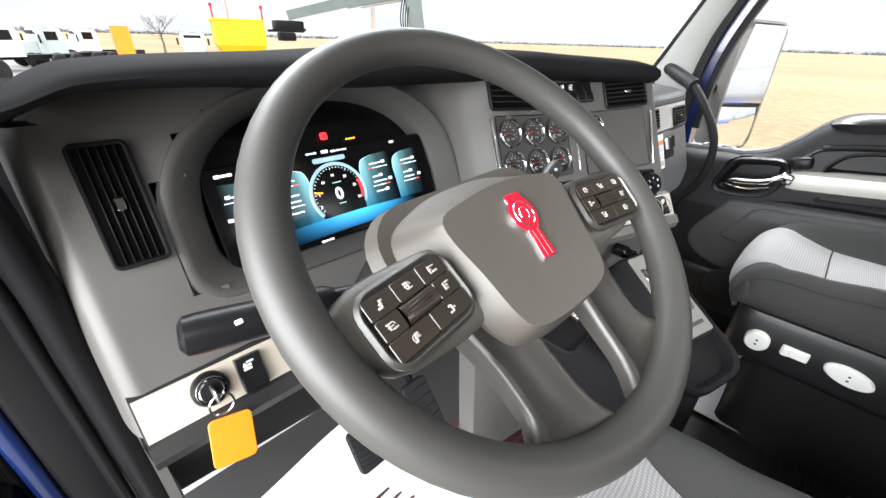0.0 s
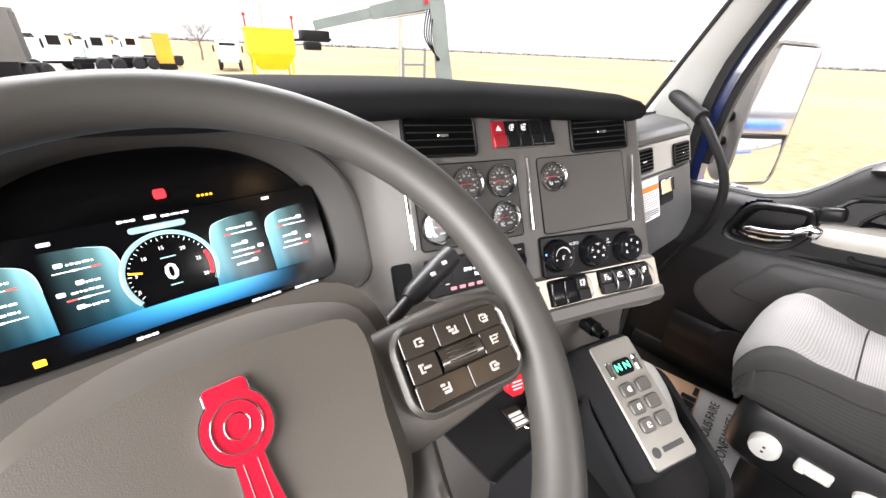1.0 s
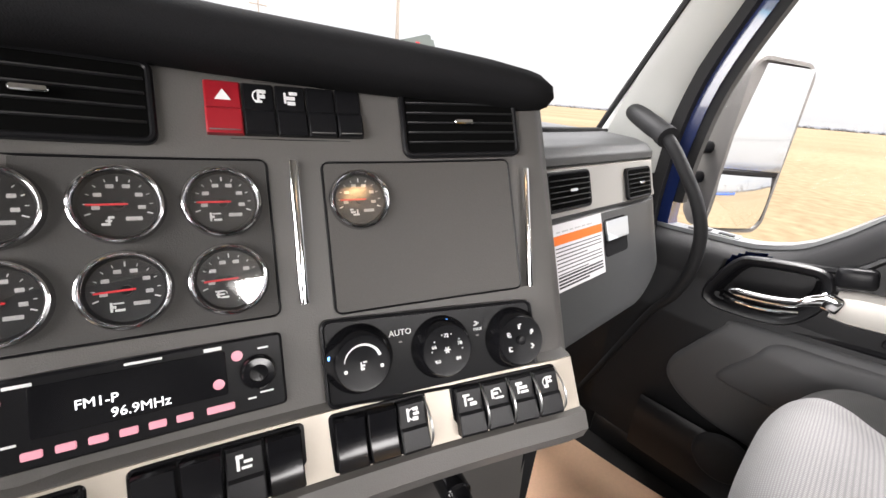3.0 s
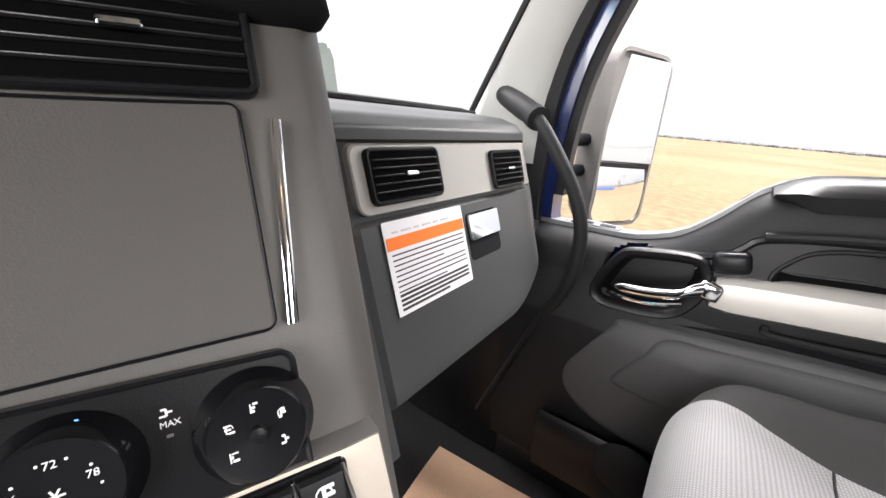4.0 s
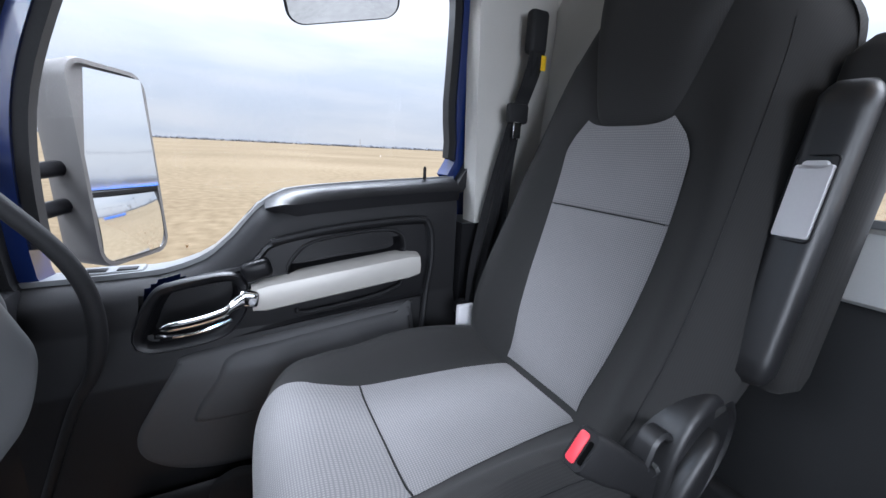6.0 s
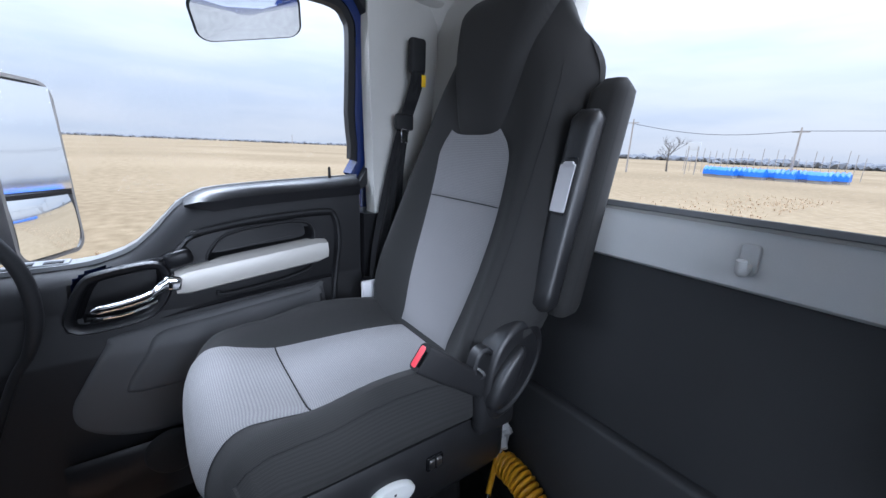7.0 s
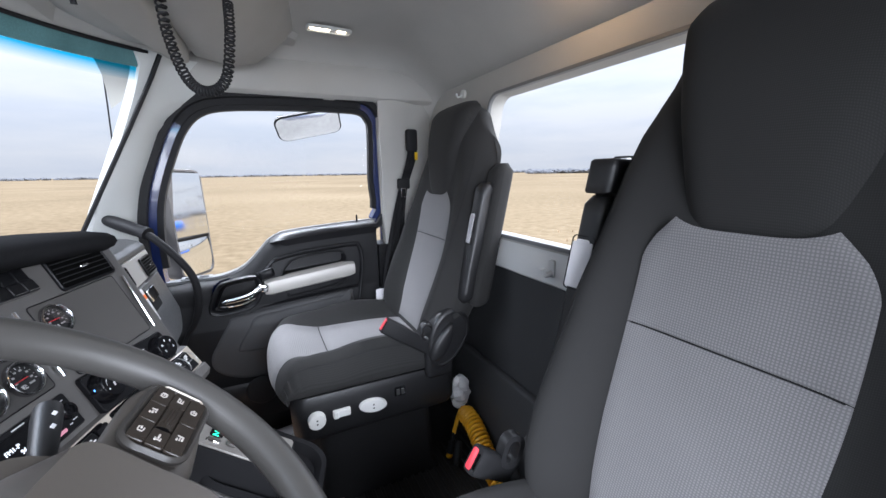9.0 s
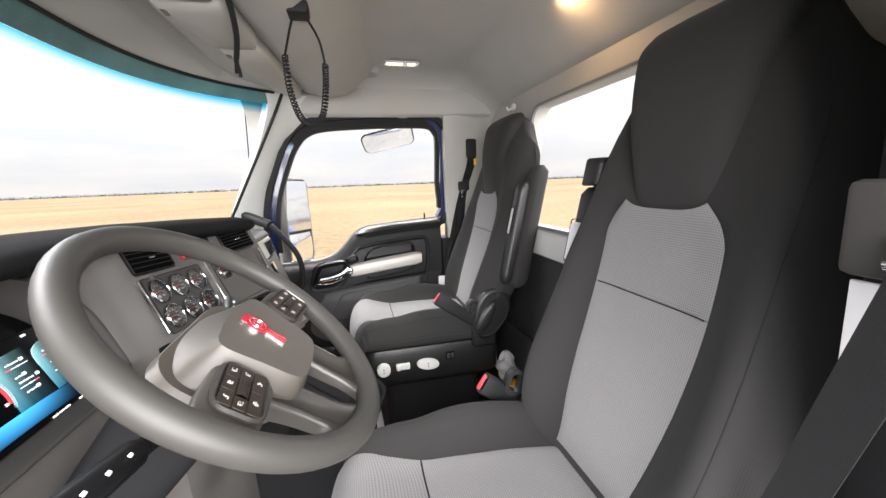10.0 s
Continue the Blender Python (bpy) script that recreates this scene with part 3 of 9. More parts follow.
def door(sign, m, label):
    """Cab door, its window frame and its inner panel. Built for the passenger side, x outward."""
    d = thing("cab_door", m, label, "door")
    ztop = lambda y: lerp_table(SILL, y)

    def face(u, v):
        y = -0.345 + 0.885 * u
        top = ztop(y) - 0.004
        z = 1.24 + v * (top - 1.24)
        below = top - z
        x = 0.955 + 0.07 * math.exp(-below / 0.02)
        x -= 0.035 * max(0, min(1, (1.76 - z) / 0.10)) * (1 if z > 1.3 else 0.6)
        return (x, y, z)

    def hollow(u, v):
        _, y, z = face(u, v)
        return (-0.21 < y < 0.085 and 1.835 < z < 1.918) or abs((y - 0.258) / 0.092) ** 3 + abs((z - 1.79) / 0.060) ** 3 < 1

    bm = bmesh.new()
    sheet(bm, face, 88, 120, (0.05, 0, 0), hollow)
    part("inner_panel", bm, DOOR_GREY, d, "dark grey moulded door panel", m)
    # outer skin below the window
    bm = bmesh.new()
    sheet(bm, lambda u, v: (1.075 + 0.015 * math.sin(v * 3), -0.37 + 0.93 * u, 1.10 + v * (ztop(-0.37 + 0.93 * u) - 1.115)), 20, 12, (0.02, 0, 0))
    part("outer_skin", bm, BLUE, d, "blue painted door skin", m)
    bm = bmesh.new()
    sheet(bm, lambda u, v: (1.012 + 0.083 * v, -0.36 + 0.91 * u, ztop(-0.36 + 0.91 * u) + 0.002 - 0.008 * v), 30, 2, (0, 0, -0.012))
    part("sill_top", bm, SILL_GREY, d, "smooth grey window sill", m)
    bm = bmesh.new()
    ring_at(bm, -0.006, 0.014, 1.028, 1.062, keep=lambda y, z: z > lerp_table(SILL, y) + 0.035)
    part("window_channel", bm, RUBBER, d, "black rubber window channel", m)
    bm = bmesh.new()
    ring_at(bm, 0.014, 0.040, 1.020, 1.085, keep=lambda y, z: z > 1.86 and y < -0.30)
    part("painted_frame", bm, BLUE, d, "blue painted window frame", m)
    bm = bmesh.new()
    ring_at(bm, 0.014, 0.042, 1.018, 1.085, keep=lambda y, z: z > 1.856 and y > 0.36)
    part("painted_frame", bm, BLUE, d, "blue painted window frame", m)
    bm = bmesh.new()
    ring_at(bm, 0.014, 0.042, 1.021, 1.08, keep=lambda y, z: z > 2.44)
    part("upper_frame", bm, RUBBER, d, "black upper window frame", m)
    bm = bmesh.new()
    loop = WIN_S
    a = offset_loop(loop, 0.002)
    v = ring(bm, [(1.044, y, z) for y, z in a])
    bm.faces.new(v)
    g = part("pane", bm, GLASS, d, "clear door window", m, flat=True)
    g.visible_shadow = False
    return d


passenger_door = door(1, Matrix(), "grey and black inner panel of the closed passenger cab door")


def side_trim():
    """Header, pillar and seal round the passenger door opening."""
    bm = bmesh.new()
    ring_at(bm, 0.040, 0.066, 0.985, 1.06, keep=lambda y, z: z > 1.9 and (y < 0.38 or z > 2.45))
    ring_at(bm, 0.041, 0.086, 0.990, 1.06, keep=lambda y, z: z > 1.856 and y > 0.355)
    tagged(part("trim_door_seal", bm, RUBBER), "black rubber seal round the door opening", "seal", kind="structure")
    # header and corner wall above the door
    bm = bmesh.new()
    prof = [(0.985, 2.585), (0.965, 2.60), (0.955, 2.64), (0.965, 2.70), (0.99, 2.74), (1.06, 2.74), (1.06, 2.585)]
    loft(bm, [[(x, y, z) for x, z in prof] for y in (-0.70, -0.4, 0.0, 0.3, 0.42)])
    tagged(part("wall_header", bm, HEADLINER), "grey felt header above the passenger door", "trim", kind="structure")
    # rear pillar
    bm = bmesh.new()
    sheet(bm, lambda u, v: (0.925 + 0.05 * abs(u - 0.25) ** 1.5 + 0.05 * v, -0.385 - 0.26 * u, 1.945 + 0.70 * v), 14, 16, (0.06, 0, 0))
    ob = tagged(part("wall_pillar", bm, HEADLINER), "pale grey rear door pillar trim", "pillar", kind="structure")
    bm = bmesh.new()
    sheet(bm, lambda u, v: (0.93, -0.348 - 0.267 * u, 1.15 + 0.795 * v), 2, 2, (0.13, 0, 0))
    part("lower_pillar", bm, DOOR_BLACK, ob, "black lower pillar trim")
    # outer cab side in blue
    bm = bmesh.new()
    box(bm, 0.03, 0.30, 1.75, (1.085, -0.55, 1.98), 0.01)
    tagged(part("wall_side", bm, BLUE), "blue painted cab side behind the door", "wall", kind="structure")


side_trim()

# ---------------------------------------------------------------- windshield and front pillars


def screen_y(x, z):
    return 0.754 + 0.345 * (1 - (abs(x) / 0.85) ** 2.6) - (z - 2.066) * 0.53


def screen_top(x):
    return 2.632 + 0.010 * (x / 0.85) ** 4


def windshield():
    bm = bmesh.new()

    def f(u, v):
        x = -0.93 + 1.86 * u
        z = 2.04 + v * (screen_top(x) + 0.03 - 2.04)
        return (x, screen_y(x, z), z)

    sheet(bm, f, 40, 16)
    g = tagged(part("window_2", bm, GLASS), "large curved windshield", "windshield", kind="structure")
    g.visible_shadow = False
    bm = bmesh.new()

    def band(u, v):
        x = -0.93 + 1.86 * u
        z = screen_top(x) - 0.060 + 0.040 * v
        return (x, screen_y(x, z) - 0.004, z)

    sheet(bm, band, 48, 3)
    t = part("sun_band", bm, TINT, g, "blue-green shade band along its top")
    t.visible_shadow = False
    bm = bmesh.new()
    sheet(bm, lambda u, v: (-0.90 + 1.8 * u, screen_y(-0.90 + 1.8 * u, screen_top(-0.90 + 1.8 * u) - 0.020 + 0.065 * v) - 0.008, screen_top(-0.90 + 1.8 * u) - 0.020 + 0.065 * v), 48, 5, (0, 0.003, 0))
    part("screen_edge", bm, FRIT, g, "teal visor behind the upper glass edge")
    bm = bmesh.new()
    tube(bm, [(x, screen_y(x, screen_top(x)) - 0.040, screen_top(x) + 0.027) for x in [-0.84 + 1.68 * k / 40 for k in range(41)]], 0.006, 8)
    part("header_seal", bm, RUBBER, g, "black rubber edge below the header")
    # pillars
    for s in (1, -1):
        bm = bmesh.new()
        rings = []
        for k in range(15):
            z = 1.98 + 0.70 * k / 14
            xi = lerp_table([(1.98, 0.918), (2.066, 0.905), (2.62, 0.845), (2.70, 0.80)], z)
            yi = screen_y(xi, z) - 0.02
            yo = lerp_table([(1.9, 0.552), (2.05, 0.552), (2.2, 0.53), (2.36, 0.47), (2.45, 0.43), (2.52, 0.36), (2.66, 0.20)], z) - 0.0
            rings.append([(s * x, y, zz) for x, y, zz in ((xi, yi, z), (xi + 0.012, yi - 0.022, z), (0.955, (yi + yo) / 2 - 0.012, z), (0.988, yo + 0.008, z), (1.03, yo, z), (1.06, yo + 0.04, z), (1.0, yi + 0.05, z), (xi + 0.02, yi + 0.03, z))])
        loft(bm, rings)
        ob = tagged(part("wall_front_pillar" if s > 0 else "wall_front_pillar_driver", bm, PALE), "pale grey front pillar trim beside the windshield", "pillar", kind="structure")
        bm = bmesh.new()
        tube(bm, [(s * (lerp_table([(1.98, 0.918), (2.066, 0.905), (2.62, 0.845), (2.70, 0.80)], z) - 0.002), screen_y(0.9, z) + (0.0), z) for z in [2.0 + 0.66 * k / 10 for k in range(11)]], 0.007, 6)
        part("screen_seal", bm, RUBBER, ob, "black windshield edge")
    # header over the windshield
    bm = bmesh.new()

    def head(u, v):
        x = -0.90 + 1.8 * u
        z0 = screen_top(x)
        y0 = screen_y(x, z0)
        pts = [(y0 + 0.0, z0 + 0.05), (y0 - 0.035, z0 + 0.030), (y0 - 0.05, z0 + 0.034), (y0 - 0.09, z0 + 0.05), (min(y0 - 0.10, 0.30), 2.785)]
        k = min(3, int(v * 4))
        q = v * 4 - k
        return (x, pts[k][0] + (pts[k + 1][0] - pts[k][0]) * q, pts[k][1] + (pts[k + 1][1] - pts[k][1]) * q)

    sheet(bm, head, 40, 12, (0, 0.01, 0.02))
    tagged(part("trim_header", bm, HEADLINER), "grey header trim above the windshield", "trim", kind="structure")


windshield()

# ---------------------------------------------------------------- dashboard
dash = thing("dashboard", pose(-0.1, 0.5, 1.7), "dark grey truck dashboard with gauges, vents and switches", "dashboard")

# the skin's line at z 2.02: x, y, and how far it leans back along its normal
LINE = [(-0.855, 0.72), (-0.850, 0.66), (-0.835, 0.628), (-0.79, 0.626), (-0.60, 0.633), (-0.45, 0.633), (-0.36, 0.633), (-0.30, 0.631), (-0.262, 0.625), (-0.222, 0.604)]
for k in range(1, 12):
    p = STACK @ Vector((-0.235 + 0.495 * k / 11, bend(-0.235 + 0.495 * k / 11) + 0.0035, -0.047))
    LINE.append((p.x, p.y))
LINE += [(0.279, 0.412), (0.300, 0.425), (0.312, 0.455), (0.318, 0.56), (0.32, 0.70)]


def arch(half, top, foot, n=72, mid=0.0, p=2.3):
    """Outline of the instrument hood: an arch with straight sides and rounded lower corners."""
    pts, spring = [], -0.05
    for k in range(n // 2 + 1):
        t = math.pi * k / (n // 2)
        c, s = math.cos(t), math.sin(t)
        pts.append((mid + half * abs(c) ** (2 / p) * (1 if c > 0 else -1), spring + (top - spring) * abs(s) ** (2 / p)))
    r = 0.045
    low = [(-half, (spring + foot + r) / 2)]
    for k in range(7):
        t = math.pi + math.pi / 2 * k / 6
        low.append((-half + r + r * math.cos(t), foot + r + r * math.sin(t)))
    low += [(-half * 0.45, foot), (0, foot), (half * 0.45, foot)]
    for k in range(7):
        t = 1.5 * math.pi + math.pi / 2 * k / 6
        low.append((half - r + r * math.cos(t), foot + r + r * math.sin(t)))
    low.append((half, (spring + foot + r) / 2))
    return pts + [(mid + x, z) for x, z in low]


def dash_skin():
    pts = smooth_path([(x, y, 0) for x, y in LINE], 10)
    n = len(pts)
    normals = []
    for i in range(n):
        t = (pts[min(i + 1, n - 1)] - pts[max(i - 1, 0)]).normalized()
        normals.append(Vector((-t.y, t.x, 0)))
    bm = bmesh.new()
    z0, z1 = 1.78, 2.15

    def f(u, v):
        i = min(n - 1, int(round(u * (n - 1))))
        z = z0 + (z1 - z0) * v
        k = max(0.0, min(1.0, (pts[i].x + 0.40) / 0.24))
        k = k * k * (3 - 2 * k)
        way = Vector((0.28 * k, 1 - 0.04 * k, 0))
        p = pts[i] + way * ((z - 2.02) * 0.455)
        return (p.x, p.y, z)

    def skip(u, v):
        p = Vector(f(u, v))
        q = CLUSTER.inverted() @ p
        if q.z > -0.05:
            return abs((q.x - 0.003) / 0.243) ** 2.3 + abs((q.z + 0.05) / 0.1690) ** 2.3 < 1
        dx, dz = abs(q.x - 0.003) - 0.198, -0.098 - q.z
        return abs(q.x - 0.003) < 0.243 and q.z > -0.143 and (dx < 0 or dz < 0 or dx * dx + dz * dz < 0.045 ** 2)

    sheet(bm, f, n - 1, 130, None, skip)
    part("fascia", bm, DASH, dash, "dark grey grained fascia")


dash_skin()


def brow():
    """Overhanging lip along the top of the driver's side and the stack."""
    line = [(-0.868, 0.66), (-0.862, 0.60), (-0.835, 0.565), (-0.7, 0.568), (-0.5, 0.575), (-0.3, 0.575), (-0.1, 0.535), (0.1, 0.475), (0.20, 0.445), (0.258, 0.432), (0.298, 0.440), (0.322, 0.468), (0.331, 0.510), (0.332, 0.560)]
    pts = smooth_path([(x, y, 0) for x, y in line], 12)
    n = len(pts)
    prof = [(0.07, -0.034), (0.028, -0.024), (0.006, -0.013), (0.0, -0.003), (0.003, 0.008), (0.016, 0.017), (0.05, 0.023), (0.14, 0.024), (0.30, 0.016), (0.55, -0.005)]
    thick = [(-0.868, 0.40), (-0.80, 0.45), (-0.70, 0.55), (-0.55, 0.75), (-0.38, 1.0), (0.30, 1.0), (0.33, 0.9)]
    crown = [(-0.868, 2.110), (-0.825, 2.122), (-0.77, 2.141), (-0.68, 2.147), (-0.55, 2.150), (-0.38, 2.157), (-0.10, 2.157), (0.0, 2.152), (0.2, 2.142), (0.33, 2.131)]
    bm = bmesh.new()
    rows = []
    for i in range(n):
        t = (pts[min(i + 1, n - 1)] - pts[max(i - 1, 0)]).normalized()
        nrm = Vector((-t.y, t.x, 0))
        row = []
        for d, h in prof:
            if d > 0.05:
                q = pts[i] + Vector((nrm.x * 0.05, nrm.y * 0.05 if nrm.y > 0.3 else 0.02, 0)) + Vector((-0.08 * nrm.x if abs(nrm.x) > 0.5 else 0, 1, 0)) * (d - 0.05)
            else:
                q = pts[i] + nrm * d
            q.y = min(q.y, screen_y(q.x, 2.17) - 0.005)
            row.append(bm.verts.new((q.x, q.y, lerp_table(crown, pts[i].x) + (h if d > 0.1 else 0.024 - (0.024 - h) * lerp_table(thick, pts[i].x)))))
        rows.append(row)
    for a, b in zip(rows, rows[1:]):
        bridge(bm, a, b, False)
    part("brow", bm, DASH_DARK, dash, "charcoal padded brow along the top", sharp=75)


brow()


def pass_front(x, z):
    """Face of the passenger dash: it rolls back towards the door."""
    return 0.470 + (z - 1.955) * 0.344 + 0.045 * max(0.0, (x - 0.755) / 0.075) ** 2


def lid_low(x):
    return 1.765 + 0.10 * max(0.0, (x - 0.64) / 0.19) ** 1.8


def passenger_side():
    """Upper pad, satin band, glove box and knee panel."""
    front = pass_front
    bm = bmesh.new()

    def lid(u, v):
        x = 0.352 + 0.476 * u
        z = lid_low(x) + (1.962 - lid_low(x)) * v
        edge = max(0, 1 - v / 0.06) ** 2 + max(0, 1 - (1 - v) / 0.04) ** 2 + max(0, 1 - u / 0.025) ** 2
        return (x, front(x, z) + 0.010 * min(1.3, edge), z)

    sheet(bm, lid, 48, 28, (0, 0.03, 0))
    part("glove_box_lid", bm, PAD, dash, "charcoal glove box lid")
    bm = bmesh.new()
    sheet(bm, lambda u, v: (0.25 + 0.105 * u, front(0.36, 1.72 + 0.32 * v) + 0.006, 1.72 + 0.32 * v), 6, 10, (0, 0.02, 0))
    sheet(bm, lambda u, v: (0.33 + 0.49 * u, front(0.33 + 0.49 * u, 1.955 + 0.09 * v) + 0.006, 1.955 + 0.09 * v), 20, 6, (0, 0.02, 0))
    part("dash_backing", bm, PAD, dash, "charcoal panel behind the glove box")
    # satin band with rounded ends
    bm = bmesh.new()
    xm, zm = 0.579, 2.0005
    rings = []
    for grow, d in ((0.0, 0.008), (0.0, -0.002), (-0.0015, -0.004)):
        pts = []
        for x, z in rrect(0.432 + 2 * grow, 0.069 + 2 * grow, 0.012, 5):
            pts.append((xm + x, zm + z))
        dense = []
        for p, q in zip(pts, pts[1:] + pts[:1]):
            k = max(1, int(abs(q[0] - p[0]) / 0.015))
            dense += [(p[0] + (q[0] - p[0]) * i / k, p[1] + (q[1] - p[1]) * i / k) for i in range(k)]
        rings.append([(x, front(x, z) + d, z) for x, z in dense])
    rs = [ring(bm, q) for q in rings]
    for p, q in zip(rs, rs[1:]):
        bridge(bm, p, q)
    bmesh.ops.triangle_fill(bm, use_beauty=True, use_dissolve=False, edges=[e for e in bm.edges if all(v in set(rs[-1]) for v in e.verts)])
    part("satin_band", bm, DOOR_SATIN, dash, "satin light grey trim band", sharp=25)
    # pad
    bm = bmesh.new()

    def pad(u, v):
        x = 0.26 + 0.575 * u
        y0 = front(x, 2.037)
        fall = 0.030 * max(0.0, (x - 0.765) / 0.07) ** 2
        pts = [(y0 + 0.004, 2.0365), (y0 - 0.004, 2.040), (y0 - 0.002, 2.052), (y0 + 0.012, 2.065), (y0 + 0.04, 2.073), (y0 + 0.12, 2.079), (max(y0 + 0.14, screen_y(x, 2.09)), 2.083)]
        k = min(5, int(v * 6))
        q = v * 6 - k
        return (x, pts[k][0] + (pts[k + 1][0] - pts[k][0]) * q, pts[k][1] + (pts[k + 1][1] - pts[k][1]) * q - fall * (1 if k > 0 else q))

    sheet(bm, pad, 40, 24)
    part("upper_pad", bm, PAD, dash, "charcoal padded top")
    bm = bmesh.new()
    tube(bm, [(0.32 + 0.48 * k / 16, 0.600 + 0.02 * (k / 16) ** 3, 2.079) for k in range(17)], [0.0065 if k < 15 else 0.004 for k in range(17)], 8)
    part("defroster_lip", bm, RUBBER, dash, "black defroster lip")
    # rounded border at the door end
    bm = bmesh.new()
    tube(bm, smooth_path([(0.800, 0.590, 2.056), (0.815, 0.566, 2.050), (0.825, 0.545, 2.034), (0.830, 0.530, 2.005), (0.832, 0.512, 1.960), (0.832, 0.495, 1.910), (0.830, 0.485, 1.870), (0.822, 0.490, 1.830), (0.805, 0.505, 1.800)], 5), 0.013, 10)
    part("end_border", bm, PAD, dash, "charcoal rounded border")
    bm = bmesh.new()
    sheet(bm, lambda u, v: (0.828 + 0.015 * math.sin(u * 3.1), front(0.828, 1.79 + 0.255 * v) + 0.004 + 0.20 * u, 1.79 + 0.255 * v), 8, 10, (0.012, 0, 0))
    part("end_cap", bm, DASH_DARK, dash, "charcoal end cap")
    # knee panel
    bm = bmesh.new()
    sheet(bm, lambda u, v: (0.26 + 0.55 * u, 0.44 + 0.10 * u ** 2 + 0.28 * (1 - v) ** 1.3, 1.32 + (0.44 + 0.09 * u ** 3) * v), 16, 10, (0, 0.03, 0))
    part("knee_panel", bm, DASH_DARK, dash, "charcoal knee panel")


passenger_side()


def driver_knee():
    bm = bmesh.new()
    sheet(bm, lambda u, v: (-0.845 + 0.62 * u, 0.53 + 0.25 * (1 - v) ** 1.2 - 0.03 * u, 1.36 + 0.40 * v), 16, 10, (0, 0.03, 0))
    part("knee_panel", bm, DASH_DARK, dash, "charcoal knee panel")
    bm = bmesh.new()
    sheet(bm, lambda u, v: (-0.93 + 1.86 * u, 1.12, 1.15 + 0.95 * v), 4, 4, (0, 0.04, 0))
    tagged(part("wall_front", bm, DOOR_BLACK), "black footwell bulkhead below the windshield", "wall", kind="structure")


driver_knee()

# ---------------------------------------------------------------- steering wheel
WHEEL = Matrix.Translation((-0.5157, 0.279, 2.0468)) @ Matrix.Rotation(radians(40.4), 4, "X") @ Matrix.Rotation(radians(-3.67), 4, "Y")
R_RIM, R_TUBE = 0.2152, 0.0185


def wheel_pose(x, y, z, turn=0.0):
    """Pose on the hub, which is turned slightly."""
    return WHEEL @ Matrix.Rotation(radians(0.6), 4, "Z") @ Matrix.Translation((x, y, z)) @ Matrix.Rotation(radians(turn), 4, "Z")


FACE_UP = Matrix.Rotation(radians(-90), 4, "X")  # turns a plate that faces -y, z up, so that it faces +z, y up


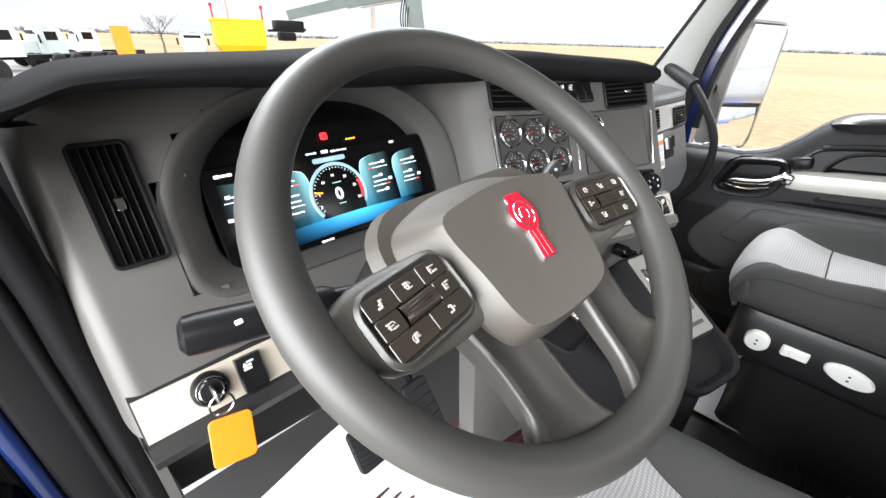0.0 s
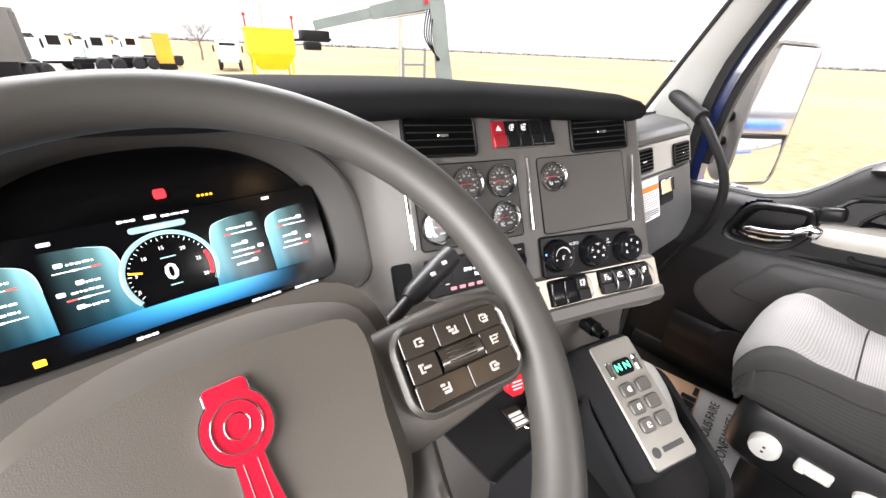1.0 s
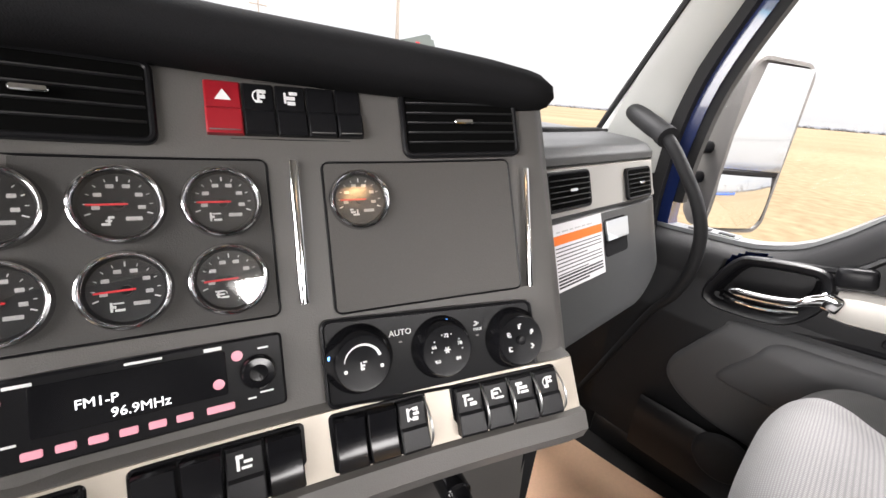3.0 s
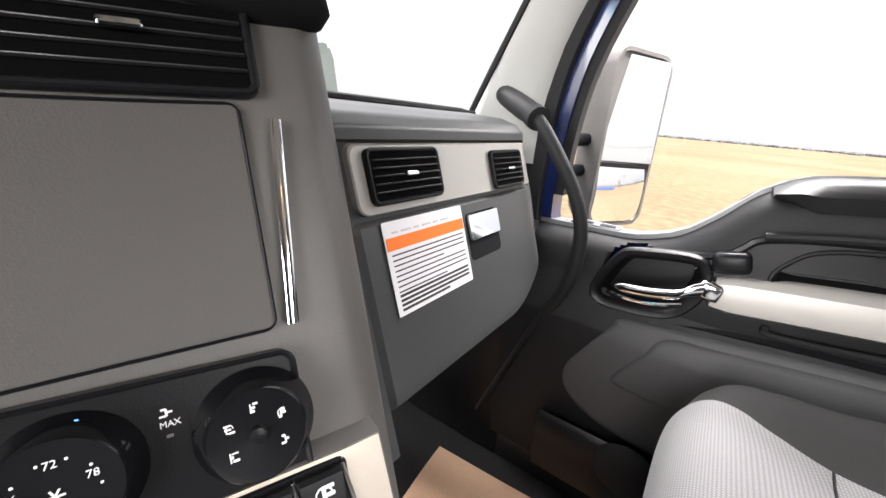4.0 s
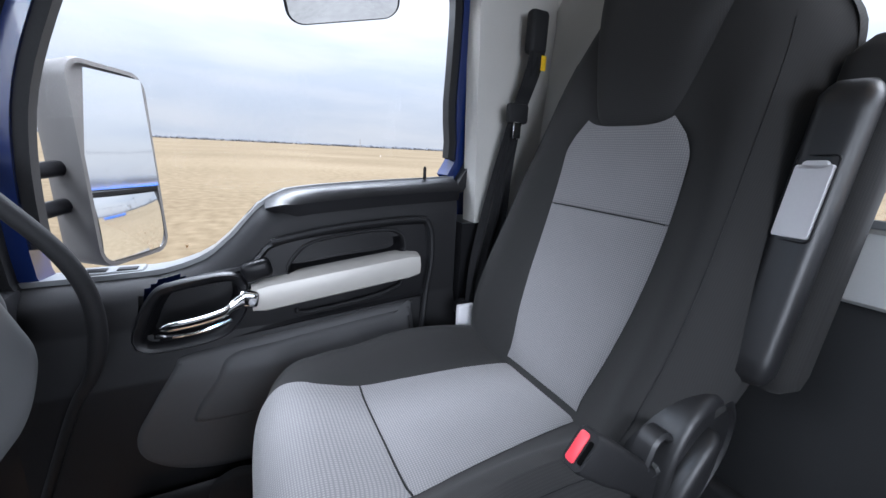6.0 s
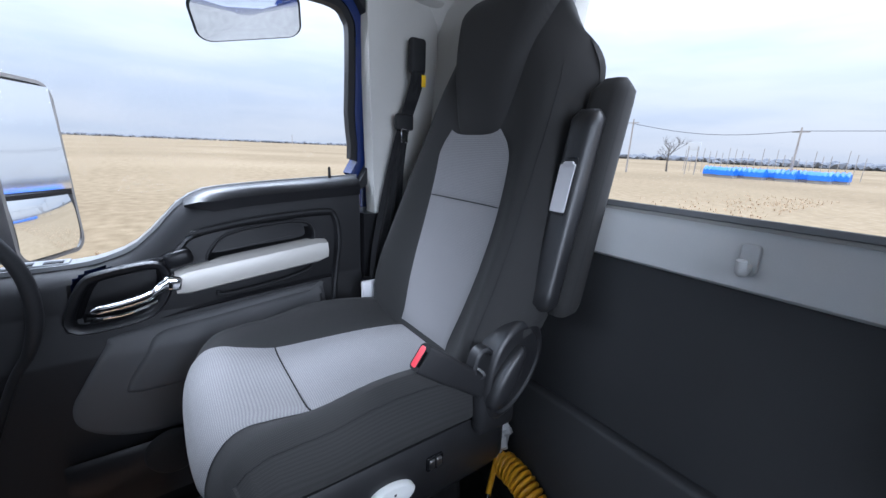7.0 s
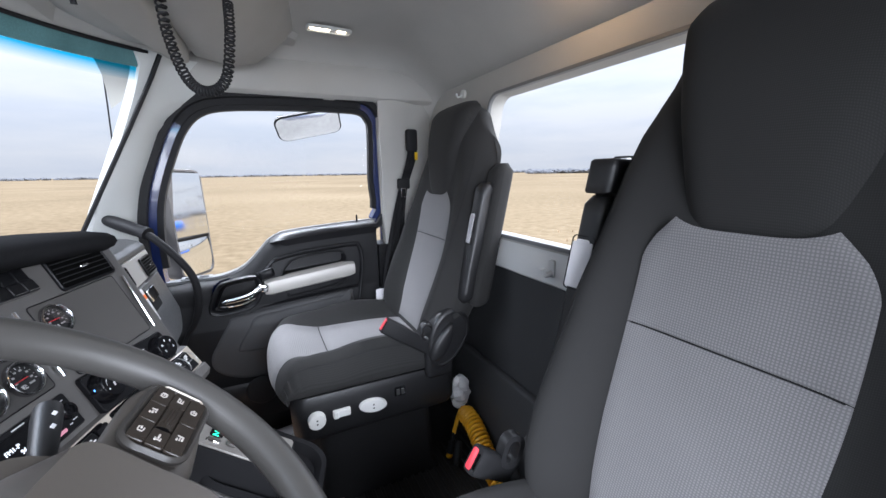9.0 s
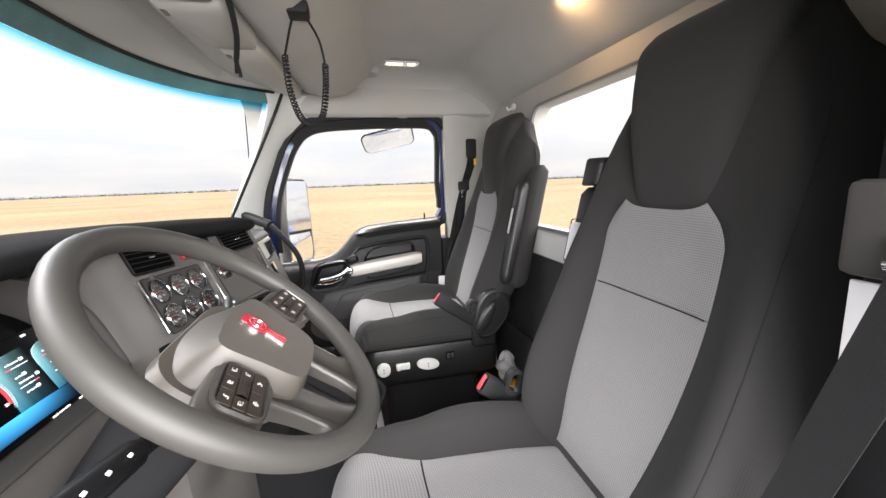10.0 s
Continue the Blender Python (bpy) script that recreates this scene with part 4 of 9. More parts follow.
def steering_wheel():
    """Local z is the wheel's axis towards the driver, y up the wheel."""
    w = thing("steering_wheel", WHEEL, "dark grey four-spoke truck steering wheel with a red emblem", "steering wheel")
    bm = bmesh.new()
    tube(bm, [(R_RIM * math.cos(2 * math.pi * k / 72), R_RIM * math.sin(2 * math.pi * k / 72), 0) for k in range(72)], R_TUBE, 16, closed=True)
    part("rim", bm, LEATHER, w, "grained dark grey rim", WHEEL)
    hub = wheel_pose(0, 0, 0)
    # pad: a flat shield with creased edges and sloping flanks
    face = smooth_path([(-0.083, 0.016, 0.008), (-0.045, 0.029, 0.007), (0, 0.033, 0.007), (0.045, 0.029, 0.007), (0.083, 0.016, 0.008), (0.075, -0.04, 0.009), (0.066, -0.084, 0.009), (0.048, -0.100, 0.008), (0, -0.104, 0.008), (-0.048, -0.100, 0.008), (-0.066, -0.084, 0.009), (-0.075, -0.04, 0.009)], 5, True)
    skirt = smooth_path([(-0.110, 0.036, -0.052), (-0.060, 0.062, -0.050), (0, 0.068, -0.050), (0.060, 0.062, -0.050), (0.110, 0.036, -0.052), (0.094, -0.035, -0.014), (0.078, -0.086, -0.014), (0.054, -0.108, -0.018), (0, -0.113, -0.020), (-0.054, -0.108, -0.018), (-0.078, -0.086, -0.014), (-0.094, -0.035, -0.014)], 5, True)
    bm = bmesh.new()
    rings = [[(k.x * 0.9, k.y * 0.9, -0.075) for k in skirt], [(k.x, k.y, min(k.z, -0.03) - 0.015) for k in skirt]]
    for mix, sc in ((1.0, 1.0), (0.93, 1.0), (0.5, 1.0), (0.12, 1.0), (0.0, 0.985), (0.0, 0.90), (0.0, 0.6), (0.0, 0.3), (0.0, 0.02)):
        rings.append([((f.x + (k.x - f.x) * mix) * sc, (f.y + (k.y - f.y) * mix + 0.035) * sc - 0.035, (0.0082 + (f.z - 0.0082) * sc) + (k.z - f.z) * mix + (0.002 if mix == 0 else 0)) for f, k in zip(face, skirt)])
    loft(bm, rings)
    part("hub_pad", bm, HUB, w, "dark grey moulded hub pad", hub, sharp=24)
    # shroud behind the pad
    bm = bmesh.new()
    loft(bm, [[(x * s, y * s + 0.005, z) for x, y in rrect(0.26, 0.13, 0.05, 6)] for s, z in ((0.55, -0.11), (0.85, -0.08), (0.98, -0.055), (0.92, -0.040))])
    part("hub_back", bm, HUB, w, "", hub)
    # side spokes with switch pods
    for sx in (-1, 1):
        bm = bmesh.new()
        rings = []
        for k in range(9):
            x = 0.075 + 0.132 * k / 8
            hh = lerp_table([(0.07, 0.036), (0.10, 0.041), (0.15, 0.040), (0.18, 0.034), (0.195, 0.024), (0.207, 0.014)], x)
            cy = -0.033 + 0.10 * max(0, x - 0.16)
            zc = lerp_table([(0.07, -0.018), (0.17, -0.012), (0.21, -0.002)], x)
            rings.append([(sx * x, cy + q[0] * hh * 2, zc + q[1] * (0.030 if x < 0.18 else 0.020)) for q in rrect(1, 1, 0.4, 4)])
        loft(bm, rings)
        part("side_spoke", bm, HUB, w, "", hub)
        bm = bmesh.new()
        rim(bm, 0.080, 0.050, 0.012, 0.007, 0.006, b=0.003)
        pod = hub @ Matrix.Translation((sx * 0.138, -0.033, 0.0045)) @ Matrix.Rotation(radians(-sx * 7), 4, "Z") @ Matrix.Rotation(radians(-sx * 3), 4, "Y") @ FACE_UP
        part("pod_frame", bm, SPOKE, w, "", pod)
        bm = bmesh.new()
        plate(bm, 0.0805, 0.0505, 0.012, 0.0030, 0.001)
        part("switch_pod", bm, BLACK, w, "black switch pod", pod)
        for k, (bx, bz, bw, bh) in enumerate(((-0.0262, 0.0166, 0.0262, 0.0164), (0.0, 0.0166, 0.0256, 0.0164), (0.0262, 0.0166, 0.0262, 0.0164), (-0.0285, 0.0, 0.0216, 0.0162), (0.0285, 0.0, 0.0216, 0.0162), (-0.0198, -0.0166, 0.0394, 0.0164), (0.0198, -0.0166, 0.0394, 0.0164))):
            bm = bmesh.new()
            plate(bm, bw, bh, 0.0020, 0.0034, 0.0006)
            bt = part("button", bm, POD, w, "", pod @ Matrix.Translation((bx, -0.0028, bz)))
            bm = bmesh.new()
            icon(bm, 0.0092, 0.0066, -0.0062, k + (7 if sx > 0 else 0), bx, bz)
            part("marking", bm, ICON_PALE, bt, "", pod)
        bm = bmesh.new()
        rows = []
        for v in range(9):
            a = radians(-90 + 22.5 * v)
            rows.append([(x, -0.0028 - 0.0052 * math.cos(a), 0.0084 * math.sin(a)) for x in (-0.0165, -0.0155, 0.0155, 0.0165)])
        grid = [[bm.verts.new(p) for p in r] for r in rows]
        for a, b in zip(grid, grid[1:]):
            bridge(bm, a, b, False)
        roll = part("roller", bm, POD, w, "dark thumb roller", pod, sharp=50)
        for v in range(-3, 4):
            a = radians(22 * v)
            bm = bmesh.new()
            box(bm, 0.022, 0.0012, 0.0010, (0, -0.0080 * math.cos(a) - 0.0004, 0.0080 * math.sin(a)), 0.0004, 1)
            part("ridge", bm, POD, roll, "", pod)
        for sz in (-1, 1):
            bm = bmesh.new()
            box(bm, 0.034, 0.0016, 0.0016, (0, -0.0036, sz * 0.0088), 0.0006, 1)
            part("slit", bm, DEPTH_SHADE, w, "", pod)
        if sx > 0:
            bm = bmesh.new()
            tube(bm, [(0.0365 + 0.0065 * min(1.0, 1.6 * math.cos(radians(t))), -0.0052, 0.0215 * math.sin(radians(t))) for t in range(-70, 71, 7)], 0.0011, 8)
            part("pod_strip", bm, SATIN, w, "satin champagne strip", pod)
    # lower spokes: broad arms with raised edges
    sect = [(-1, -0.5), (-1.02, 0.1), (-0.94, 0.42), (-0.82, 0.5), (-0.66, 0.42), (-0.45, 0.26), (0, 0.18), (0.45, 0.26), (0.66, 0.42), (0.82, 0.5), (0.94, 0.42), (1.02, 0.1), (1, -0.5)]
    for sx in (-1, 1):
        bm = bmesh.new()
        rings = []
        for k in range(13):
            v = k / 12
            y = -0.060 - 0.140 * v
            cx = sx * lerp_table([(0, 0.074), (0.45, 0.066), (0.8, 0.064), (1, 0.068)], v)
            hw = lerp_table([(0, 0.034), (0.4, 0.030), (0.70, 0.032), (0.85, 0.042), (0.94, 0.058), (1, 0.074)], v)
            zc = lerp_table([(0, -0.026), (0.6, -0.020), (1, -0.008)], v)
            rings.append([(cx + q[0] * hw, y + (0.020 * sx * q[0] * (v - 0.6) / 0.4 if v > 0.6 else 0), zc + q[1] * (0.028 - 0.012 * v)) for q in sect])
        loft(bm, rings)
        part("lower_spoke", bm, SPOKE, w, "dark satin lower spoke", hub, sharp=50)
    # emblem: plain red medallion with a tail, chrome edged
    em = hub @ Matrix.Translation((0.004, -0.0135, 0.0108)) @ Matrix.Rotation(radians(-1), 4, "Z") @ Matrix.Scale(1.10, 4) @ FACE_UP
    for sc, mat, y, nm in ((1.0, CHROME, 0.0, "emblem_edge"), (0.95, RED_ENAMEL, -0.0012, "emblem_face")):
        bm = bmesh.new()
        loft(bm, [[(0.0155 * sc * math.cos(2 * math.pi * k / 28), y + d, 0.006 + 0.0175 * sc * math.sin(2 * math.pi * k / 28)) for k in range(28)] for d in (0.001, -0.0018)])
        loft(bm, [[(px * sc, y + d, -0.021 + (pz + 0.021) * sc) for px, pz in ((-0.0062, -0.004), (-0.0066, -0.020), (-0.0082, -0.034), (-0.0074, -0.037), (0.0074, -0.037), (0.0082, -0.034), (0.0066, -0.020), (0.0062, -0.004))] for d in (0.0010, -0.0014)])
        plate(bm, 0.020 * sc, 0.010, 0.003, 0.0016, 0.0005, cz=0.022, y=y + 0.0002)
        part(nm, bm, mat, w, "red enamel medallion" if mat is RED_ENAMEL else "", em)
    for r, t in ((0.0105, 0.0005), (0.0052, 0.0004)):
        bm = bmesh.new()
        tube(bm, [(r * math.cos(2 * math.pi * k / 24), -0.0032, 0.006 + r * 1.12 * math.sin(2 * math.pi * k / 24)) for k in range(24)], t, 6, closed=True)
        part("emblem_line", bm, CHROME, w, "", em)
    for k in (-1, 1):
        bm = bmesh.new()
        plate(bm, 0.0004, 0.026, 0.0001, 0.0003, 0.0001, cx=k * 0.0030, cz=-0.022, y=-0.0026)
        part("emblem_line", bm, STEEL_DARK, w, "", em)
    return w


steering_wheel()


def column():
    c = thing("steering_column", WHEEL, "dark plastic steering column shroud with two stalks", "steering column")
    bm = bmesh.new()
    loft(bm, [[(x * s, y * s + 0.01, z) for x, y in rrect(0.16, 0.12, 0.04, 5)] for s, z in ((0.7, -0.085), (1.0, -0.095), (1.05, -0.17), (0.9, -0.36))])
    part("shroud", bm, DASH_DARK, c, "", WHEEL)
    # turn stalk, to the left
    bm = bmesh.new()
    tube(bm, [(-0.06, 0.0, -0.105), (-0.12, 0.009, -0.097), (-0.165, 0.018, -0.091)], [0.012, 0.011, 0.011], 10)
    tube(bm, [(-0.158, 0.017, -0.092), (-0.166, 0.018, -0.091), (-0.225, 0.029, -0.090), (-0.262, 0.037, -0.090), (-0.272, 0.039, -0.090), (-0.276, 0.040, -0.090)], [0.012, 0.0155, 0.0165, 0.0165, 0.0155, 0.010], 18)
    st = part("turn_stalk", bm, BLACK, c, "black turn signal stalk", WHEEL)
    for k in range(3):
        bm = bmesh.new()
        box(bm, 0.006, 0.004, 0.0012, (-0.185 - 0.026 * k, 0.0185 + 0.0050 * k, -0.0738), 0.0006, 1)
        part("marking", bm, MARK, st, "", WHEEL)
    # engine brake stalk, to the right
    bm = bmesh.new()
    tube(bm, [(0.06, -0.008, -0.108), (0.12, 0.010, -0.096), (0.172, 0.032, -0.090)], [0.008, 0.007, 0.007], 10)
    tube(bm, [(0.168, 0.031, -0.090), (0.176, 0.034, -0.090), (0.225, 0.052, -0.090), (0.238, 0.057, -0.090), (0.242, 0.0585, -0.090)], [0.008, 0.011, 0.013, 0.012, 0.007], 14)
    stalk = part("selector_stalk", bm, SEAT_PLASTIC, c, "charcoal engine brake stalk", WHEEL)
    for k in range(2):
        bm = bmesh.new()
        box(bm, 0.006, 0.004, 0.0012, (0.200 + 0.018 * k, 0.043 + 0.0065 * k, -0.0768), 0.0004, 1)
        part("marking", bm, MARK, stalk, "", WHEEL)


column()

# ---------------------------------------------------------------- seats


def back_line(z):
    return lerp_table([(0.50, -0.345), (0.62, -0.385), (0.87, -0.468), (1.05, -0.505), (1.20, -0.530), (1.38, -0.568)], z)


def back_half(z):
    return lerp_table([(0.46, 0.21), (0.60, 0.278), (0.72, 0.294), (0.90, 0.286), (1.0, 0.276), (1.10, 0.267), (1.17, 0.256), (1.22, 0.228), (1.26, 0.194), (1.30, 0.166), (1.34, 0.140), (1.358, 0.118), (1.366, 0.085)], z)


def back_front(x, z, h):
    s = abs(x) / h
    bol = lerp_table([(0.46, 0.03), (0.64, 0.070), (0.9, 0.050), (1.1, 0.02), (1.2, 0.0), (1.38, -0.01)], z)
    ridge = math.exp(-((s - 0.78) / 0.2) ** 2)
    fall = lerp_table([(0.9, 0.05), (1.05, 0.085), (1.2, 0.10), (1.3, 0.05), (1.38, 0.04)], z)
    return back_line(z) + bol * ridge - fall * max(0, (s - 0.5) / 0.5) ** 2.4


def head_half(z):
    return lerp_table([(1.035, 0.092), (1.10, 0.104), (1.20, 0.123), (1.30, 0.143), (1.335, 0.146), (1.358, 0.136), (1.372, 0.112)], z)


def head_front(z):
    return back_line(z) + lerp_table([(1.035, 0.002), (1.06, 0.012), (1.12, 0.024), (1.22, 0.036), (1.32, 0.034), (1.355, 0.018), (1.374, -0.012)], z)


CUSH_W = 0.250
CUSHION = [(-0.42, 0.498), (-0.36, 0.513), (-0.25, 0.519), (-0.12, 0.515), (-0.025, 0.511), (0.045, 0.526), (0.086, 0.538), (0.120, 0.537), (0.145, 0.519), (0.158, 0.492), (0.163, 0.468), (0.160, 0.445)]


SLIDE = [0.0]  # how far the cushion's front is drawn in


def cushion_at(x, v, d=0.0):
    """Point of the cushion's skin: x across, v from the back (0) over the front edge (1), d above the skin."""
    k = v * (len(CUSHION) - 1)
    i = min(len(CUSHION) - 2, int(k))
    line = [Vector(CUSHION[max(0, min(len(CUSHION) - 1, i + j))]) for j in (-1, 0, 1, 2)]
    t = k - i
    p = 0.5 * (2 * line[1] + (line[2] - line[0]) * t + (2 * line[0] - 5 * line[1] + 4 * line[2] - line[3]) * t * t + (3 * line[1] - line[0] - 3 * line[2] + line[3]) * t ** 3)
    way = (line[2] - line[1]).normalized()
    nrm = Vector((-way.y, way.x))
    s = abs(x) / CUSH_W
    swell = lerp_table([(-0.42, 0.030), (-0.28, 0.058), (-0.14, 0.072), (0.0, 0.055), (0.08, 0.026), (0.15, 0.0)], p.x) * math.exp(-((s - 0.83) / 0.22) ** 2)
    drop = 0.055 * max(0.0, (s - 0.84) / 0.16) ** 2
    y = p.x - max(0.0, min(1.0, (p.x + 0.02) / 0.15)) * 0.034 * s ** 3 - SLIDE[0] * max(0.0, min(1.0, (p.x + 0.30) / 0.30)) + nrm.x * d
    return Vector((x, y, max(0.445 + 0.3 * (p.y - 0.445), p.y + swell - drop * max(0.15, nrm.y)) + nrm.y * d))


def seat(m, side, label):
    """Air-suspended seat; side: where its armrest is (-1 left, 1 right)."""
    st = thing("truck_seat", m, label, "seat", "seats of the cab")
    # backrest
    bm = bmesh.new()
    rings = []
    for k in range(53):
        z = 0.47 + 0.896 * (1 - (1 - k / 52) ** 1.25)
        h = back_half(z)
        thick = lerp_table([(0.47, 0.10), (0.8, 0.12), (1.2, 0.11), (1.32, 0.10), (1.366, 0.05)], z)
        fr = [(h * (-1 + 2 * i / 48), back_front(h * (-1 + 2 * i / 48), z, h), z) for i in range(49)]
        bk = [(h * 0.985, back_line(z) - thick * 0.75, z), (h * 0.90, back_line(z) - thick, z), (0, back_line(z) - thick * 1.15, z), (-h * 0.90, back_line(z) - thick, z), (-h * 0.985, back_line(z) - thick * 0.75, z)]
        rings.append(fr + bk)
    loft(bm, rings)
    part("backrest", bm, CLOTH_DARK, st, "charcoal cloth backrest with deep side bolsters", m, sharp=60)
    # head cushion: widens towards its top and stands a little proud
    bm = bmesh.new()
    rings = []
    for k in range(23):
        z = 1.035 + 0.339 * (1 - (1 - k / 22) ** 1.3)
        hw, yf = head_half(z), head_front(z)
        deep = 0.085 if k < 20 else 0.085 - 0.018 * (k - 19)
        row = []
        for j in range(36):
            a = 2 * math.pi * j / 36
            c, q = math.cos(a), math.sin(a)
            row.append((hw * abs(c) ** 0.42 * (1 if c > 0 else -1), yf - deep / 2 + (deep / 2) * abs(q) ** 0.55 * (1 if q > 0 else -1) - 0.012 * c * c, z))
        rings.append(row)
    loft(bm, rings)
    part("headrest", bm, CLOTH_DARK, st, "charcoal cloth head cushion", m, sharp=60)

    def half(z):
        return lerp_table([(0.56, 0.104), (0.65, 0.122), (0.75, 0.133), (0.87, 0.137), (0.98, 0.135), (1.015, 0.122), (1.036, 0.105), (1.050, 0.092)], z)

    for z0, z1, nm in ((0.535, 0.8745, "lower_panel"), (0.8755, 1.050, "upper_panel")):
        bm = bmesh.new()

        def f(u, v):
            z = z0 + (z1 - z0) * v
            x = half(z) * (2 * u - 1)
            if z1 > 1:
                z -= 0.014 * max(0, v) ** 6 * (1 - (2 * u - 1) ** 4)
            edge = min(u, 1 - u) * 20
            edge2 = min(v, 1 - v) * 20
            return (x, back_front(x, z, back_half(z)) + 0.0015 + 0.0040 * min(1, edge) * min(1, edge2) + (0.010 * v ** 3 if z1 > 1 else 0), z)

        sheet(bm, f, 24, 18)
        part(nm, bm, CLOTH_LIGHT, st, "light grey woven panel", m, sharp=60)
    # cushion
    bm = bmesh.new()
    rings = []
    for k in range(45):
        v = k / 44
        fr = [cushion_at(CUSH_W * (-1 + i / 14), v) for i in range(29)]
        e = fr[-1]
        low = min(0.452, e.z - 0.004)
        rings.append(fr + [Vector((CUSH_W * 1.012, e.y - 0.002, e.z * 0.6 + low * 0.4)), Vector((CUSH_W * 1.005, e.y - 0.004, e.z * 0.2 + low * 0.8)), Vector((CUSH_W * 0.96, e.y - 0.010, low)), Vector((-CUSH_W * 0.96, e.y - 0.010, low)), Vector((-CUSH_W * 1.005, e.y - 0.004, e.z * 0.2 + low * 0.8)), Vector((-CUSH_W * 1.012, e.y - 0.002, e.z * 0.6 + low * 0.4))])
    loft(bm, rings)
    part("cushion", bm, CLOTH_DARK, st, "charcoal cloth seat cushion with rounded front", m, sharp=60)
    SEAM_V = 4 / (len(CUSHION) - 1)

    def wide(v):
        return lerp_table([(0.09, 0.104), (SEAM_V, 0.136), (0.55, 0.154), (0.70, 0.168), (1.0, 0.186)], v)

    for v0, v1, nm in ((0.07, SEAM_V - 0.002, "rear_panel"), (SEAM_V + 0.002, 0.93, "front_panel")):
        bm = bmesh.new()

        def g(u, v):
            vv = v0 + (v1 - v0) * v
            edge = min(1, min(u, 1 - u) * 20) * min(1, min(v, 1 - v) * 20)
            return cushion_at(wide(vv) * (2 * u - 1), vv, 0.002 + 0.004 * edge)

        sheet(bm, g, 24, 26)
        part(nm, bm, CLOTH_LIGHT, st, "light grey woven panel", m, sharp=60)
    # base
    bm = bmesh.new()
    loft(bm, [[(x, y, z) for x, y in rrect(w, d, 0.04, 4)] for w, d, z in ((0.44, 0.50, 0.285), (0.485, 0.54, 0.300), (0.500, 0.555, 0.318), (0.500, 0.555, 0.425), (0.485, 0.54, 0.446), (0.45, 0.50, 0.450))])
    bmesh.ops.translate(bm, verts=bm.verts, vec=(0, -0.165, 0))
    part("base_trim", bm, SEAT_PLASTIC, st, "charcoal plastic base trim", m)
    bm = bmesh.new()
    loft(bm, [[(x, y - 0.17, z) for x, y in rrect(w, d, 0.03, 4)] for w, d, z in ((0.40, 0.46, 0.0), (0.38, 0.42, 0.05), (0.36, 0.40, 0.29))])
    part("pedestal", bm, RUBBER, st, "black rubber suspension boot", m)
    # folded-up armrest: a padded slab behind and the plastic arm in front of it
    def arm_y(z):
        return (-0.478 - 0.215 * (z - 0.68)) if side < 0 else (-0.500 - 0.215 * (z - 0.68))

    ax = side * 0.296
    bm = bmesh.new()
    rings = []
    for z in [0.672, 0.676, 0.685, 0.70, 0.73, 0.80, 0.90, 1.0, 1.06, 1.10, 1.122, 1.136, 1.144, 1.147]:
        q = min(1, 0.45 + (z - 0.672) / 0.035) * min(1, 0.40 + (1.147 - z) / 0.045)
        rings.append([(ax + xx, arm_y(z) - 0.022 + yy, z) for xx, yy in rrect(0.080 * min(1, q + 0.15), 0.070 * q, 0.026, 4)])
    loft(bm, rings)
    arm = part("armrest", bm, CLOTH_DARK, st, "padded charcoal armrest folded up", m, sharp=50)
    bm = bmesh.new()
    rings = []
    top = 1.085 if side < 0 else 1.070
    for z in [0.690, 0.694, 0.705, 0.73, 0.80, 0.90, 1.0, top - 0.035, top - 0.018, top - 0.006, top]:
        q = min(1, 0.5 + (z - 0.690) / 0.03) * min(1, 0.45 + (top - z) / 0.03)
        rings.append([(ax - side * 0.006 + xx, arm_y(z) + 0.026 + yy, z) for xx, yy in rrect(0.058 * min(1, q + 0.2), 0.050 * q, 0.018, 4)])
    loft(bm, rings)
    part("arm_cover", bm, SEAT_PLASTIC, arm, "charcoal plastic arm", m, sharp=50)
    zl = 0.935 if side < 0 else 0.932
    am = m @ Matrix.Translation((ax - side * 0.006, arm_y(zl) + 0.0505, zl)) @ Matrix.Rotation(math.atan(0.215), 4, "X") @ Matrix.Rotation(math.pi + radians(14 * side), 4, "Z")
    bm = bmesh.new()
    plate(bm, 0.044, 0.094, 0.004, 0.004, 0.001)
    plate(bm, 0.030, 0.012, 0.005, 0.004, 0.001, cz=0.046)
    part("arm_label", bm, PAPER, arm, "white paper label", am)
    bm = bmesh.new()
    rim(bm, 0.046, 0.108, 0.006, 0.002, 0.003, cz=0.004)
    part("label_pocket", bm, RUBBER, arm, "", am)
    if side > 0:
        bm = bmesh.new()
        rings = []
        for z in (1.074, 1.078, 1.10, 1.125, 1.138, 1.142):
            q = 0.9 if z in (1.074, 1.142) else 1.0
            rings.append([(ax - side * 0.004 + xx, arm_y(z) + 0.020 + yy, z) for xx, yy in rrect(0.070 * q, 0.062 * q, 0.020, 4)])
        loft(bm, rings)
        part("arm_cap", bm, SEAT_PLASTIC, arm, "rounded charcoal end cap", m, sharp=50)
    # recline cover: a tilted shield with a ridge and a lever
    rc = m @ Matrix.Translation((side * 0.262, -0.398, 0.562 if side < 0 else 0.50)) @ Matrix.Rotation(radians(90 * side), 4, "Z") @ Matrix.Rotation(radians(-24 * side), 4, "Y")
    oval = [2 * math.pi * k / 36 for k in range(36)]
    bm = bmesh.new()
    loft(bm, [[(r * 0.072 * math.cos(a) * (1 + 0.18 * math.sin(a)), y, r * 0.112 * math.sin(a)) for a in oval] for r, y in ((1.0, 0.04), (1.0, -0.012), (0.97, -0.020), (0.90, -0.025), (0.84, -0.026), (0.80, -0.021), (0.5, -0.022), (0.1, -0.022))])
    part("recline_cover", bm, SEAT_PLASTIC, st, "charcoal recline cover", rc, sharp=50)
    bm = bmesh.new()
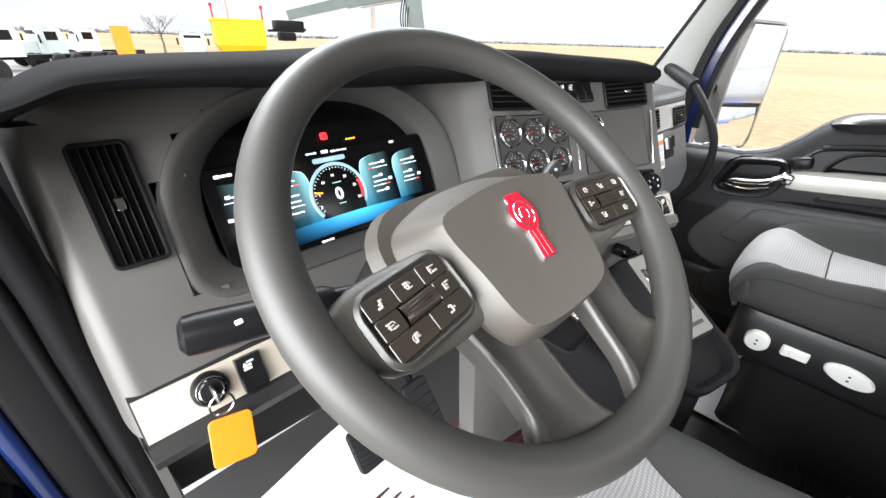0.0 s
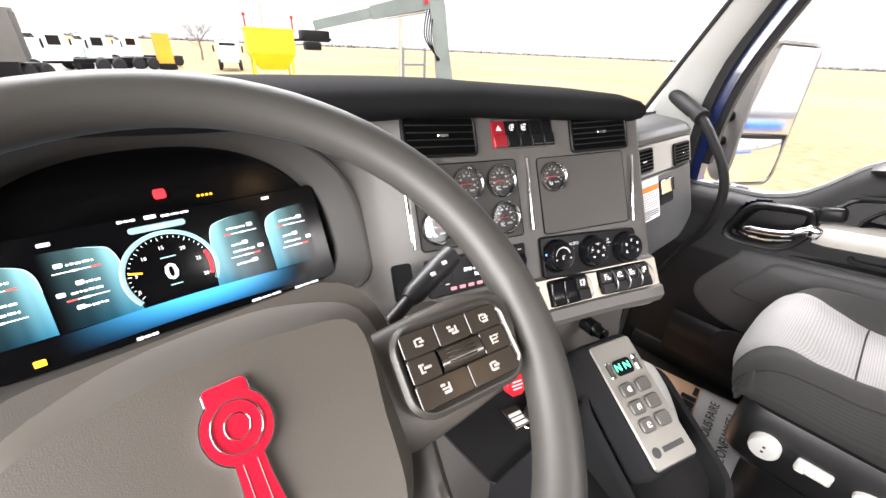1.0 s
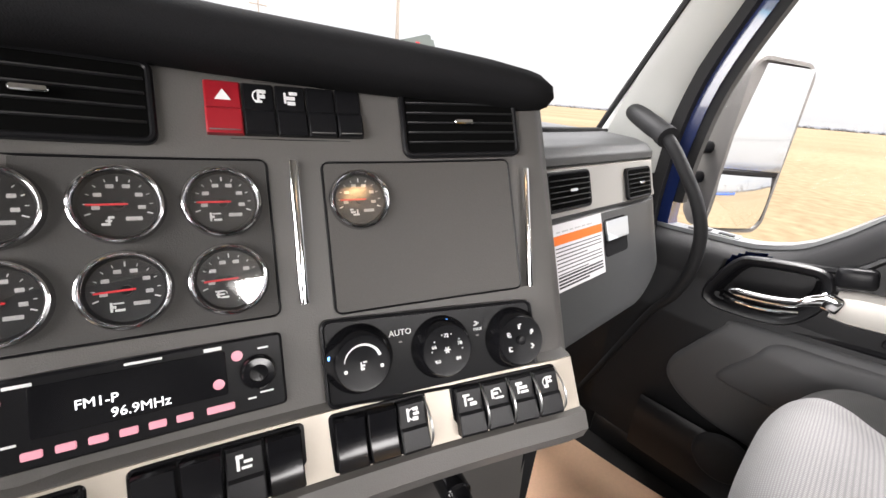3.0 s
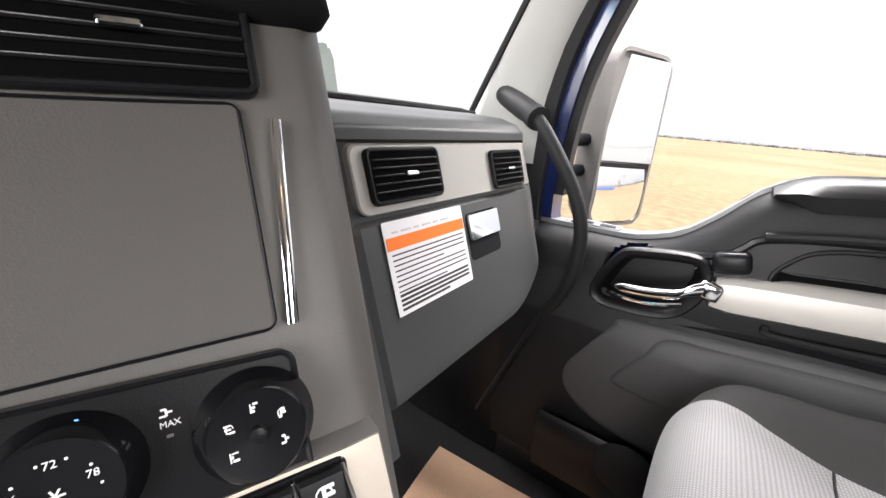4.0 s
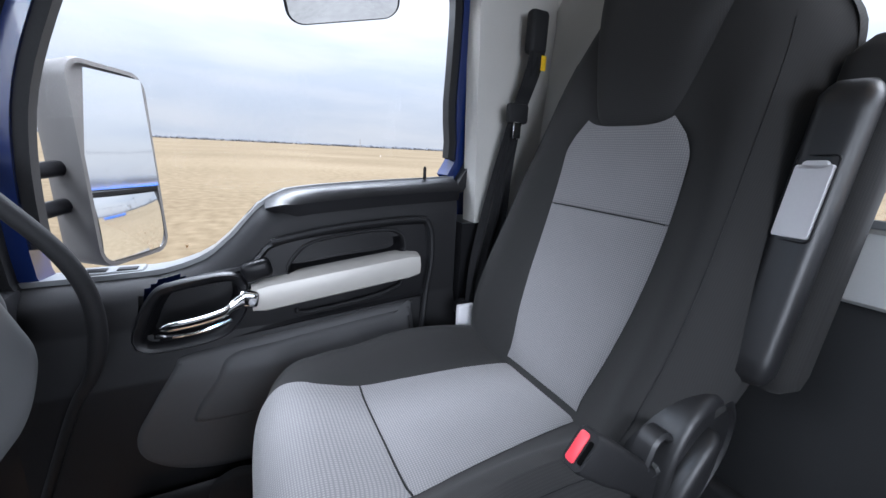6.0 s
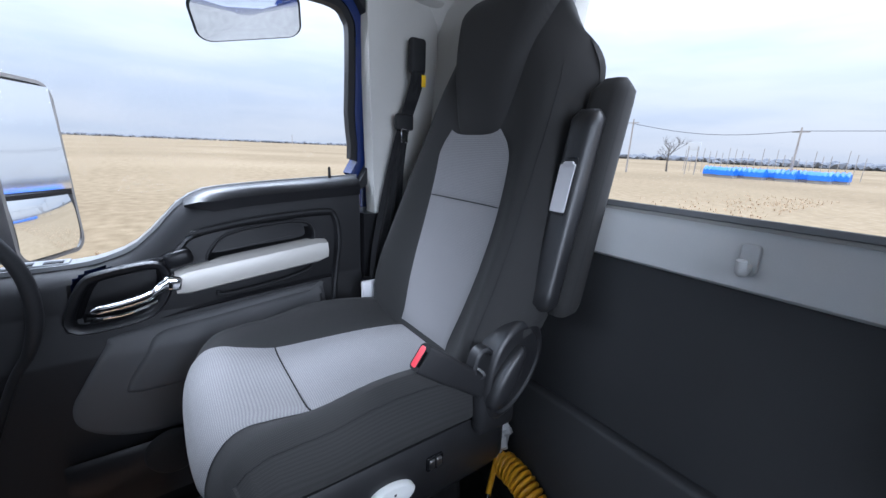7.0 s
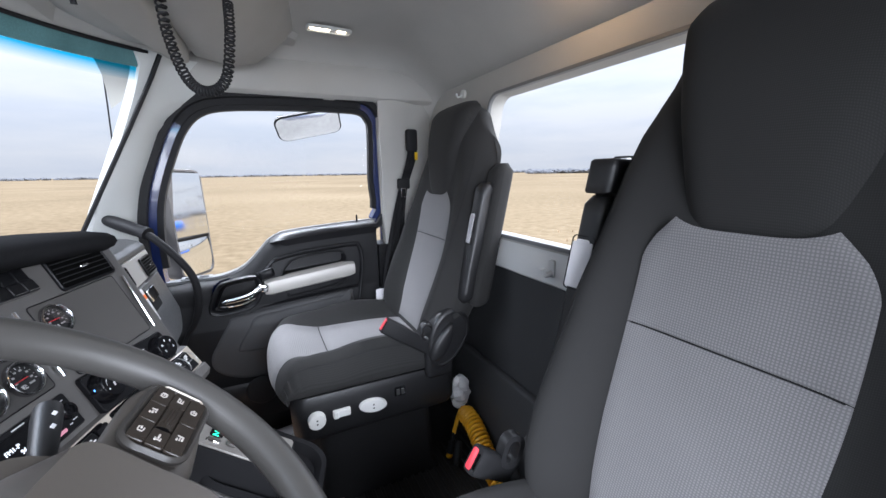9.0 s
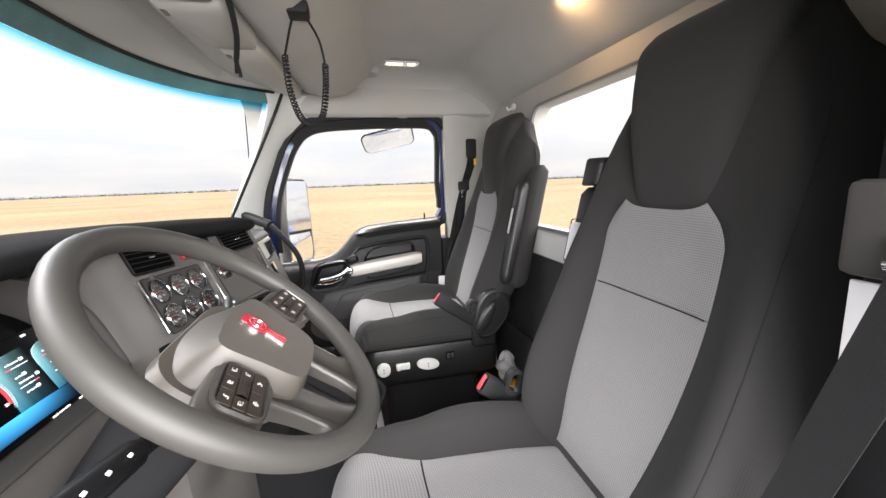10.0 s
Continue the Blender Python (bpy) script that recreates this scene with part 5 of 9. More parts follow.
    loft(bm, [[(r * 0.026 * math.cos(a) * (1 - 0.2 * math.sin(a)), y, r * 0.072 * math.sin(a)) for a in oval] for r, y in ((1.0, -0.018), (1.0, -0.030), (0.9, -0.038), (0.6, -0.042), (0.2, -0.043))])
    part("recline_lever", bm, SEAT_PLASTIC, st, "", rc @ Matrix.Translation((-side * -0.022, -0.002, -0.014)) @ Matrix.Rotation(radians(-8 * side), 4, "Y"), sharp=50)
    br = m @ Matrix.Translation((side * 0.262, -0.322, 0.594)) @ Matrix.Rotation(radians(90 * side), 4, "Z") @ Matrix.Rotation(radians(-18 * side), 4, "Y")
    bm = bmesh.new()
    rim(bm, 0.026, 0.046, 0.012, 0.011, 0.026, y=0.012, b=0.004)
    part("lever_bracket", bm, SEAT_PLASTIC, st, "charcoal bracket loop", br)
    for k, (zz, yy_) in enumerate(((0.655, -0.452), (0.675, -0.462), (0.700, -0.470))):
        bm = bmesh.new()
        lathe(bm, [(0.009, 0.012), (0.009, -0.010), (0.006, -0.014), (0.001, -0.015)], 12)
        part("hinge_bolt", bm, STEEL_DARK if k else STEEL, st, "", m @ Matrix.Translation((side * 0.252, yy_, zz)) @ Matrix.Rotation(radians(90 * side), 4, "Z"))
    # hinge cover behind
    bm = bmesh.new()
    box(bm, 0.04, 0.10, 0.12, (side * 0.262, -0.37, 0.485), 0.015, 3)
    part("hinge_cover", bm, RUBBER, st, "", m)
    # controls on the base
    cm = m @ Matrix.Translation((side * 0.2505, 0, 0.375)) @ Matrix.Rotation(radians(90 * side), 4, "Z")
    sgn = side
    yy = lambda wy: wy * sgn
    bm = bmesh.new()
    lathe(bm, [(0.027, 0.0), (0.0265, -0.016), (0.024, -0.020), (0.0, -0.0205)], 28)
    part("height_knob", bm, WHITE_PLASTIC, st, "white round knob", cm @ Matrix.Translation((yy(0.045), 0, 0)))
    bm = bmesh.new()
    plate(bm, 0.055, 0.026, 0.004, 0.010, 0.003)
    plate(bm, 0.016, 0.024, 0.004, 0.016, 0.003, cx=-0.018)
    part("tilt_lever", bm, WHITE_PLASTIC, st, "white rocker lever", cm @ Matrix.Translation((yy(-0.032), 0, 0.002)))
    bm = bmesh.new()
    loft(bm, [[(r * 0.046 * math.cos(a), y, r * 0.023 * math.sin(a)) for a in [2 * math.pi * k / 28 for k in range(28)]] for r, y in ((1.0, 0.0), (1.0, -0.010), (0.9, -0.014), (0.1, -0.015))])
    part("slide_knob", bm, WHITE_PLASTIC, st, "white oval knob", cm @ Matrix.Translation((yy(-0.133), 0, 0.0)) @ Matrix.Rotation(radians(-8 * sgn), 4, "Y"))
    for dx, dz in ((0.0, 0.006), (0.0, -0.006)):
        for wy in (0.045, -0.133):
            bm = bmesh.new()
            plate(bm, 0.005, 0.005, 0.001, 0.0006, 0.0002, cx=dx, cz=dz)
            part("arrow_mark", bm, INK, st, "", cm @ Matrix.Translation((yy(wy), -0.0204 if wy > 0 else -0.0146, 0)))
    bm = bmesh.new()
    plate(bm, 0.038, 0.032, 0.004, 0.004, 0.001)
    sw = part("support_switch", bm, GLOSS_BLACK, st, "black twin switch", cm @ Matrix.Translation((yy(-0.228), 0, 0.022)))
    for k in (-1, 1):
        bm = bmesh.new()
        plate(bm, 0.012, 0.020, 0.002, 0.004, 0.001, cx=k * 0.008, y=-0.004)
        part("switch_key", bm, STEEL, sw, "", cm @ Matrix.Translation((yy(-0.228), 0, 0.022)))
    # belt buckle on its stalk
    a = m @ Vector((side * 0.264, -0.30, 0.56))
    bq = m @ Vector((-0.262, -0.180, 0.648)) if side < 0 else m @ Vector((0.256, -0.238, 0.607))
    d = (bq - a).normalized()
    bmx = Matrix.Translation(a) @ d.to_track_quat("Z", "X").to_matrix().to_4x4()
    L = (bq - a).length
    bm = bmesh.new()
    loft(bm, [[(x, y, z) for x, y in rrect(w, h, 0.008, 3)] for w, h, z in ((0.046, 0.022, -0.04), (0.048, 0.026, L * 0.3), (0.052, 0.032, L * 0.55), (0.052, 0.032, L - 0.004), (0.049, 0.029, L))])
    bk = part("belt_buckle", bm, RUBBER, st, "black belt buckle with a red button", bmx)
    bm = bmesh.new()
    loft(bm, [[(x, y, L + z) for x, y in rrect(0.040 * s, 0.0135 * s, 0.004, 3)] for s, z in ((1, -0.002), (1, 0.0010), (0.9, 0.0018))])
    bmesh.ops.translate(bm, verts=bm.verts, vec=(0, 0.004, 0))
    part("release_button", bm, BUCKLE_RED, bk, "red release button", bmx)
    bm = bmesh.new()
    loft(bm, [[(x, y - 0.0085, L + z) for x, y in rrect(0.030, 0.0055, 0.002, 3)] for z in (-0.001, 0.0012)])
    part("tongue_slot", bm, DEPTH_SHADE, bk, "", bmx)
    # seams across the woven panels
    bm = bmesh.new()
    tube(bm, [(x, back_front(x, 0.875, back_half(0.875)) + 0.0030, 0.875) for x in [-0.130 + 0.26 * k / 20 for k in range(21)]], 0.0012, 6)
    part("seam", bm, RUBBER, st, "", m)
    bm = bmesh.new()
    tube(bm, [cushion_at(x, SEAM_V, 0.0030) for x in [-0.134 + 0.268 * k / 16 for k in range(17)]], 0.0013, 6)
    part("seam", bm, RUBBER, st, "", m)
    for sx in (-1, 1):
        bm = bmesh.new()
        tube(bm, [cushion_at(sx * CUSH_W * 0.93, 0.1 + 0.88 * k / 24, 0.0003) for k in range(25)], 0.0009, 6)
        part("seam", bm, RUBBER, st, "", m)
    # long seams of the bolsters
    for sx in (-1, 1):
        bm = bmesh.new()
        pts = []
        for k in range(16):
            z = 0.56 + 0.62 * k / 15
            x = sx * back_half(z) * 0.80
            pts.append((x, back_front(x, z, back_half(z)) + 0.0004, z))
        tube(bm, pts, 0.0008, 6)
        part("seam", bm, RUBBER, st, "", m)
    return st


PSEAT = Matrix.Translation((0.597, 0.0, FLOOR))
DSEAT = Matrix.Translation((-0.517, 0.075, FLOOR))
seat(PSEAT, -1, "charcoal and light grey cloth passenger seat on air base")
SLIDE[0] = 0.035
seat(DSEAT, 1, "charcoal and light grey cloth driver seat on air base")

# ---------------------------------------------------------------- dashboard: vents, gauges, radio, switches


def vent(m, w, h, n, tab=True, upright=False, frame_mat=BLACK, label="black air vent"):
    """Air vent: frame, near-black sheet that stands in for the recess's shade, slats (with fine bright edges) and a
    chrome tab.
    """
    bm = bmesh.new()
    rim(bm, w - 0.010, h - 0.010, 0.004, 0.005, 0.006, y=0.003)
    v = part("air_vent", bm, frame_mat, dash, label, m)
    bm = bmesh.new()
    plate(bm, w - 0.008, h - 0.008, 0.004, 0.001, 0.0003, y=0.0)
    part("well_shade", bm, DEPTH_SHADE, v, "", m)
    for k in range(n):
        bm = bmesh.new()
        if upright:
            box(bm, 0.0016, 0.0035, h - 0.012, ((k + 1) * (w - 0.01) / (n + 1) - (w - 0.01) / 2, -0.0025, 0), 0.0005, 1)
        else:
            box(bm, w - 0.012, 0.0030, 0.0013, (0, -0.0030, (k + 1) * (h - 0.01) / (n + 1) - (h - 0.01) / 2), 0.0005, 1, Matrix.Rotation(radians(-18), 4, "X"))
        part("slat", bm, BLACK if upright else SEAT_PLASTIC, v, "", m)
    for k in range(2 if not upright else 3):
        bm = bmesh.new()
        if upright:
            box(bm, w - 0.012, 0.002, 0.0014, (0, 0.0005, (k - 1) * h / 4), 0)
        else:
            box(bm, 0.0014, 0.002, h - 0.012, ((k - 0.5) * w / 3, 0.0005, 0), 0)
        part("cross_slat", bm, BLACK, v, "", m)
    if tab:
        bm = bmesh.new()
        plate(bm, 0.020 if not upright else 0.009, 0.005 if not upright else 0.014, 0.002, 0.004, 0.001, y=-0.005)
        part("tab", bm, CHROME, v, "chrome adjusting tab", m)


vent(on_stack(-0.149, 0.046, -0.004), 0.134, 0.065, 4)
vent(on_stack(0.1775, 0.039, -0.004), 0.127, 0.068, 5)
vent(at_cluster(-0.280, -0.003, -0.012), 0.056, 0.142, 5, upright=True)
vent(at_pass(-0.020, 0.049, -0.008), 0.122, 0.060, 5)
vent(at_pass(0.226, 0.042, -0.008), 0.105, 0.060, 5)


def gauge(m, r, angle=180):
    bm = bmesh.new()
    lathe(bm, [(r * 0.855, 0.001), (r * 0.855, -0.0058), (r * 0.885, -0.0078), (r * 0.925, -0.0088), (r * 0.965, -0.0084), (r, -0.006), (r * 1.01, 0.002)], 40)
    g = part("gauge", bm, GAUGE_RIM, dash, "round gauge with chrome bezel", m)
    bm = bmesh.new()
    lathe(bm, [(r * 0.862, 0.001), (r * 0.862, -0.0050), (r * 0.80, -0.0014), (0.0, -0.0012)], 32)
    part("dial", bm, GAUGE_FACE, g, "black dial", m)
    for k in range(11):
        a = radians(200 - 22 * k)
        bm = bmesh.new()
        box(bm, 0.0005 if k % 5 else 0.0009, 0.0003, 0.0022 if k % 5 else 0.0036, (0, 0, 0), 0)
        part("tick", bm, MARK, g, "", m @ Matrix.Translation((math.cos(a) * r * 0.66, -0.0015, math.sin(a) * r * 0.66)) @ Matrix.Rotation(math.pi / 2 - a, 4, "Y"))
    bm = bmesh.new()
    for k in range(6):
        a = radians(192 - 41 * k)
        plate(bm, r * 0.16, r * 0.10, 0.0003, 0.0003, 0.0001, cx=r * 0.47 * math.cos(a), cz=r * 0.47 * math.sin(a) + 0.001, y=-0.0012)
    part("numerals", bm, DIAL_PRINT, g, "faint dial numerals", m)
    bm = bmesh.new()
    lathe(bm, [(0.0036, -0.0012), (0.0034, -0.0032), (0.001, -0.0035)], 16)
    part("needle_hub", bm, BLACK, g, "", m)
    bm = bmesh.new()
    plate(bm, r * 0.84, 0.0015, 0.0005, 0.0006, 0.0002, cx=-r * 0.22, y=-0.0038)
    part("needle", bm, NEEDLE, g, "red needle", m @ Matrix.Rotation(radians(180 - angle), 4, "Y"))
    bm = bmesh.new()
    icon(bm, r * 0.36, r * 0.24, -0.0013, int(m.translation.x * 1000) % 9, -r * 0.22, -r * 0.40)
    part("symbol", bm, MARK, g, "", m)
    bm = bmesh.new()
    plate(bm, r * 0.34, r * 0.10, 0.0004, 0.0004, 0.0001, cx=r * 0.28, cz=-r * 0.36, y=-0.0013)
    part("symbol", bm, DIAL_PRINT, g, "", m)
    bm = bmesh.new()
    lathe(bm, [(r * 0.86, -0.0052), (r * 0.85, -0.0058), (0.0, -0.0060)], 28)
    lens = part("lens", bm, GLASS_GAUGE, g, "clear curved glass", m)
    lens.visible_shadow = False


GLASS_GAUGE = glass("gauge_glass", rough=0.03, gloss=0.11)


def groove(x0, x1, z0, z1, r=0.007):
    """Fine dark joint round a panel."""
    bm = bmesh.new()
    pts = [STACK @ Vector(((x0 + x1) / 2 + x, bend((x0 + x1) / 2 + x) - 0.0004, (z0 + z1) / 2 + z)) for x, z in rrect(x1 - x0, z1 - z0, r, 5)]
    dense = []
    for a, b in zip(pts, pts[1:] + pts[:1]):
        k = max(1, int((b - a).length / 0.012))
        for i in range(k):
            q = STACK.inverted() @ (a + (b - a) * i / k)
            q.y = bend(q.x) - 0.0004
            dense.append(STACK @ q)
    tube(bm, dense, 0.0011, 6, closed=True)
    part("panel_joint", bm, BLACK, dash)


def stack_plate(name, x0, x1, z0, z1, mat, label):
    """Thin plate on the dished face of the stack."""
    bm = bmesh.new()
    sheet(bm, lambda u, v: STACK @ Vector((x0 + (x1 - x0) * u, bend(x0 + (x1 - x0) * u) - 0.0010, z0 + (z1 - z0) * v)), 14, 4, STACK.to_3x3() @ Vector((0, 0.003, 0)))
    part(name, bm, mat, dash, label)


stack_plate("gauge_plate", -0.2065, -0.0105, -0.1275, 0.0025, HOOD, "dark grey gauge plate")
stack_plate("blank_plate", 0.0375, 0.2255, -0.1345, 0.0005, PLATE, "dark grey blank plate")
groove(-0.208, -0.009, -0.129, 0.004)
groove(0.036, 0.227, -0.136, 0.002)
for x in (-0.1764, -0.110, -0.0438):
    gauge(on_stack(x, -0.0315), 0.0288, 180)
    gauge(on_stack(x, -0.0938), 0.0288, 176 if x < -0.15 else 182)
gauge(on_stack(0.0675, -0.0335), 0.0278, 180)


def strip(x, z0, z1, dx=0.0):
    bm = bmesh.new()
    a, b = STACK @ Vector((x, bend(x) - 0.001, z0)), STACK @ Vector((x + dx, bend(x + dx) - 0.001, z1))
    n = (STACK.to_3x3() @ Vector((0, -1, 0))).normalized()
    s = (b - a).normalized().cross(n) * 0.0032
    loft(bm, [[p - s, p - s + n * 0.003, p - s * 0.4 + n * 0.0042, p + s * 0.4 + n * 0.0042, p + s + n * 0.003, p + s] for p in (a, b)])
    part("chrome_strip", bm, CHROME, dash, "polished chrome strip")


strip(-0.222, 0.000, -0.121, 0.001)
strip(0.0125, 0.003, -0.122, -0.002)
strip(0.2455, -0.009, -0.135, -0.010)


SEEDS = [20]


def rocker(m, w, h, lit=None, guard=False, parent=None, mat=BLACK, symbol=True):
    """Rocker switch: a stepped face with a white symbol, or a plain dished one."""
    bm = bmesh.new()
    prof = [(0.0, -0.0045), (0.06, -0.0062), (0.50, -0.0072), (0.56, -0.0098), (0.62, -0.0102), (0.94, -0.0118), (1.0, -0.0100)] if symbol else [(0.0, -0.0060), (0.05, -0.0092), (0.18, -0.0082), (0.34, -0.0070), (0.5, -0.0066), (0.66, -0.0070), (0.82, -0.0084), (0.95, -0.0104), (1.0, -0.0085)]
    rows = []
    for v, y in prof:
        z = h * (0.5 - v)
        rows.append([(-w / 2, 0.004, z), (-w / 2, y + 0.0012, z), (-w / 2 + 0.0012, y, z), (w / 2 - 0.0012, y, z), (w / 2, y + 0.0012, z), (w / 2, 0.004, z)])
    loft(bm, rows)
    s = part("rocker_switch", bm, mat if symbol or mat is not BLACK else GLOSS_BLACK, parent or dash, "black rocker switch" if mat is BLACK else "", m, sharp=30)
    if symbol == "step":
        # paler strip on the lower lip: its highlight is put into the colour
        bm = bmesh.new()
        box(bm, w * 0.84, 0.0010, 0.0011, (0, -0.0122, -h * 0.45), 0.0004, 1)
        part("ridge", bm, STEEL_DARK, s, "", m)
    elif symbol:
        bm = bmesh.new()
        SEEDS[0] += 1
        icon(bm, w * 0.60, h * 0.27, -0.0068, SEEDS[0], 0.0, h * 0.24)
        part("symbol", bm, MARK, s, "", m)
    if guard:
        bm = bmesh.new()
        tube(bm, smooth_path([(w * 0.52, -0.002, h * 0.50), (w * 0.54, -0.014, h * 0.15), (w * 0.54, -0.015, -h * 0.25), (w * 0.52, -0.004, -h * 0.52)], 5), 0.0011, 6)
        part("guard", bm, STEEL, s, "thin wire guard", m)
    return s


# bank above the screen
bm = bmesh.new()
rim(bm, 0.131, 0.047, 0.005, 0.0025, 0.004, y=0.003)
part("switch_bank", bm, BLACK, dash, "black switch bank", on_stack(0.0145, 0.0465))
bm = bmesh.new()
plate(bm, 0.132, 0.048, 0.005, 0.002, 0.0005, y=0.003)
part("switch_well", bm, GLOSS_BLACK, dash, "", on_stack(0.0145, 0.0465))
for k, w in enumerate((0.028, 0.0255, 0.0255, 0.0255, 0.0235)):
    x = -0.050 + sum((0.028, 0.0255, 0.0255, 0.0255, 0.0235)[:k]) + w / 2 - 0.001
    s = rocker(on_stack(x, 0.0465, 0.003), w - 0.0012, 0.045, mat=HAZARD if k == 0 else BLACK, symbol=True if k in (1, 2) else "step")
    if k == 0:
        s["label"] = "red hazard light switch"
        bm = bmesh.new()
        tri = [(-0.006, 0.006), (0.006, 0.006), (0.0, 0.015)]
        loft(bm, [[(px, y, pz) for px, pz in tri] for y in (-0.0050, -0.0060)])
        part("symbol", bm, MARK, s, "", on_stack(x, 0.0465, 0.0015))

# climate panel: follows the dished face, falling slightly to one side
def climate_ring(w, h, r, d):
    return [STACK @ Vector((0.1265 + x, bend(0.1265 + x) + d, -0.1825 + z - 0.047 * x)) for x, z in rrect(w, h, r, 5)]


bm = bmesh.new()
rs = [ring(bm, climate_ring(w, h, r, d)) for w, h, r, d in ((0.212, 0.078, 0.008, 0.008), (0.212, 0.078, 0.008, -0.0065), (0.209, 0.075, 0.007, -0.0078), (0.206, 0.072, 0.006, -0.0065), (0.2055, 0.0715, 0.006, -0.0050))]
for p, q in zip(rs, rs[1:]):
    bridge(bm, p, q)
bmesh.ops.triangle_fill(bm, use_beauty=True, use_dissolve=False, edges=[e for e in bm.edges if all(v in set(rs[-1]) for v in e.verts)])
climate = part("climate_panel", bm, BLACK, dash, "black climate control panel", sharp=25)
KNOBS = ((0.0515, -0.179), (0.1295, -0.1825), (0.2070, -0.1866))
for n, (x, z) in enumerate(KNOBS):
    m = on_stack(x, z + 0.002, -0.004)
    bm = bmesh.new()
    lathe(bm, [(0.0315, 0.004), (0.031, -0.003), (0.0265, -0.010), (0.0250, -0.020), (0.0232, -0.0225), (0.0205, -0.0222), (0.0, -0.0212)], 40)
    kn = part("climate_knob", bm, GLOSS_BLACK, dash, "black rotary climate knob", m)
    bm = bmesh.new()
    if n == 0:
        arc = [radians(172 - 13 * j) for j in range(13)]
        strip_pts = [(0.0165 * math.cos(a), -0.0222, 0.0165 * math.sin(a)) for a in arc] + [((0.0159 - 0.00018 * j) * math.cos(arc[j]), -0.0222, (0.0159 - 0.00018 * j) * math.sin(arc[j])) for j in range(12, -1, -1)]
        bm.faces.new([bm.verts.new(q) for q in strip_pts])
        icon(bm, 0.0075, 0.0075, -0.0218, 4, 0.0, -0.002)
        for sx in (-1, 1):
            plate(bm, 0.003, 0.003, 0.001, 0.0005, 0.0001, cx=sx * 0.0155, cz=-0.005, y=-0.0218)
    elif n == 1:
        for j in range(3):
            a = math.pi * j / 3
            tube(bm, [(-0.0032 * math.cos(a), -0.0217, -0.0032 * math.sin(a)), (0.0032 * math.cos(a), -0.0217, 0.0032 * math.sin(a))], 0.0005, 5)
        for j in range(8):
            a = radians(214 - 36 * j)
            plate(bm, 0.0012, 0.0012, 0.0004, 0.0004, 0.0001, cx=0.0150 * math.cos(a), cz=0.0150 * math.sin(a), y=-0.0219)
    else:
        for j in range(5):
            a = radians(210 - 60 * j)
            icon(bm, 0.0052, 0.0050, -0.0219, j + 2, 0.0140 * math.cos(a), 0.0140 * math.sin(a))
    part("symbol", bm, MARK, kn, "", m)
    if n < 2:
        bm = bmesh.new()
        plate(bm, 0.0045, 0.0035, 0.0012, 0.0008, 0.0002, cx=-0.0255 if n == 0 else 0.006, cz=0.006 if n == 0 else 0.0245, y=-0.0085)
        part("lamp", bm, glowing("blue_lamp", (0.1, 0.35, 1.0), 2.5), kn, "", m)
    if n == 2:
        bm = bmesh.new()
        lathe(bm, [(0.0045, -0.0205), (0.0038, -0.0245), (0.001, -0.0250)], 16)
        part("finger_dimple", bm, BLACK, kn, "", m)
for x, z, w, h in ((0.0905, -0.163, 0.034, 0.021), (0.1690, -0.1700, 0.019, 0.022)):
    bm = bmesh.new()
    plate(bm, w, h, 0.002, 0.003, 0.0008, y=-0.0045)
    part("push_button", bm, BLACK, climate, "black push button", on_stack(x, z, 0.0))
    bm = bmesh.new()
    plate(bm, 0.003, 0.0015, 0.0005, 0.0005, 0.0001, y=-0.0078, cz=-0.006)
    part("lamp_dot", bm, STEEL_DARK, climate, "", on_stack(x, z, 0.0))
bm = bmesh.new()
icon(bm, 0.0075, 0.0045, -0.0080, 6, 0.0, 0.006)
part("symbol", bm, MARK, climate, "", on_stack(0.1690, -0.1700, 0.0))
bm = bmesh.new()
lathe(bm, [(0.004, -0.004), (0.004, -0.007), (0.0028, -0.0075), (0.0022, -0.006), (0.0, -0.006)], 16)
part("sensor", bm, GLOSS_BLACK, climate, "", on_stack(0.1690, -0.2020, 0.0))
words("AUTO", 0.0078, MARK, dash, on_stack(0.0905, -0.1605, -0.0082))
words("MAX", 0.0042, MARK, dash, on_stack(0.1690, -0.1700, -0.0082))
for text, deg in (("60", 222), ("66", 160), ("72", 90), ("78", 20), ("84", -42)):
    words(text, 0.0048, MARK, dash, on_stack(0.1295, -0.1805, -0.004) @ Matrix.Translation((0.0135 * math.cos(radians(deg)), -0.0226, 0.0135 * math.sin(radians(deg)))))

# radio
rm = on_stack(-0.1085, -0.1725, -0.001)
bm = bmesh.new()
plate(bm, 0.196, 0.060, 0.004, 0.009, 0.002, y=0.004)
radio = part("radio", bm, BLACK, dash, "black car radio with lit buttons", rm)
bm = bmesh.new()
plate(bm, 0.112, 0.034, 0.002, 0.001, 0.0003, cx=0.0, cz=0.006, y=-0.005)
part("display", bm, GLOSS_BLACK, radio, "glossy radio display", rm)
LCD = glowing("lcd_text", (0.85, 0.9, 0.95), 0.9)
words("FM1-P", 0.0092, LCD, radio, rm @ Matrix.Translation((-0.022, -0.0064, 0.005)))
words("96.9MHz", 0.0095, LCD, radio, rm @ Matrix.Translation((0.002, -0.0064, -0.005)))
PINK = glowing("pink_button", (0.95, 0.40, 0.50), 0.30)
for k in range(6):
    bm = bmesh.new()
    plate(bm, 0.0105, 0.0052, 0.001, 0.0015, 0.0004, cx=-0.056 + 0.0165 * k, cz=-0.0205, y=-0.005)
    part("button", bm, PINK, radio, "lit pink button", rm)
bm = bmesh.new()
plate(bm, 0.019, 0.0052, 0.001, 0.0015, 0.0004, cx=0.050, cz=-0.0205, y=-0.005)
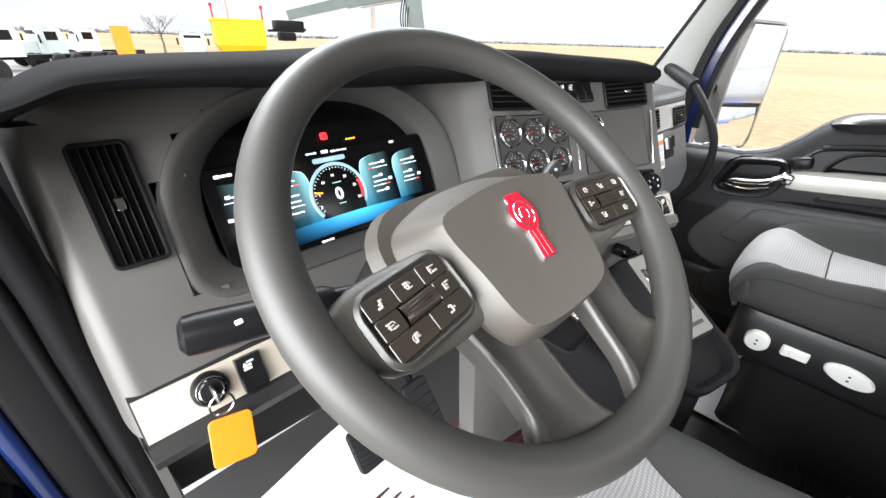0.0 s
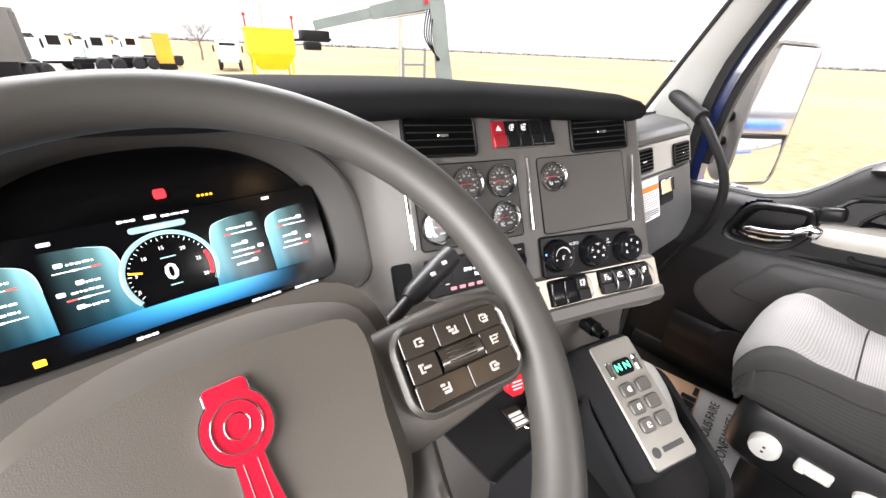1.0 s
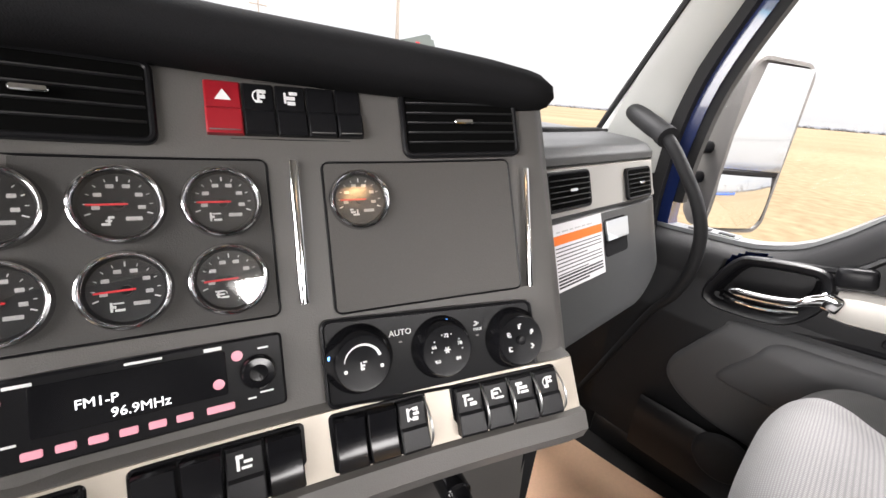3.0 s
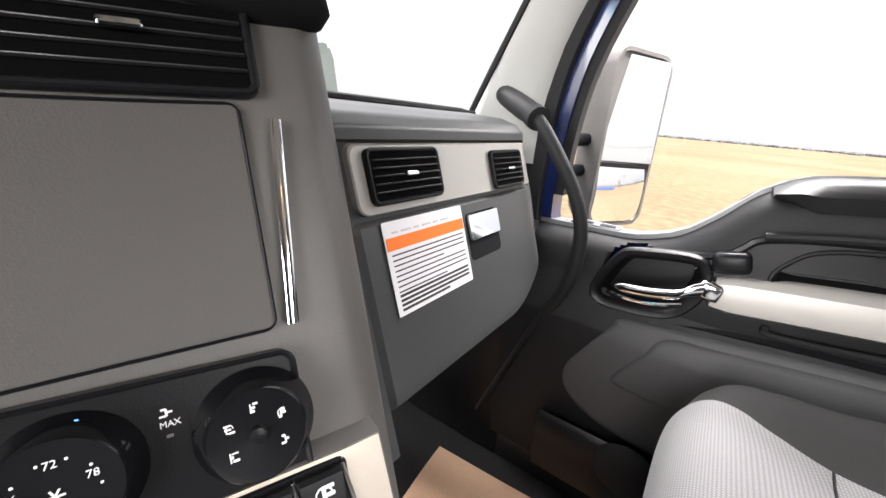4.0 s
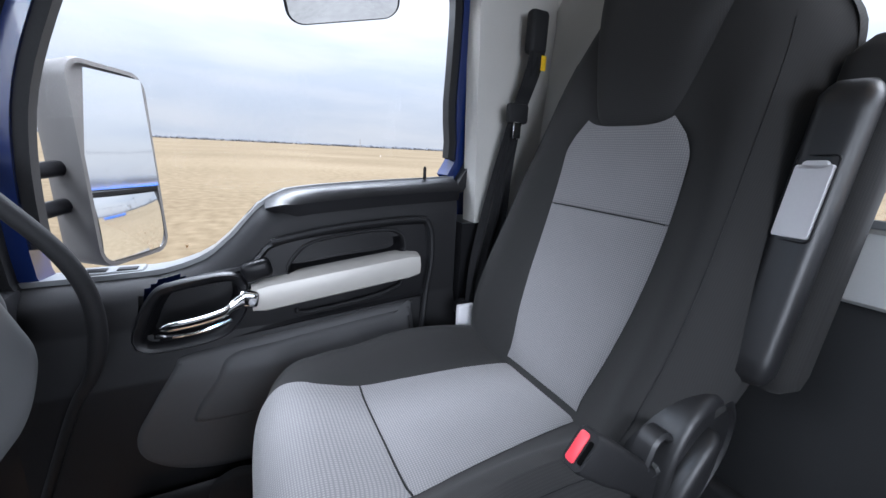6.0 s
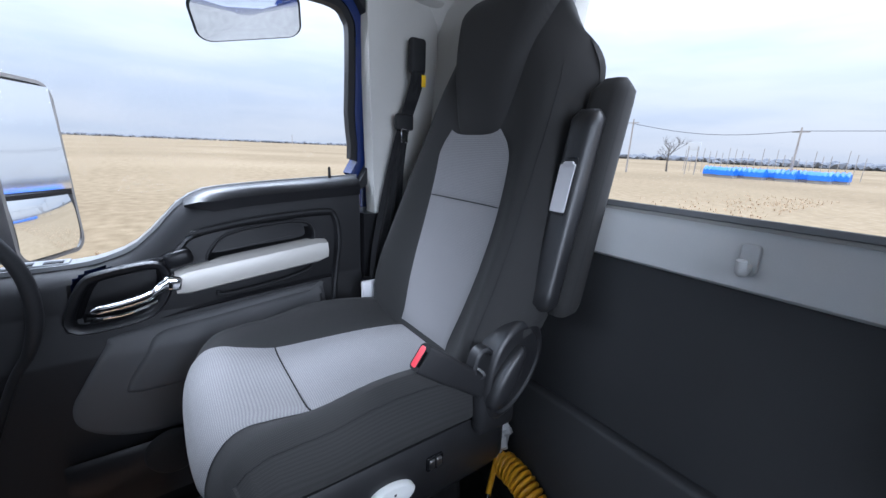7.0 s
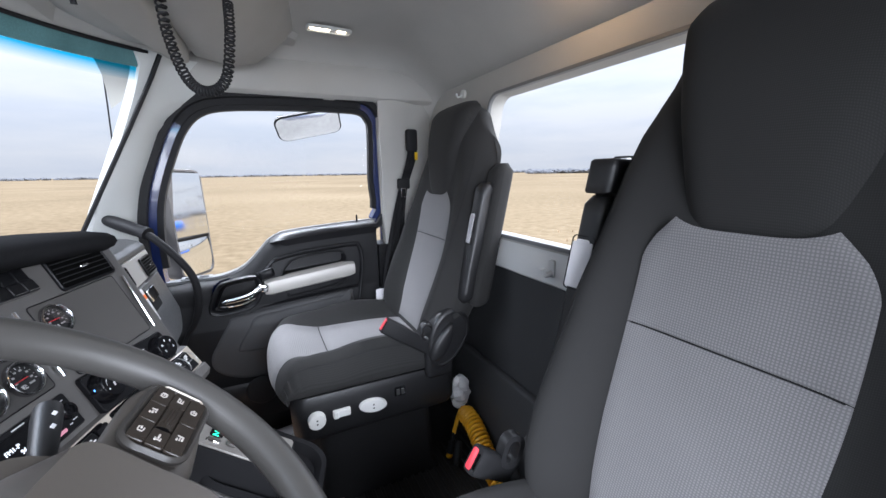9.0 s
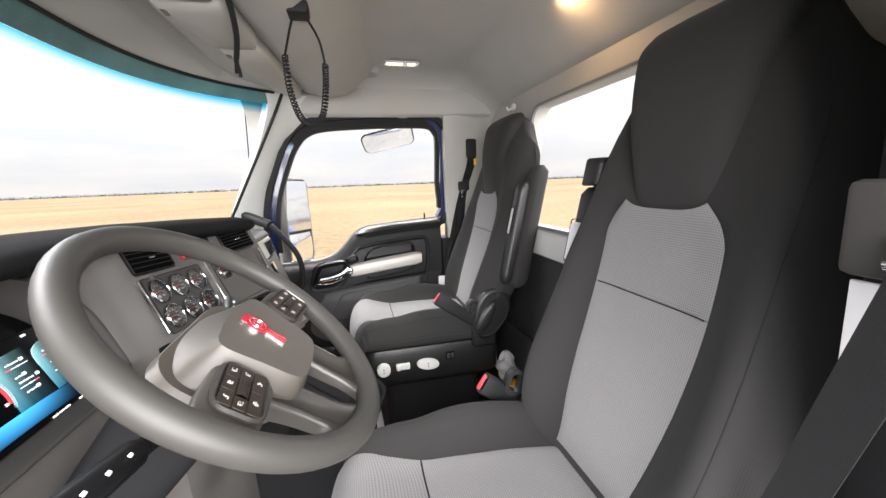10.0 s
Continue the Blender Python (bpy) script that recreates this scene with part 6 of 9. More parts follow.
part("button", bm, PINK, radio, "lit pink button", rm)
for cx, cz in ((-0.072, 0.016), (0.064, 0.017), (0.050, -0.002)):
    bm = bmesh.new()
    lathe(bm, [(0.0042, -0.004), (0.004, -0.0062), (0.001, -0.0066)], 16, cx, cz)
    part("button", bm, PINK, radio, "lit pink button", rm)
bm = bmesh.new()
lathe(bm, [(0.0135, -0.004), (0.013, -0.012), (0.0115, -0.0145), (0.007, -0.0150), (0.0065, -0.0125), (0.0, -0.0120)], 28, 0.078, 0.002)
part("volume_knob", bm, GLOSS_BLACK, radio, "black volume knob", rm)
bm = bmesh.new()
plate(bm, 0.0065, 0.012, 0.001, 0.001, 0.0003, cx=-0.079, cz=-0.004, y=-0.005)
part("socket", bm, SEAT_PLASTIC, radio, "", rm)

for cx, cz, w, h in ((-0.060, 0.0245, 0.014, 0.0022), (0.005, 0.0262, 0.022, 0.0018), (0.048, 0.0255, 0.012, 0.0028), (-0.082, 0.020, 0.010, 0.0014), (-0.082, 0.0165, 0.010, 0.0014), (0.083, 0.020, 0.008, 0.0014), (0.083, -0.0155, 0.010, 0.0014), (-0.066, -0.0120, 0.007, 0.0016), (0.072, -0.0185, 0.006, 0.0014)):
    bm = bmesh.new()
    plate(bm, w, h, 0.0004, 0.0003, 0.0001, cx=cx, cz=cz, y=-0.0056)
    part("printing", bm, MARK, radio, "", rm)

# socket plate beside the radio
bm = bmesh.new()
rim(bm, 0.028, 0.052, 0.004, 0.002, 0.003, y=0.003)
plate(bm, 0.029, 0.053, 0.004, 0.0015, 0.0003, y=0.003)
part("socket_plate", bm, DASH_DARK, dash, "charcoal socket plate", on_stack(-0.246, -0.168, -0.001))

# switch shelf across the stack
def shelf(frame_at, x0, x1, n, name, mat=DASH):
    prof = [(-0.206, 0.012), (-0.2135, -0.003), (-0.2165, -0.006), (-0.268, -0.012), (-0.272, -0.020), (-0.290, -0.022), (-0.302, -0.012), (-0.310, 0.030)]
    bm = bmesh.new()
    rows = []
    for k in range(n + 1):
        x = x0 + (x1 - x0) * k / n
        rows.append([bm.verts.new(frame_at(x, z, d)) for z, d in prof])
    for a, b in zip(rows, rows[1:]):
        bridge(bm, a, b, False)
    for row in (rows[0], rows[-1]):
        bm.faces.new(row)
    part(name, bm, mat, dash, "dark grey switch shelf")
    bm = bmesh.new()
    sheet(bm, lambda u, v: frame_at(x0 + 0.002 + (x1 - x0 - 0.004) * u, -0.2165 - 0.052 * v, -0.0085 - 0.006 * v), n, 2, frame_at(0, 0, 0.006) - frame_at(0, 0, 0))
    part("satin_fascia", bm, SATIN, dash, "satin light grey switch fascia")


shelf(lambda x, z, d: (STACK @ Vector((x, bend(x) + d, z))), -0.256, 0.275, 24, "switch_shelf")
for x0, x1, n, sym, g in ((-0.2247, -0.1377, 3, (1, 1, 1), False), (-0.1185, 0.0004, 4, (0, 0, 1, 0), False), (0.0191, 0.1080, 3, (0, 0, 1), False), (0.1310, 0.2500, 4, (1, 1, 1, 1), True)):
    mid = (x0 + x1) / 2
    m = on_stack(mid, -0.2435, -0.012) @ Matrix.Rotation(radians(-5), 4, "X")
    bm = bmesh.new()
    plate(bm, x1 - x0, 0.050, 0.005, 0.004, 0.0012, y=0.003)
    part("switch_frame", bm, GLOSS_BLACK, dash, "", m)
    w = (x1 - x0 - 0.006) / n
    for k in range(n):
        x = x0 + 0.003 + w * (k + 0.5)
        rocker(m @ Matrix.Translation((x - mid, -0.002, 0)), w - 0.002, 0.043, guard=g or (n == 3 and k == 2 and mid > 0), symbol=bool(sym[k]))

# side of the stack below the shelf, and the valve panel
bm = bmesh.new()


def valve_face(u, v):
    x = -0.27 + 0.532 * u
    p = STACK @ Vector((x, bend(x) + 0.022, -0.305))
    z = p.z - v * (p.z - 1.20)
    return (p.x, p.y + 0.03 - 0.035 * v, z)


sheet(bm, valve_face, 14, 10, (0, 0.05, 0))
part("valve_panel", bm, DASH, dash, "dark grey lower centre panel")
bm = bmesh.new()
sheet(bm, lambda u, v: (0.258 + 0.006 * v, 0.350 + 0.27 * u, 1.20 + 0.60 * v), 6, 8, (-0.03, 0, 0))
part("stack_side", bm, DASH_DARK, dash, "charcoal side of the centre stack")

for nm, mat, p, sides, label in (("trailer_valve", RED, (-0.116, 0.395, 1.738), 8, "red octagonal air valve knob"), ("parking_valve", YELLOW, (-0.050, 0.376, 1.738), 4, "yellow square air valve knob")):
    m = panel_frame(p, -16, 6)
    bm = bmesh.new()
    lathe(bm, [(0.014, 0.03), (0.014, 0.012), (0.012, 0.007), (0.009, 0.006)], 20)
    v = part(nm, bm, RUBBER, dash, label, m)
    bm = bmesh.new()
    lathe(bm, [(0.0085, 0.012), (0.0090, -0.016), (0.013, -0.034), (0.004, -0.036)], 20)
    part("stem", bm, mat, v, "", m)
    bm = bmesh.new()
    a0 = math.pi / 8 if sides == 8 else 0
    for_r = 0.021 if sides == 8 else 0.0215
    loft(bm, [[(r * math.cos(a0 + 2 * math.pi * k / sides), y, r * math.sin(a0 + 2 * math.pi * k / sides)) for k in range(sides)] for r, y in ((for_r * 0.8, -0.034), (for_r, -0.037), (for_r, -0.045), (for_r * 0.9, -0.048))])
    part("knob", bm, mat, v, "", m @ Matrix.Rotation(radians(-14), 4, "X"))
    for j in range(3):
        bm = bmesh.new()
        plate(bm, 0.020 - 0.004 * abs(j - 1), 0.0022, 0.0004, 0.0004, 0.0001, cz=0.006 - 0.006 * j, y=-0.048)
        part("printing", bm, MARK if sides == 8 else INK, v, "", m @ Matrix.Rotation(radians(-14), 4, "X"))
m = panel_frame((0.118, 0.352, 1.742), -16, 6)
bm = bmesh.new()
lathe(bm, [(0.016, 0.03), (0.016, 0.0), (0.013, -0.003), (0.011, -0.018), (0.012, -0.022), (0.009, -0.024)], 22)
part("lighter_knob", bm, GLOSS_BLACK, dash, "black push knob", m)

# open shelf under the valves, with a spare key and its card
bm = bmesh.new()
sheet(bm, lambda u, v: (-0.235 + 0.225 * u, 0.292 + 0.110 * v, 1.676 + 0.010 * (1 - min(1, v / 0.12)) ** 2), 8, 14, (0, 0, -0.006))
part("open_shelf", bm, DASH_DARK, dash, "charcoal open shelf under the valves")
KEY = Matrix.Translation((-0.060, 0.343, 1.6835)) @ Matrix.Rotation(radians(-73), 4, "Z")
spare = thing("spare_key", KEY, "black remote key with a steel blade on the open shelf", "key")
bm = bmesh.new()
loft(bm, [[(x * s, y - 0.030, z) for x, y in rrect(0.030, 0.052, 0.013, 6)] for s, z in ((0.86, -0.0045), (1.0, -0.002), (1.0, 0.003), (0.86, 0.0065), (0.5, 0.0075))])
part("fob", bm, RUBBER, spare, "black rubbery key fob", KEY)
bm = bmesh.new()
box(bm, 0.0085, 0.052, 0.0022, (0, 0.022, 0.001), 0.0004, 1)
part("blade", bm, STEEL, spare, "steel key blade", KEY)
bm = bmesh.new()
box(bm, 0.002, 0.044, 0.0006, (0.0005, 0.024, 0.0022), 0.0, 1)
part("blade_groove", bm, STEEL_DARK, spare, "", KEY)
bm = bmesh.new()
tube(bm, [(0.010 * math.cos(2 * math.pi * k / 20), -0.060 + 0.010 * math.sin(2 * math.pi * k / 20), -0.001) for k in range(20)], 0.0010, 6, closed=True)
part("key_ring", bm, CHROME, spare, "steel split ring", KEY)
bm = bmesh.new()
tube(bm, smooth_path([(-0.060, 0.335, 1.681), (-0.070, 0.322, 1.684), (-0.080, 0.310, 1.686), (-0.090, 0.300, 1.687), (-0.098, 0.293, 1.688)], 4), 0.0042, 8)
part("strap", bm, YELLOW, spare, "bright yellow strap")
CARD = Matrix.Translation((-0.123, 0.3465, 1.6805)) @ Matrix.Rotation(radians(-13), 4, "Z") @ FACE_UP
card = thing("key_card", CARD, "small dark card with pale printed rows on the open shelf", "card")
bm = bmesh.new()
plate(bm, 0.032, 0.040, 0.002, 0.003, 0.0006)
part("card_body", bm, POD, card, "", CARD)
for j in range(3):
    bm = bmesh.new()
    plate(bm, 0.025, 0.0065, 0.0006, 0.0005, 0.0001, cz=0.004 - 0.009 * j, y=-0.0032)
    part("card_row", bm, MARK, card, "pale row", CARD)

# ---------------------------------------------------------------- instrument cluster
bm = bmesh.new()
rings = []
for half, top, foot, d in ((0.252, 0.128, -0.150, 0.012), (0.250, 0.126, -0.148, -0.008), (0.246, 0.122, -0.146, -0.0145), (0.240, 0.119, -0.142, -0.0150), (0.236, 0.117, -0.139, -0.012), (0.206, 0.108, -0.122, 0.010), (0.202, 0.106, -0.120, 0.014), (0.199, 0.104, -0.118, 0.040)):
    rings.append([CLUSTER @ Vector((x, (d if d > 0 else d * max(0.40, min(1.0, 0.60 + 1.5 * x + 2.0 * max(0, z)))) - (0.009 * (z + 0.05) / 0.17 if z > -0.05 and d < 0.011 else 0.0), z)) for x, z in arch(half, top, foot, mid=0.003)])
rs = [ring(bm, q) for q in rings]
for a, b in zip(rs, rs[1:]):
    bridge(bm, a, b)
part("cluster_hood", bm, HOOD, dash, "dark grey hood round the instruments", sharp=40)
bm = bmesh.new()
plate(bm, 0.50, 0.25, 0.06, 0.004, 0.001, y=0.040, cz=-0.012)
part("instrument_backing", bm, SCREEN_BLACK, dash, "black instrument backing", CLUSTER)
bm = bmesh.new()
plate(bm, 0.386, 0.142, 0.008, 0.006, 0.002, y=0.016, cz=-0.048)
part("display", bm, SCREEN_BLACK, dash, "wide digital instrument display", CLUSTER)
dm = CLUSTER @ Matrix.Translation((0, 0.0095, 0))


def screen_glow(name, top, bottom, strength, side=0):
    """Lit area that fades from one colour to the other down its height and towards one side (or both)."""
    m = bpy.data.materials.new(name)
    m.use_nodes = True
    n, l = nodes_of(m)
    b = n["Principled BSDF"]
    tc = n.new("ShaderNodeTexCoord")
    sep = n.new("ShaderNodeSeparateXYZ")
    l.new(tc.outputs["Generated"], sep.inputs[0])
    ramp = n.new("ShaderNodeValToRGB")
    ramp.color_ramp.elements[0].color, ramp.color_ramp.elements[1].color = (*bottom, 1), (*top, 1)
    l.new(sep.outputs["Z"], ramp.inputs[0])
    l.new(ramp.outputs[0], b.inputs["Emission Color"])
    across = n.new("ShaderNodeValToRGB")
    e = across.color_ramp.elements
    across.color_ramp.interpolation = "EASE"
    if side:
        for at, value in ((0.0, 1.0), (0.16, 0.72), (0.40, 0.26), (0.68, 0.09), (1.0, 0.0)):
            k = e[0] if at == 0.0 else e[-1] if at == 1.0 else e.new(at if side < 0 else 1 - at)
            k.color = (value,) * 3 + (1,)
        if side > 0:
            e[0].color, e[-1].color = (0, 0, 0, 1), (1, 1, 1, 1)
    else:
        e[0].color, e[1].color = (0, 0, 0, 1), (0, 0, 0, 1)
        e.new(0.55).color = (1, 1, 1, 1)
    l.new(sep.outputs["X"], across.inputs[0])
    gain = n.new("ShaderNodeMath")
    gain.operation = "MULTIPLY"
    gain.inputs[1].default_value = strength
    l.new(across.outputs[0], gain.inputs[0])
    l.new(gain.outputs[0], b.inputs["Emission Strength"])
    b.inputs["Specular IOR Level"].default_value = 0.16
    b.inputs["Coat Weight"].default_value = 0.0
    b.inputs["Base Color"].default_value = (0.0025, 0.0025, 0.003, 1)
    b.inputs["Roughness"].default_value = 0.2
    return m


GLOW_TABS = {side: screen_glow("screen_tab", (0.30, 0.66, 0.72), (0.02, 0.16, 0.26), 0.85, side) for side in (-1, 1)}
GLOW_BLUE = screen_glow("screen_blue", (0.05, 0.42, 0.85), (0.0, 0.02, 0.08), 1.0)
GLOW_WHITE = glowing("screen_white", (0.9, 0.95, 1.0), 0.75)
GLOW_PILL = glowing("screen_pill", (0.30, 0.46, 0.52), 0.5)
GLOW_CYAN = glowing("screen_cyan", (0.42, 0.74, 0.82), 0.62)
GLOW_RED = glowing("screen_red", (1.0, 0.02, 0.03), 1.1)
GLOW_LINE = glowing("screen_red_line", (0.95, 0.10, 0.08), 0.7)
GLOW_AMBER = glowing("screen_amber", (1.0, 0.42, 0.02), 1.2)


def flat(name, pts, mat, y, label="", m=None):
    """Thin lit area with the outline given."""
    bm = bmesh.new()
    loft(bm, [[(x, y + d, z) for x, z in pts] for d in (0.0, -0.0003)])
    return part(name, bm, mat, dash, label, m or dm)


# data fields: a lit, curved inner edge that fades outwards
for sx in (-1, 1):
    for far, edge in ((0.112, ((0.040, -0.085), (0.0435, -0.050), (0.0465, -0.024), (0.0515, -0.0085), (0.060, -0.0035), (0.080, 0.0005), (0.112, 0.002))), (0.174, ((0.1145, -0.085), (0.1145, -0.050), (0.1150, -0.028), (0.1185, -0.0150), (0.126, -0.0080), (0.143, -0.0030), (0.174, -0.001)))):
        curve = [(p.x, p.y) for p in smooth_path([(x, z, 0) for x, z in edge], 4)]
        flat("screen_area", [(sx * x - 0.004, z) for x, z in curve + [(far, -0.085)]], GLOW_TABS[-sx], -0.0002, "pale blue data field")
        bm = bmesh.new()
        pts = curve[6:21]
        tube(bm, [(sx * x - 0.004, -0.0006, z) for x, z in pts], [0.0008 * min(1.0, 0.3 + k / 5, (len(pts) - 1 - k) / 6 + 0.05) for k in range(len(pts))], 6)
        part("field_edge", bm, GLOW_CYAN, dash, "", dm)
        x0 = edge[3][0] + 0.012
        for j, (dz, span, kind) in enumerate(((-0.012, 0.030, "label"), (-0.019, 0.040, "line"), (-0.034, 0.018, "label"), (-0.043, 0.036, "label"), (-0.050, 0.036, "line"), (-0.060, 0.024, "label"))):
            if far > 0.15 and j == 5:
                continue
            z = edge[4][1] + dz
            bm = bmesh.new()
            if kind == "line":
                plate(bm, span, 0.0012, 0.0004, 0.0003, 0.0001, cx=sx * (x0 + span / 2) - 0.004, cz=z, y=-0.0007)
                plate(bm, 0.006, 0.0022, 0.0006, 0.0003, 0.0001, cx=sx * (x0 + span * 0.55) - 0.004, cz=z, y=-0.0007)
                part("reading", bm, GLOW_WHITE, dash, "", dm)
                bm = bmesh.new()
                plate(bm, 0.009, 0.0018, 0.0004, 0.0003, 0.0001, cx=sx * (x0 + (0.004 if j < 2 else span - 0.004)) - 0.004, cz=z, y=-0.0009)
                part("reading", bm, GLOW_LINE, dash, "", dm)
                continue
            at = x0 + 0.004
            for q in range(5):
                wide = 0.0022 + 0.0014 * ((j * 5 + q * 3 + (far > 0.15)) % 4)
                if at + wide > x0 + span:
                    break
                plate(bm, wide, 0.0024, 0.0006, 0.0003, 0.0001, cx=sx * (at + wide / 2) - 0.004, cz=z + 0.0003 * (q % 2), y=-0.0007)
                at += wide + 0.0009
            plate(bm, 0.0075, 0.0048, 0.0014, 0.0003, 0.0001, cx=sx * (x0 + span + 0.003) - 0.004, cz=z + 0.001, y=-0.0007)
            part("reading", bm, GLOW_WHITE, dash, "", dm)
# central dial
dial = dm @ Matrix.Translation((-0.006, -0.0008, -0.050))
bm = bmesh.new()
lathe(bm, [(0.0455, 0.0), (0.0455, -0.0004), (0.0, -0.0005)], 44)
part("dial_disc", bm, SCREEN_BLACK, dash, "", dial)
sweep = list(range(-28, 222, 5))
for r, thick, mat, nm in ((0.0478, 0.0020, GLOW_PILL, "dial_band"), (0.0496, 0.0008, GLOW_CYAN, "dial_ring"), (0.0460, 0.0005, GLOW_CYAN, "dial_ring")):
    bm = bmesh.new()
    tube(bm, [(r * math.cos(radians(a)), -0.0004, r * math.sin(radians(a))) for a in sweep], [thick * min(1.0, 0.25 + 0.1 * k) * (1.0 + 0.5 * (a > 120)) for k, a in enumerate(sweep)], 6)
    part(nm, bm, mat, dash, "pale blue dial ring" if mat is GLOW_CYAN else "", dial)
bm = bmesh.new()
tube(bm, [(0.0415 * math.cos(radians(a)), -0.0010, 0.0415 * math.sin(radians(a))) for a in range(-20, 28, 6)], 0.0020, 6)
part("dial_zone", bm, GLOW_RED, dash, "red dial zone", dial)
bm = bmesh.new()
for k in range(31):
    a = radians(212 - 230 * k / 30)
    L = 0.0042 if k % 5 == 0 else 0.0024
    c, q = math.cos(a), math.sin(a)
    loft(bm, [[(0.0435 * c - 0.0003 * q, y, 0.0435 * q + 0.0003 * c), (0.0435 * c + 0.0003 * q, y, 0.0435 * q - 0.0003 * c), ((0.0435 - L) * c + 0.0003 * q, y, (0.0435 - L) * q - 0.0003 * c), ((0.0435 - L) * c - 0.0003 * q, y, (0.0435 - L) * q + 0.0003 * c)] for y in (-0.0008, -0.0012)])
part("dial_ticks", bm, GLOW_WHITE, dash, "", dial)
for dx in (-0.0006, 0.0, 0.0006):
    words("0", 0.0285, GLOW_WHITE, dash, dial @ Matrix.Translation((-0.001 + dx, -0.0012 - 0.0001 * dx / 0.0006, -0.001)))
for tx, cx, cz in (("0", -0.037, -0.015), ("5", -0.035, 0.004), ("10", -0.0235, 0.0215), ("15", -0.004, 0.030), ("20", 0.017, 0.0245), ("25", 0.030, 0.008), ("30", 0.033, -0.013)):
    words(tx, 0.0060, GLOW_WHITE, dash, dial @ Matrix.Translation((cx, -0.0012, cz)))
bm = bmesh.new()
plate(bm, 0.016, 0.0012, 0.0005, 0.0004, 0.0001, cz=0.018, y=-0.0010)
plate(bm, 0.013, 0.0012, 0.0005, 0.0004, 0.0001, cz=-0.016, y=-0.0010)
part("reading", bm, GLOW_CYAN, dash, "", dial)
bm = bmesh.new()
plate(bm, 0.014, 0.0022, 0.0009, 0.0004, 0.0001, cx=-0.036, cz=0.0, y=-0.0014)
part("pointer", bm, GLOW_AMBER, dash, "", dial @ Matrix.Rotation(radians(12), 4, "Y"))
# horizon glow under the fields, over the foot of the dial
flat("screen_area", [(-0.125 + 0.27 * k / 20, -0.0870 + 0.0035 * math.sin(math.pi * k / 20)) for k in range(21)] + [(0.145 - 0.27 * k / 20, -0.112 + 0.004 * math.sin(math.pi * k / 20)) for k in range(21)], GLOW_BLUE, -0.0022, "blue screen glow")
# heading, pill and corner readings
flat("pill", [(x - 0.006, z + 0.006) for x, z in rrect(0.058, 0.0075, 0.0036, 5)], GLOW_PILL, -0.0004)
for cx, cz, w, h, mt in ((-0.033, 0.0185, 0.018, 0.0030, GLOW_WHITE), (-0.010, 0.0185, 0.013, 0.0045, GLOW_WHITE), (0.015, 0.0172, 0.030, 0.0028, GLOW_WHITE), (-0.006, 0.006, 0.018, 0.0030, GLOW_CYAN), (-0.164, 0.010, 0.024, 0.0045, GLOW_WHITE), (-0.105, 0.010, 0.012, 0.0040, GLOW_WHITE), (0.122, 0.0154, 0.011, 0.0036, GLOW_WHITE), (-0.050, -0.1165, 0.022, 0.0035, GLOW_WHITE), (0.0865, -0.1165, 0.040, 0.0030, GLOW_WHITE), (0.1435, -0.1180, 0.036, 0.0030, GLOW_WHITE), (-0.140, -0.108, 0.011, 0.007, GLOW_AMBER)):
    for q in range(3 if w > 0.015 else 1):
        bm = bmesh.new()
        each = w / (3 if w > 0.015 else 1)
        plate(bm, each * 0.9, h * (1.0, 0.8, 0.9)[q], 0.0010, 0.0004, 0.0001, cx=cx + each * (q - (1 if w > 0.015 else 0)), cz=cz, y=-0.0010)
        part("reading", bm, mt, dash, "", dm)
bm = bmesh.new()
plate(bm, 0.013, 0.012, 0.003, 0.001, 0.0003, cx=0.0, cz=0.0)
part("warning_lamp", bm, GLOW_RED, dash, "lit red warning lamp", CLUSTER @ Matrix.Translation((0.008, 0.030, 0.046)))
for k in range(4):
    bm = bmesh.new()
    plate(bm, 0.0032, 0.003, 0.001, 0.0006, 0.0002, cx=0.048 + 0.005 * k)
    part("warning_lamp", bm, GLOW_AMBER, dash, "", CLUSTER @ Matrix.Translation((0.0, 0.030, 0.036)))

# ignition shelf on the driver's outer side
shelf(lambda x, z, d: (CLUSTER @ Vector((x, -0.006 + d, z))), -0.345, -0.10, 8, "ignition_shelf", SEAT_PLASTIC)
im = CLUSTER @ Matrix.Translation((-0.270, -0.018, -0.240))
bm = bmesh.new()
lathe(bm, [(0.021, 0.004), (0.021, -0.008), (0.018, -0.012), (0.013, -0.010), (0.012, -0.016), (0.0, -0.017)], 28)
ign = part("ignition_switch", bm, BLACK, dash, "black ignition lock", im)
bm = bmesh.new()
lathe(bm, [(0.018, -0.0105), (0.0165, -0.0135), (0.0145, -0.0115)], 28)
part("lock_ring", bm, CHROME, ign, "chrome lock ring", im)
rocker(CLUSTER @ Matrix.Translation((-0.222, -0.020, -0.243)), 0.030, 0.044)
key = thing("ignition_key", im, "steel key with a bright yellow tag in the ignition", "key")
bm = bmesh.new()
box(bm, 0.003, 0.030, 0.016, (0, -0.030, 0), 0.001, 1)
part("key_bow", bm, STEEL, key, "", im)
bm = bmesh.new()
tube(bm, [(0.002 + 0.013 * math.cos(a), -0.040 - 0.004 * math.sin(a), -0.012 + 0.013 * math.sin(a)) for a in [2 * math.pi * k / 24 for k in range(24)]], 0.0012, 6, closed=True)
part("key_ring", bm, CHROME, key, "", im)
bm = bmesh.new()
plate(bm, 0.046, 0.054, 0.006, 0.0022, 0.0006)
part("key_tag", bm, TAG, key, "bright yellow plastic tag", im @ Matrix.Translation((-0.001, -0.044, -0.054)) @ Matrix.Rotation(radians(12), 4, "Y") @ Matrix.Rotation(radians(-8), 4, "X"))

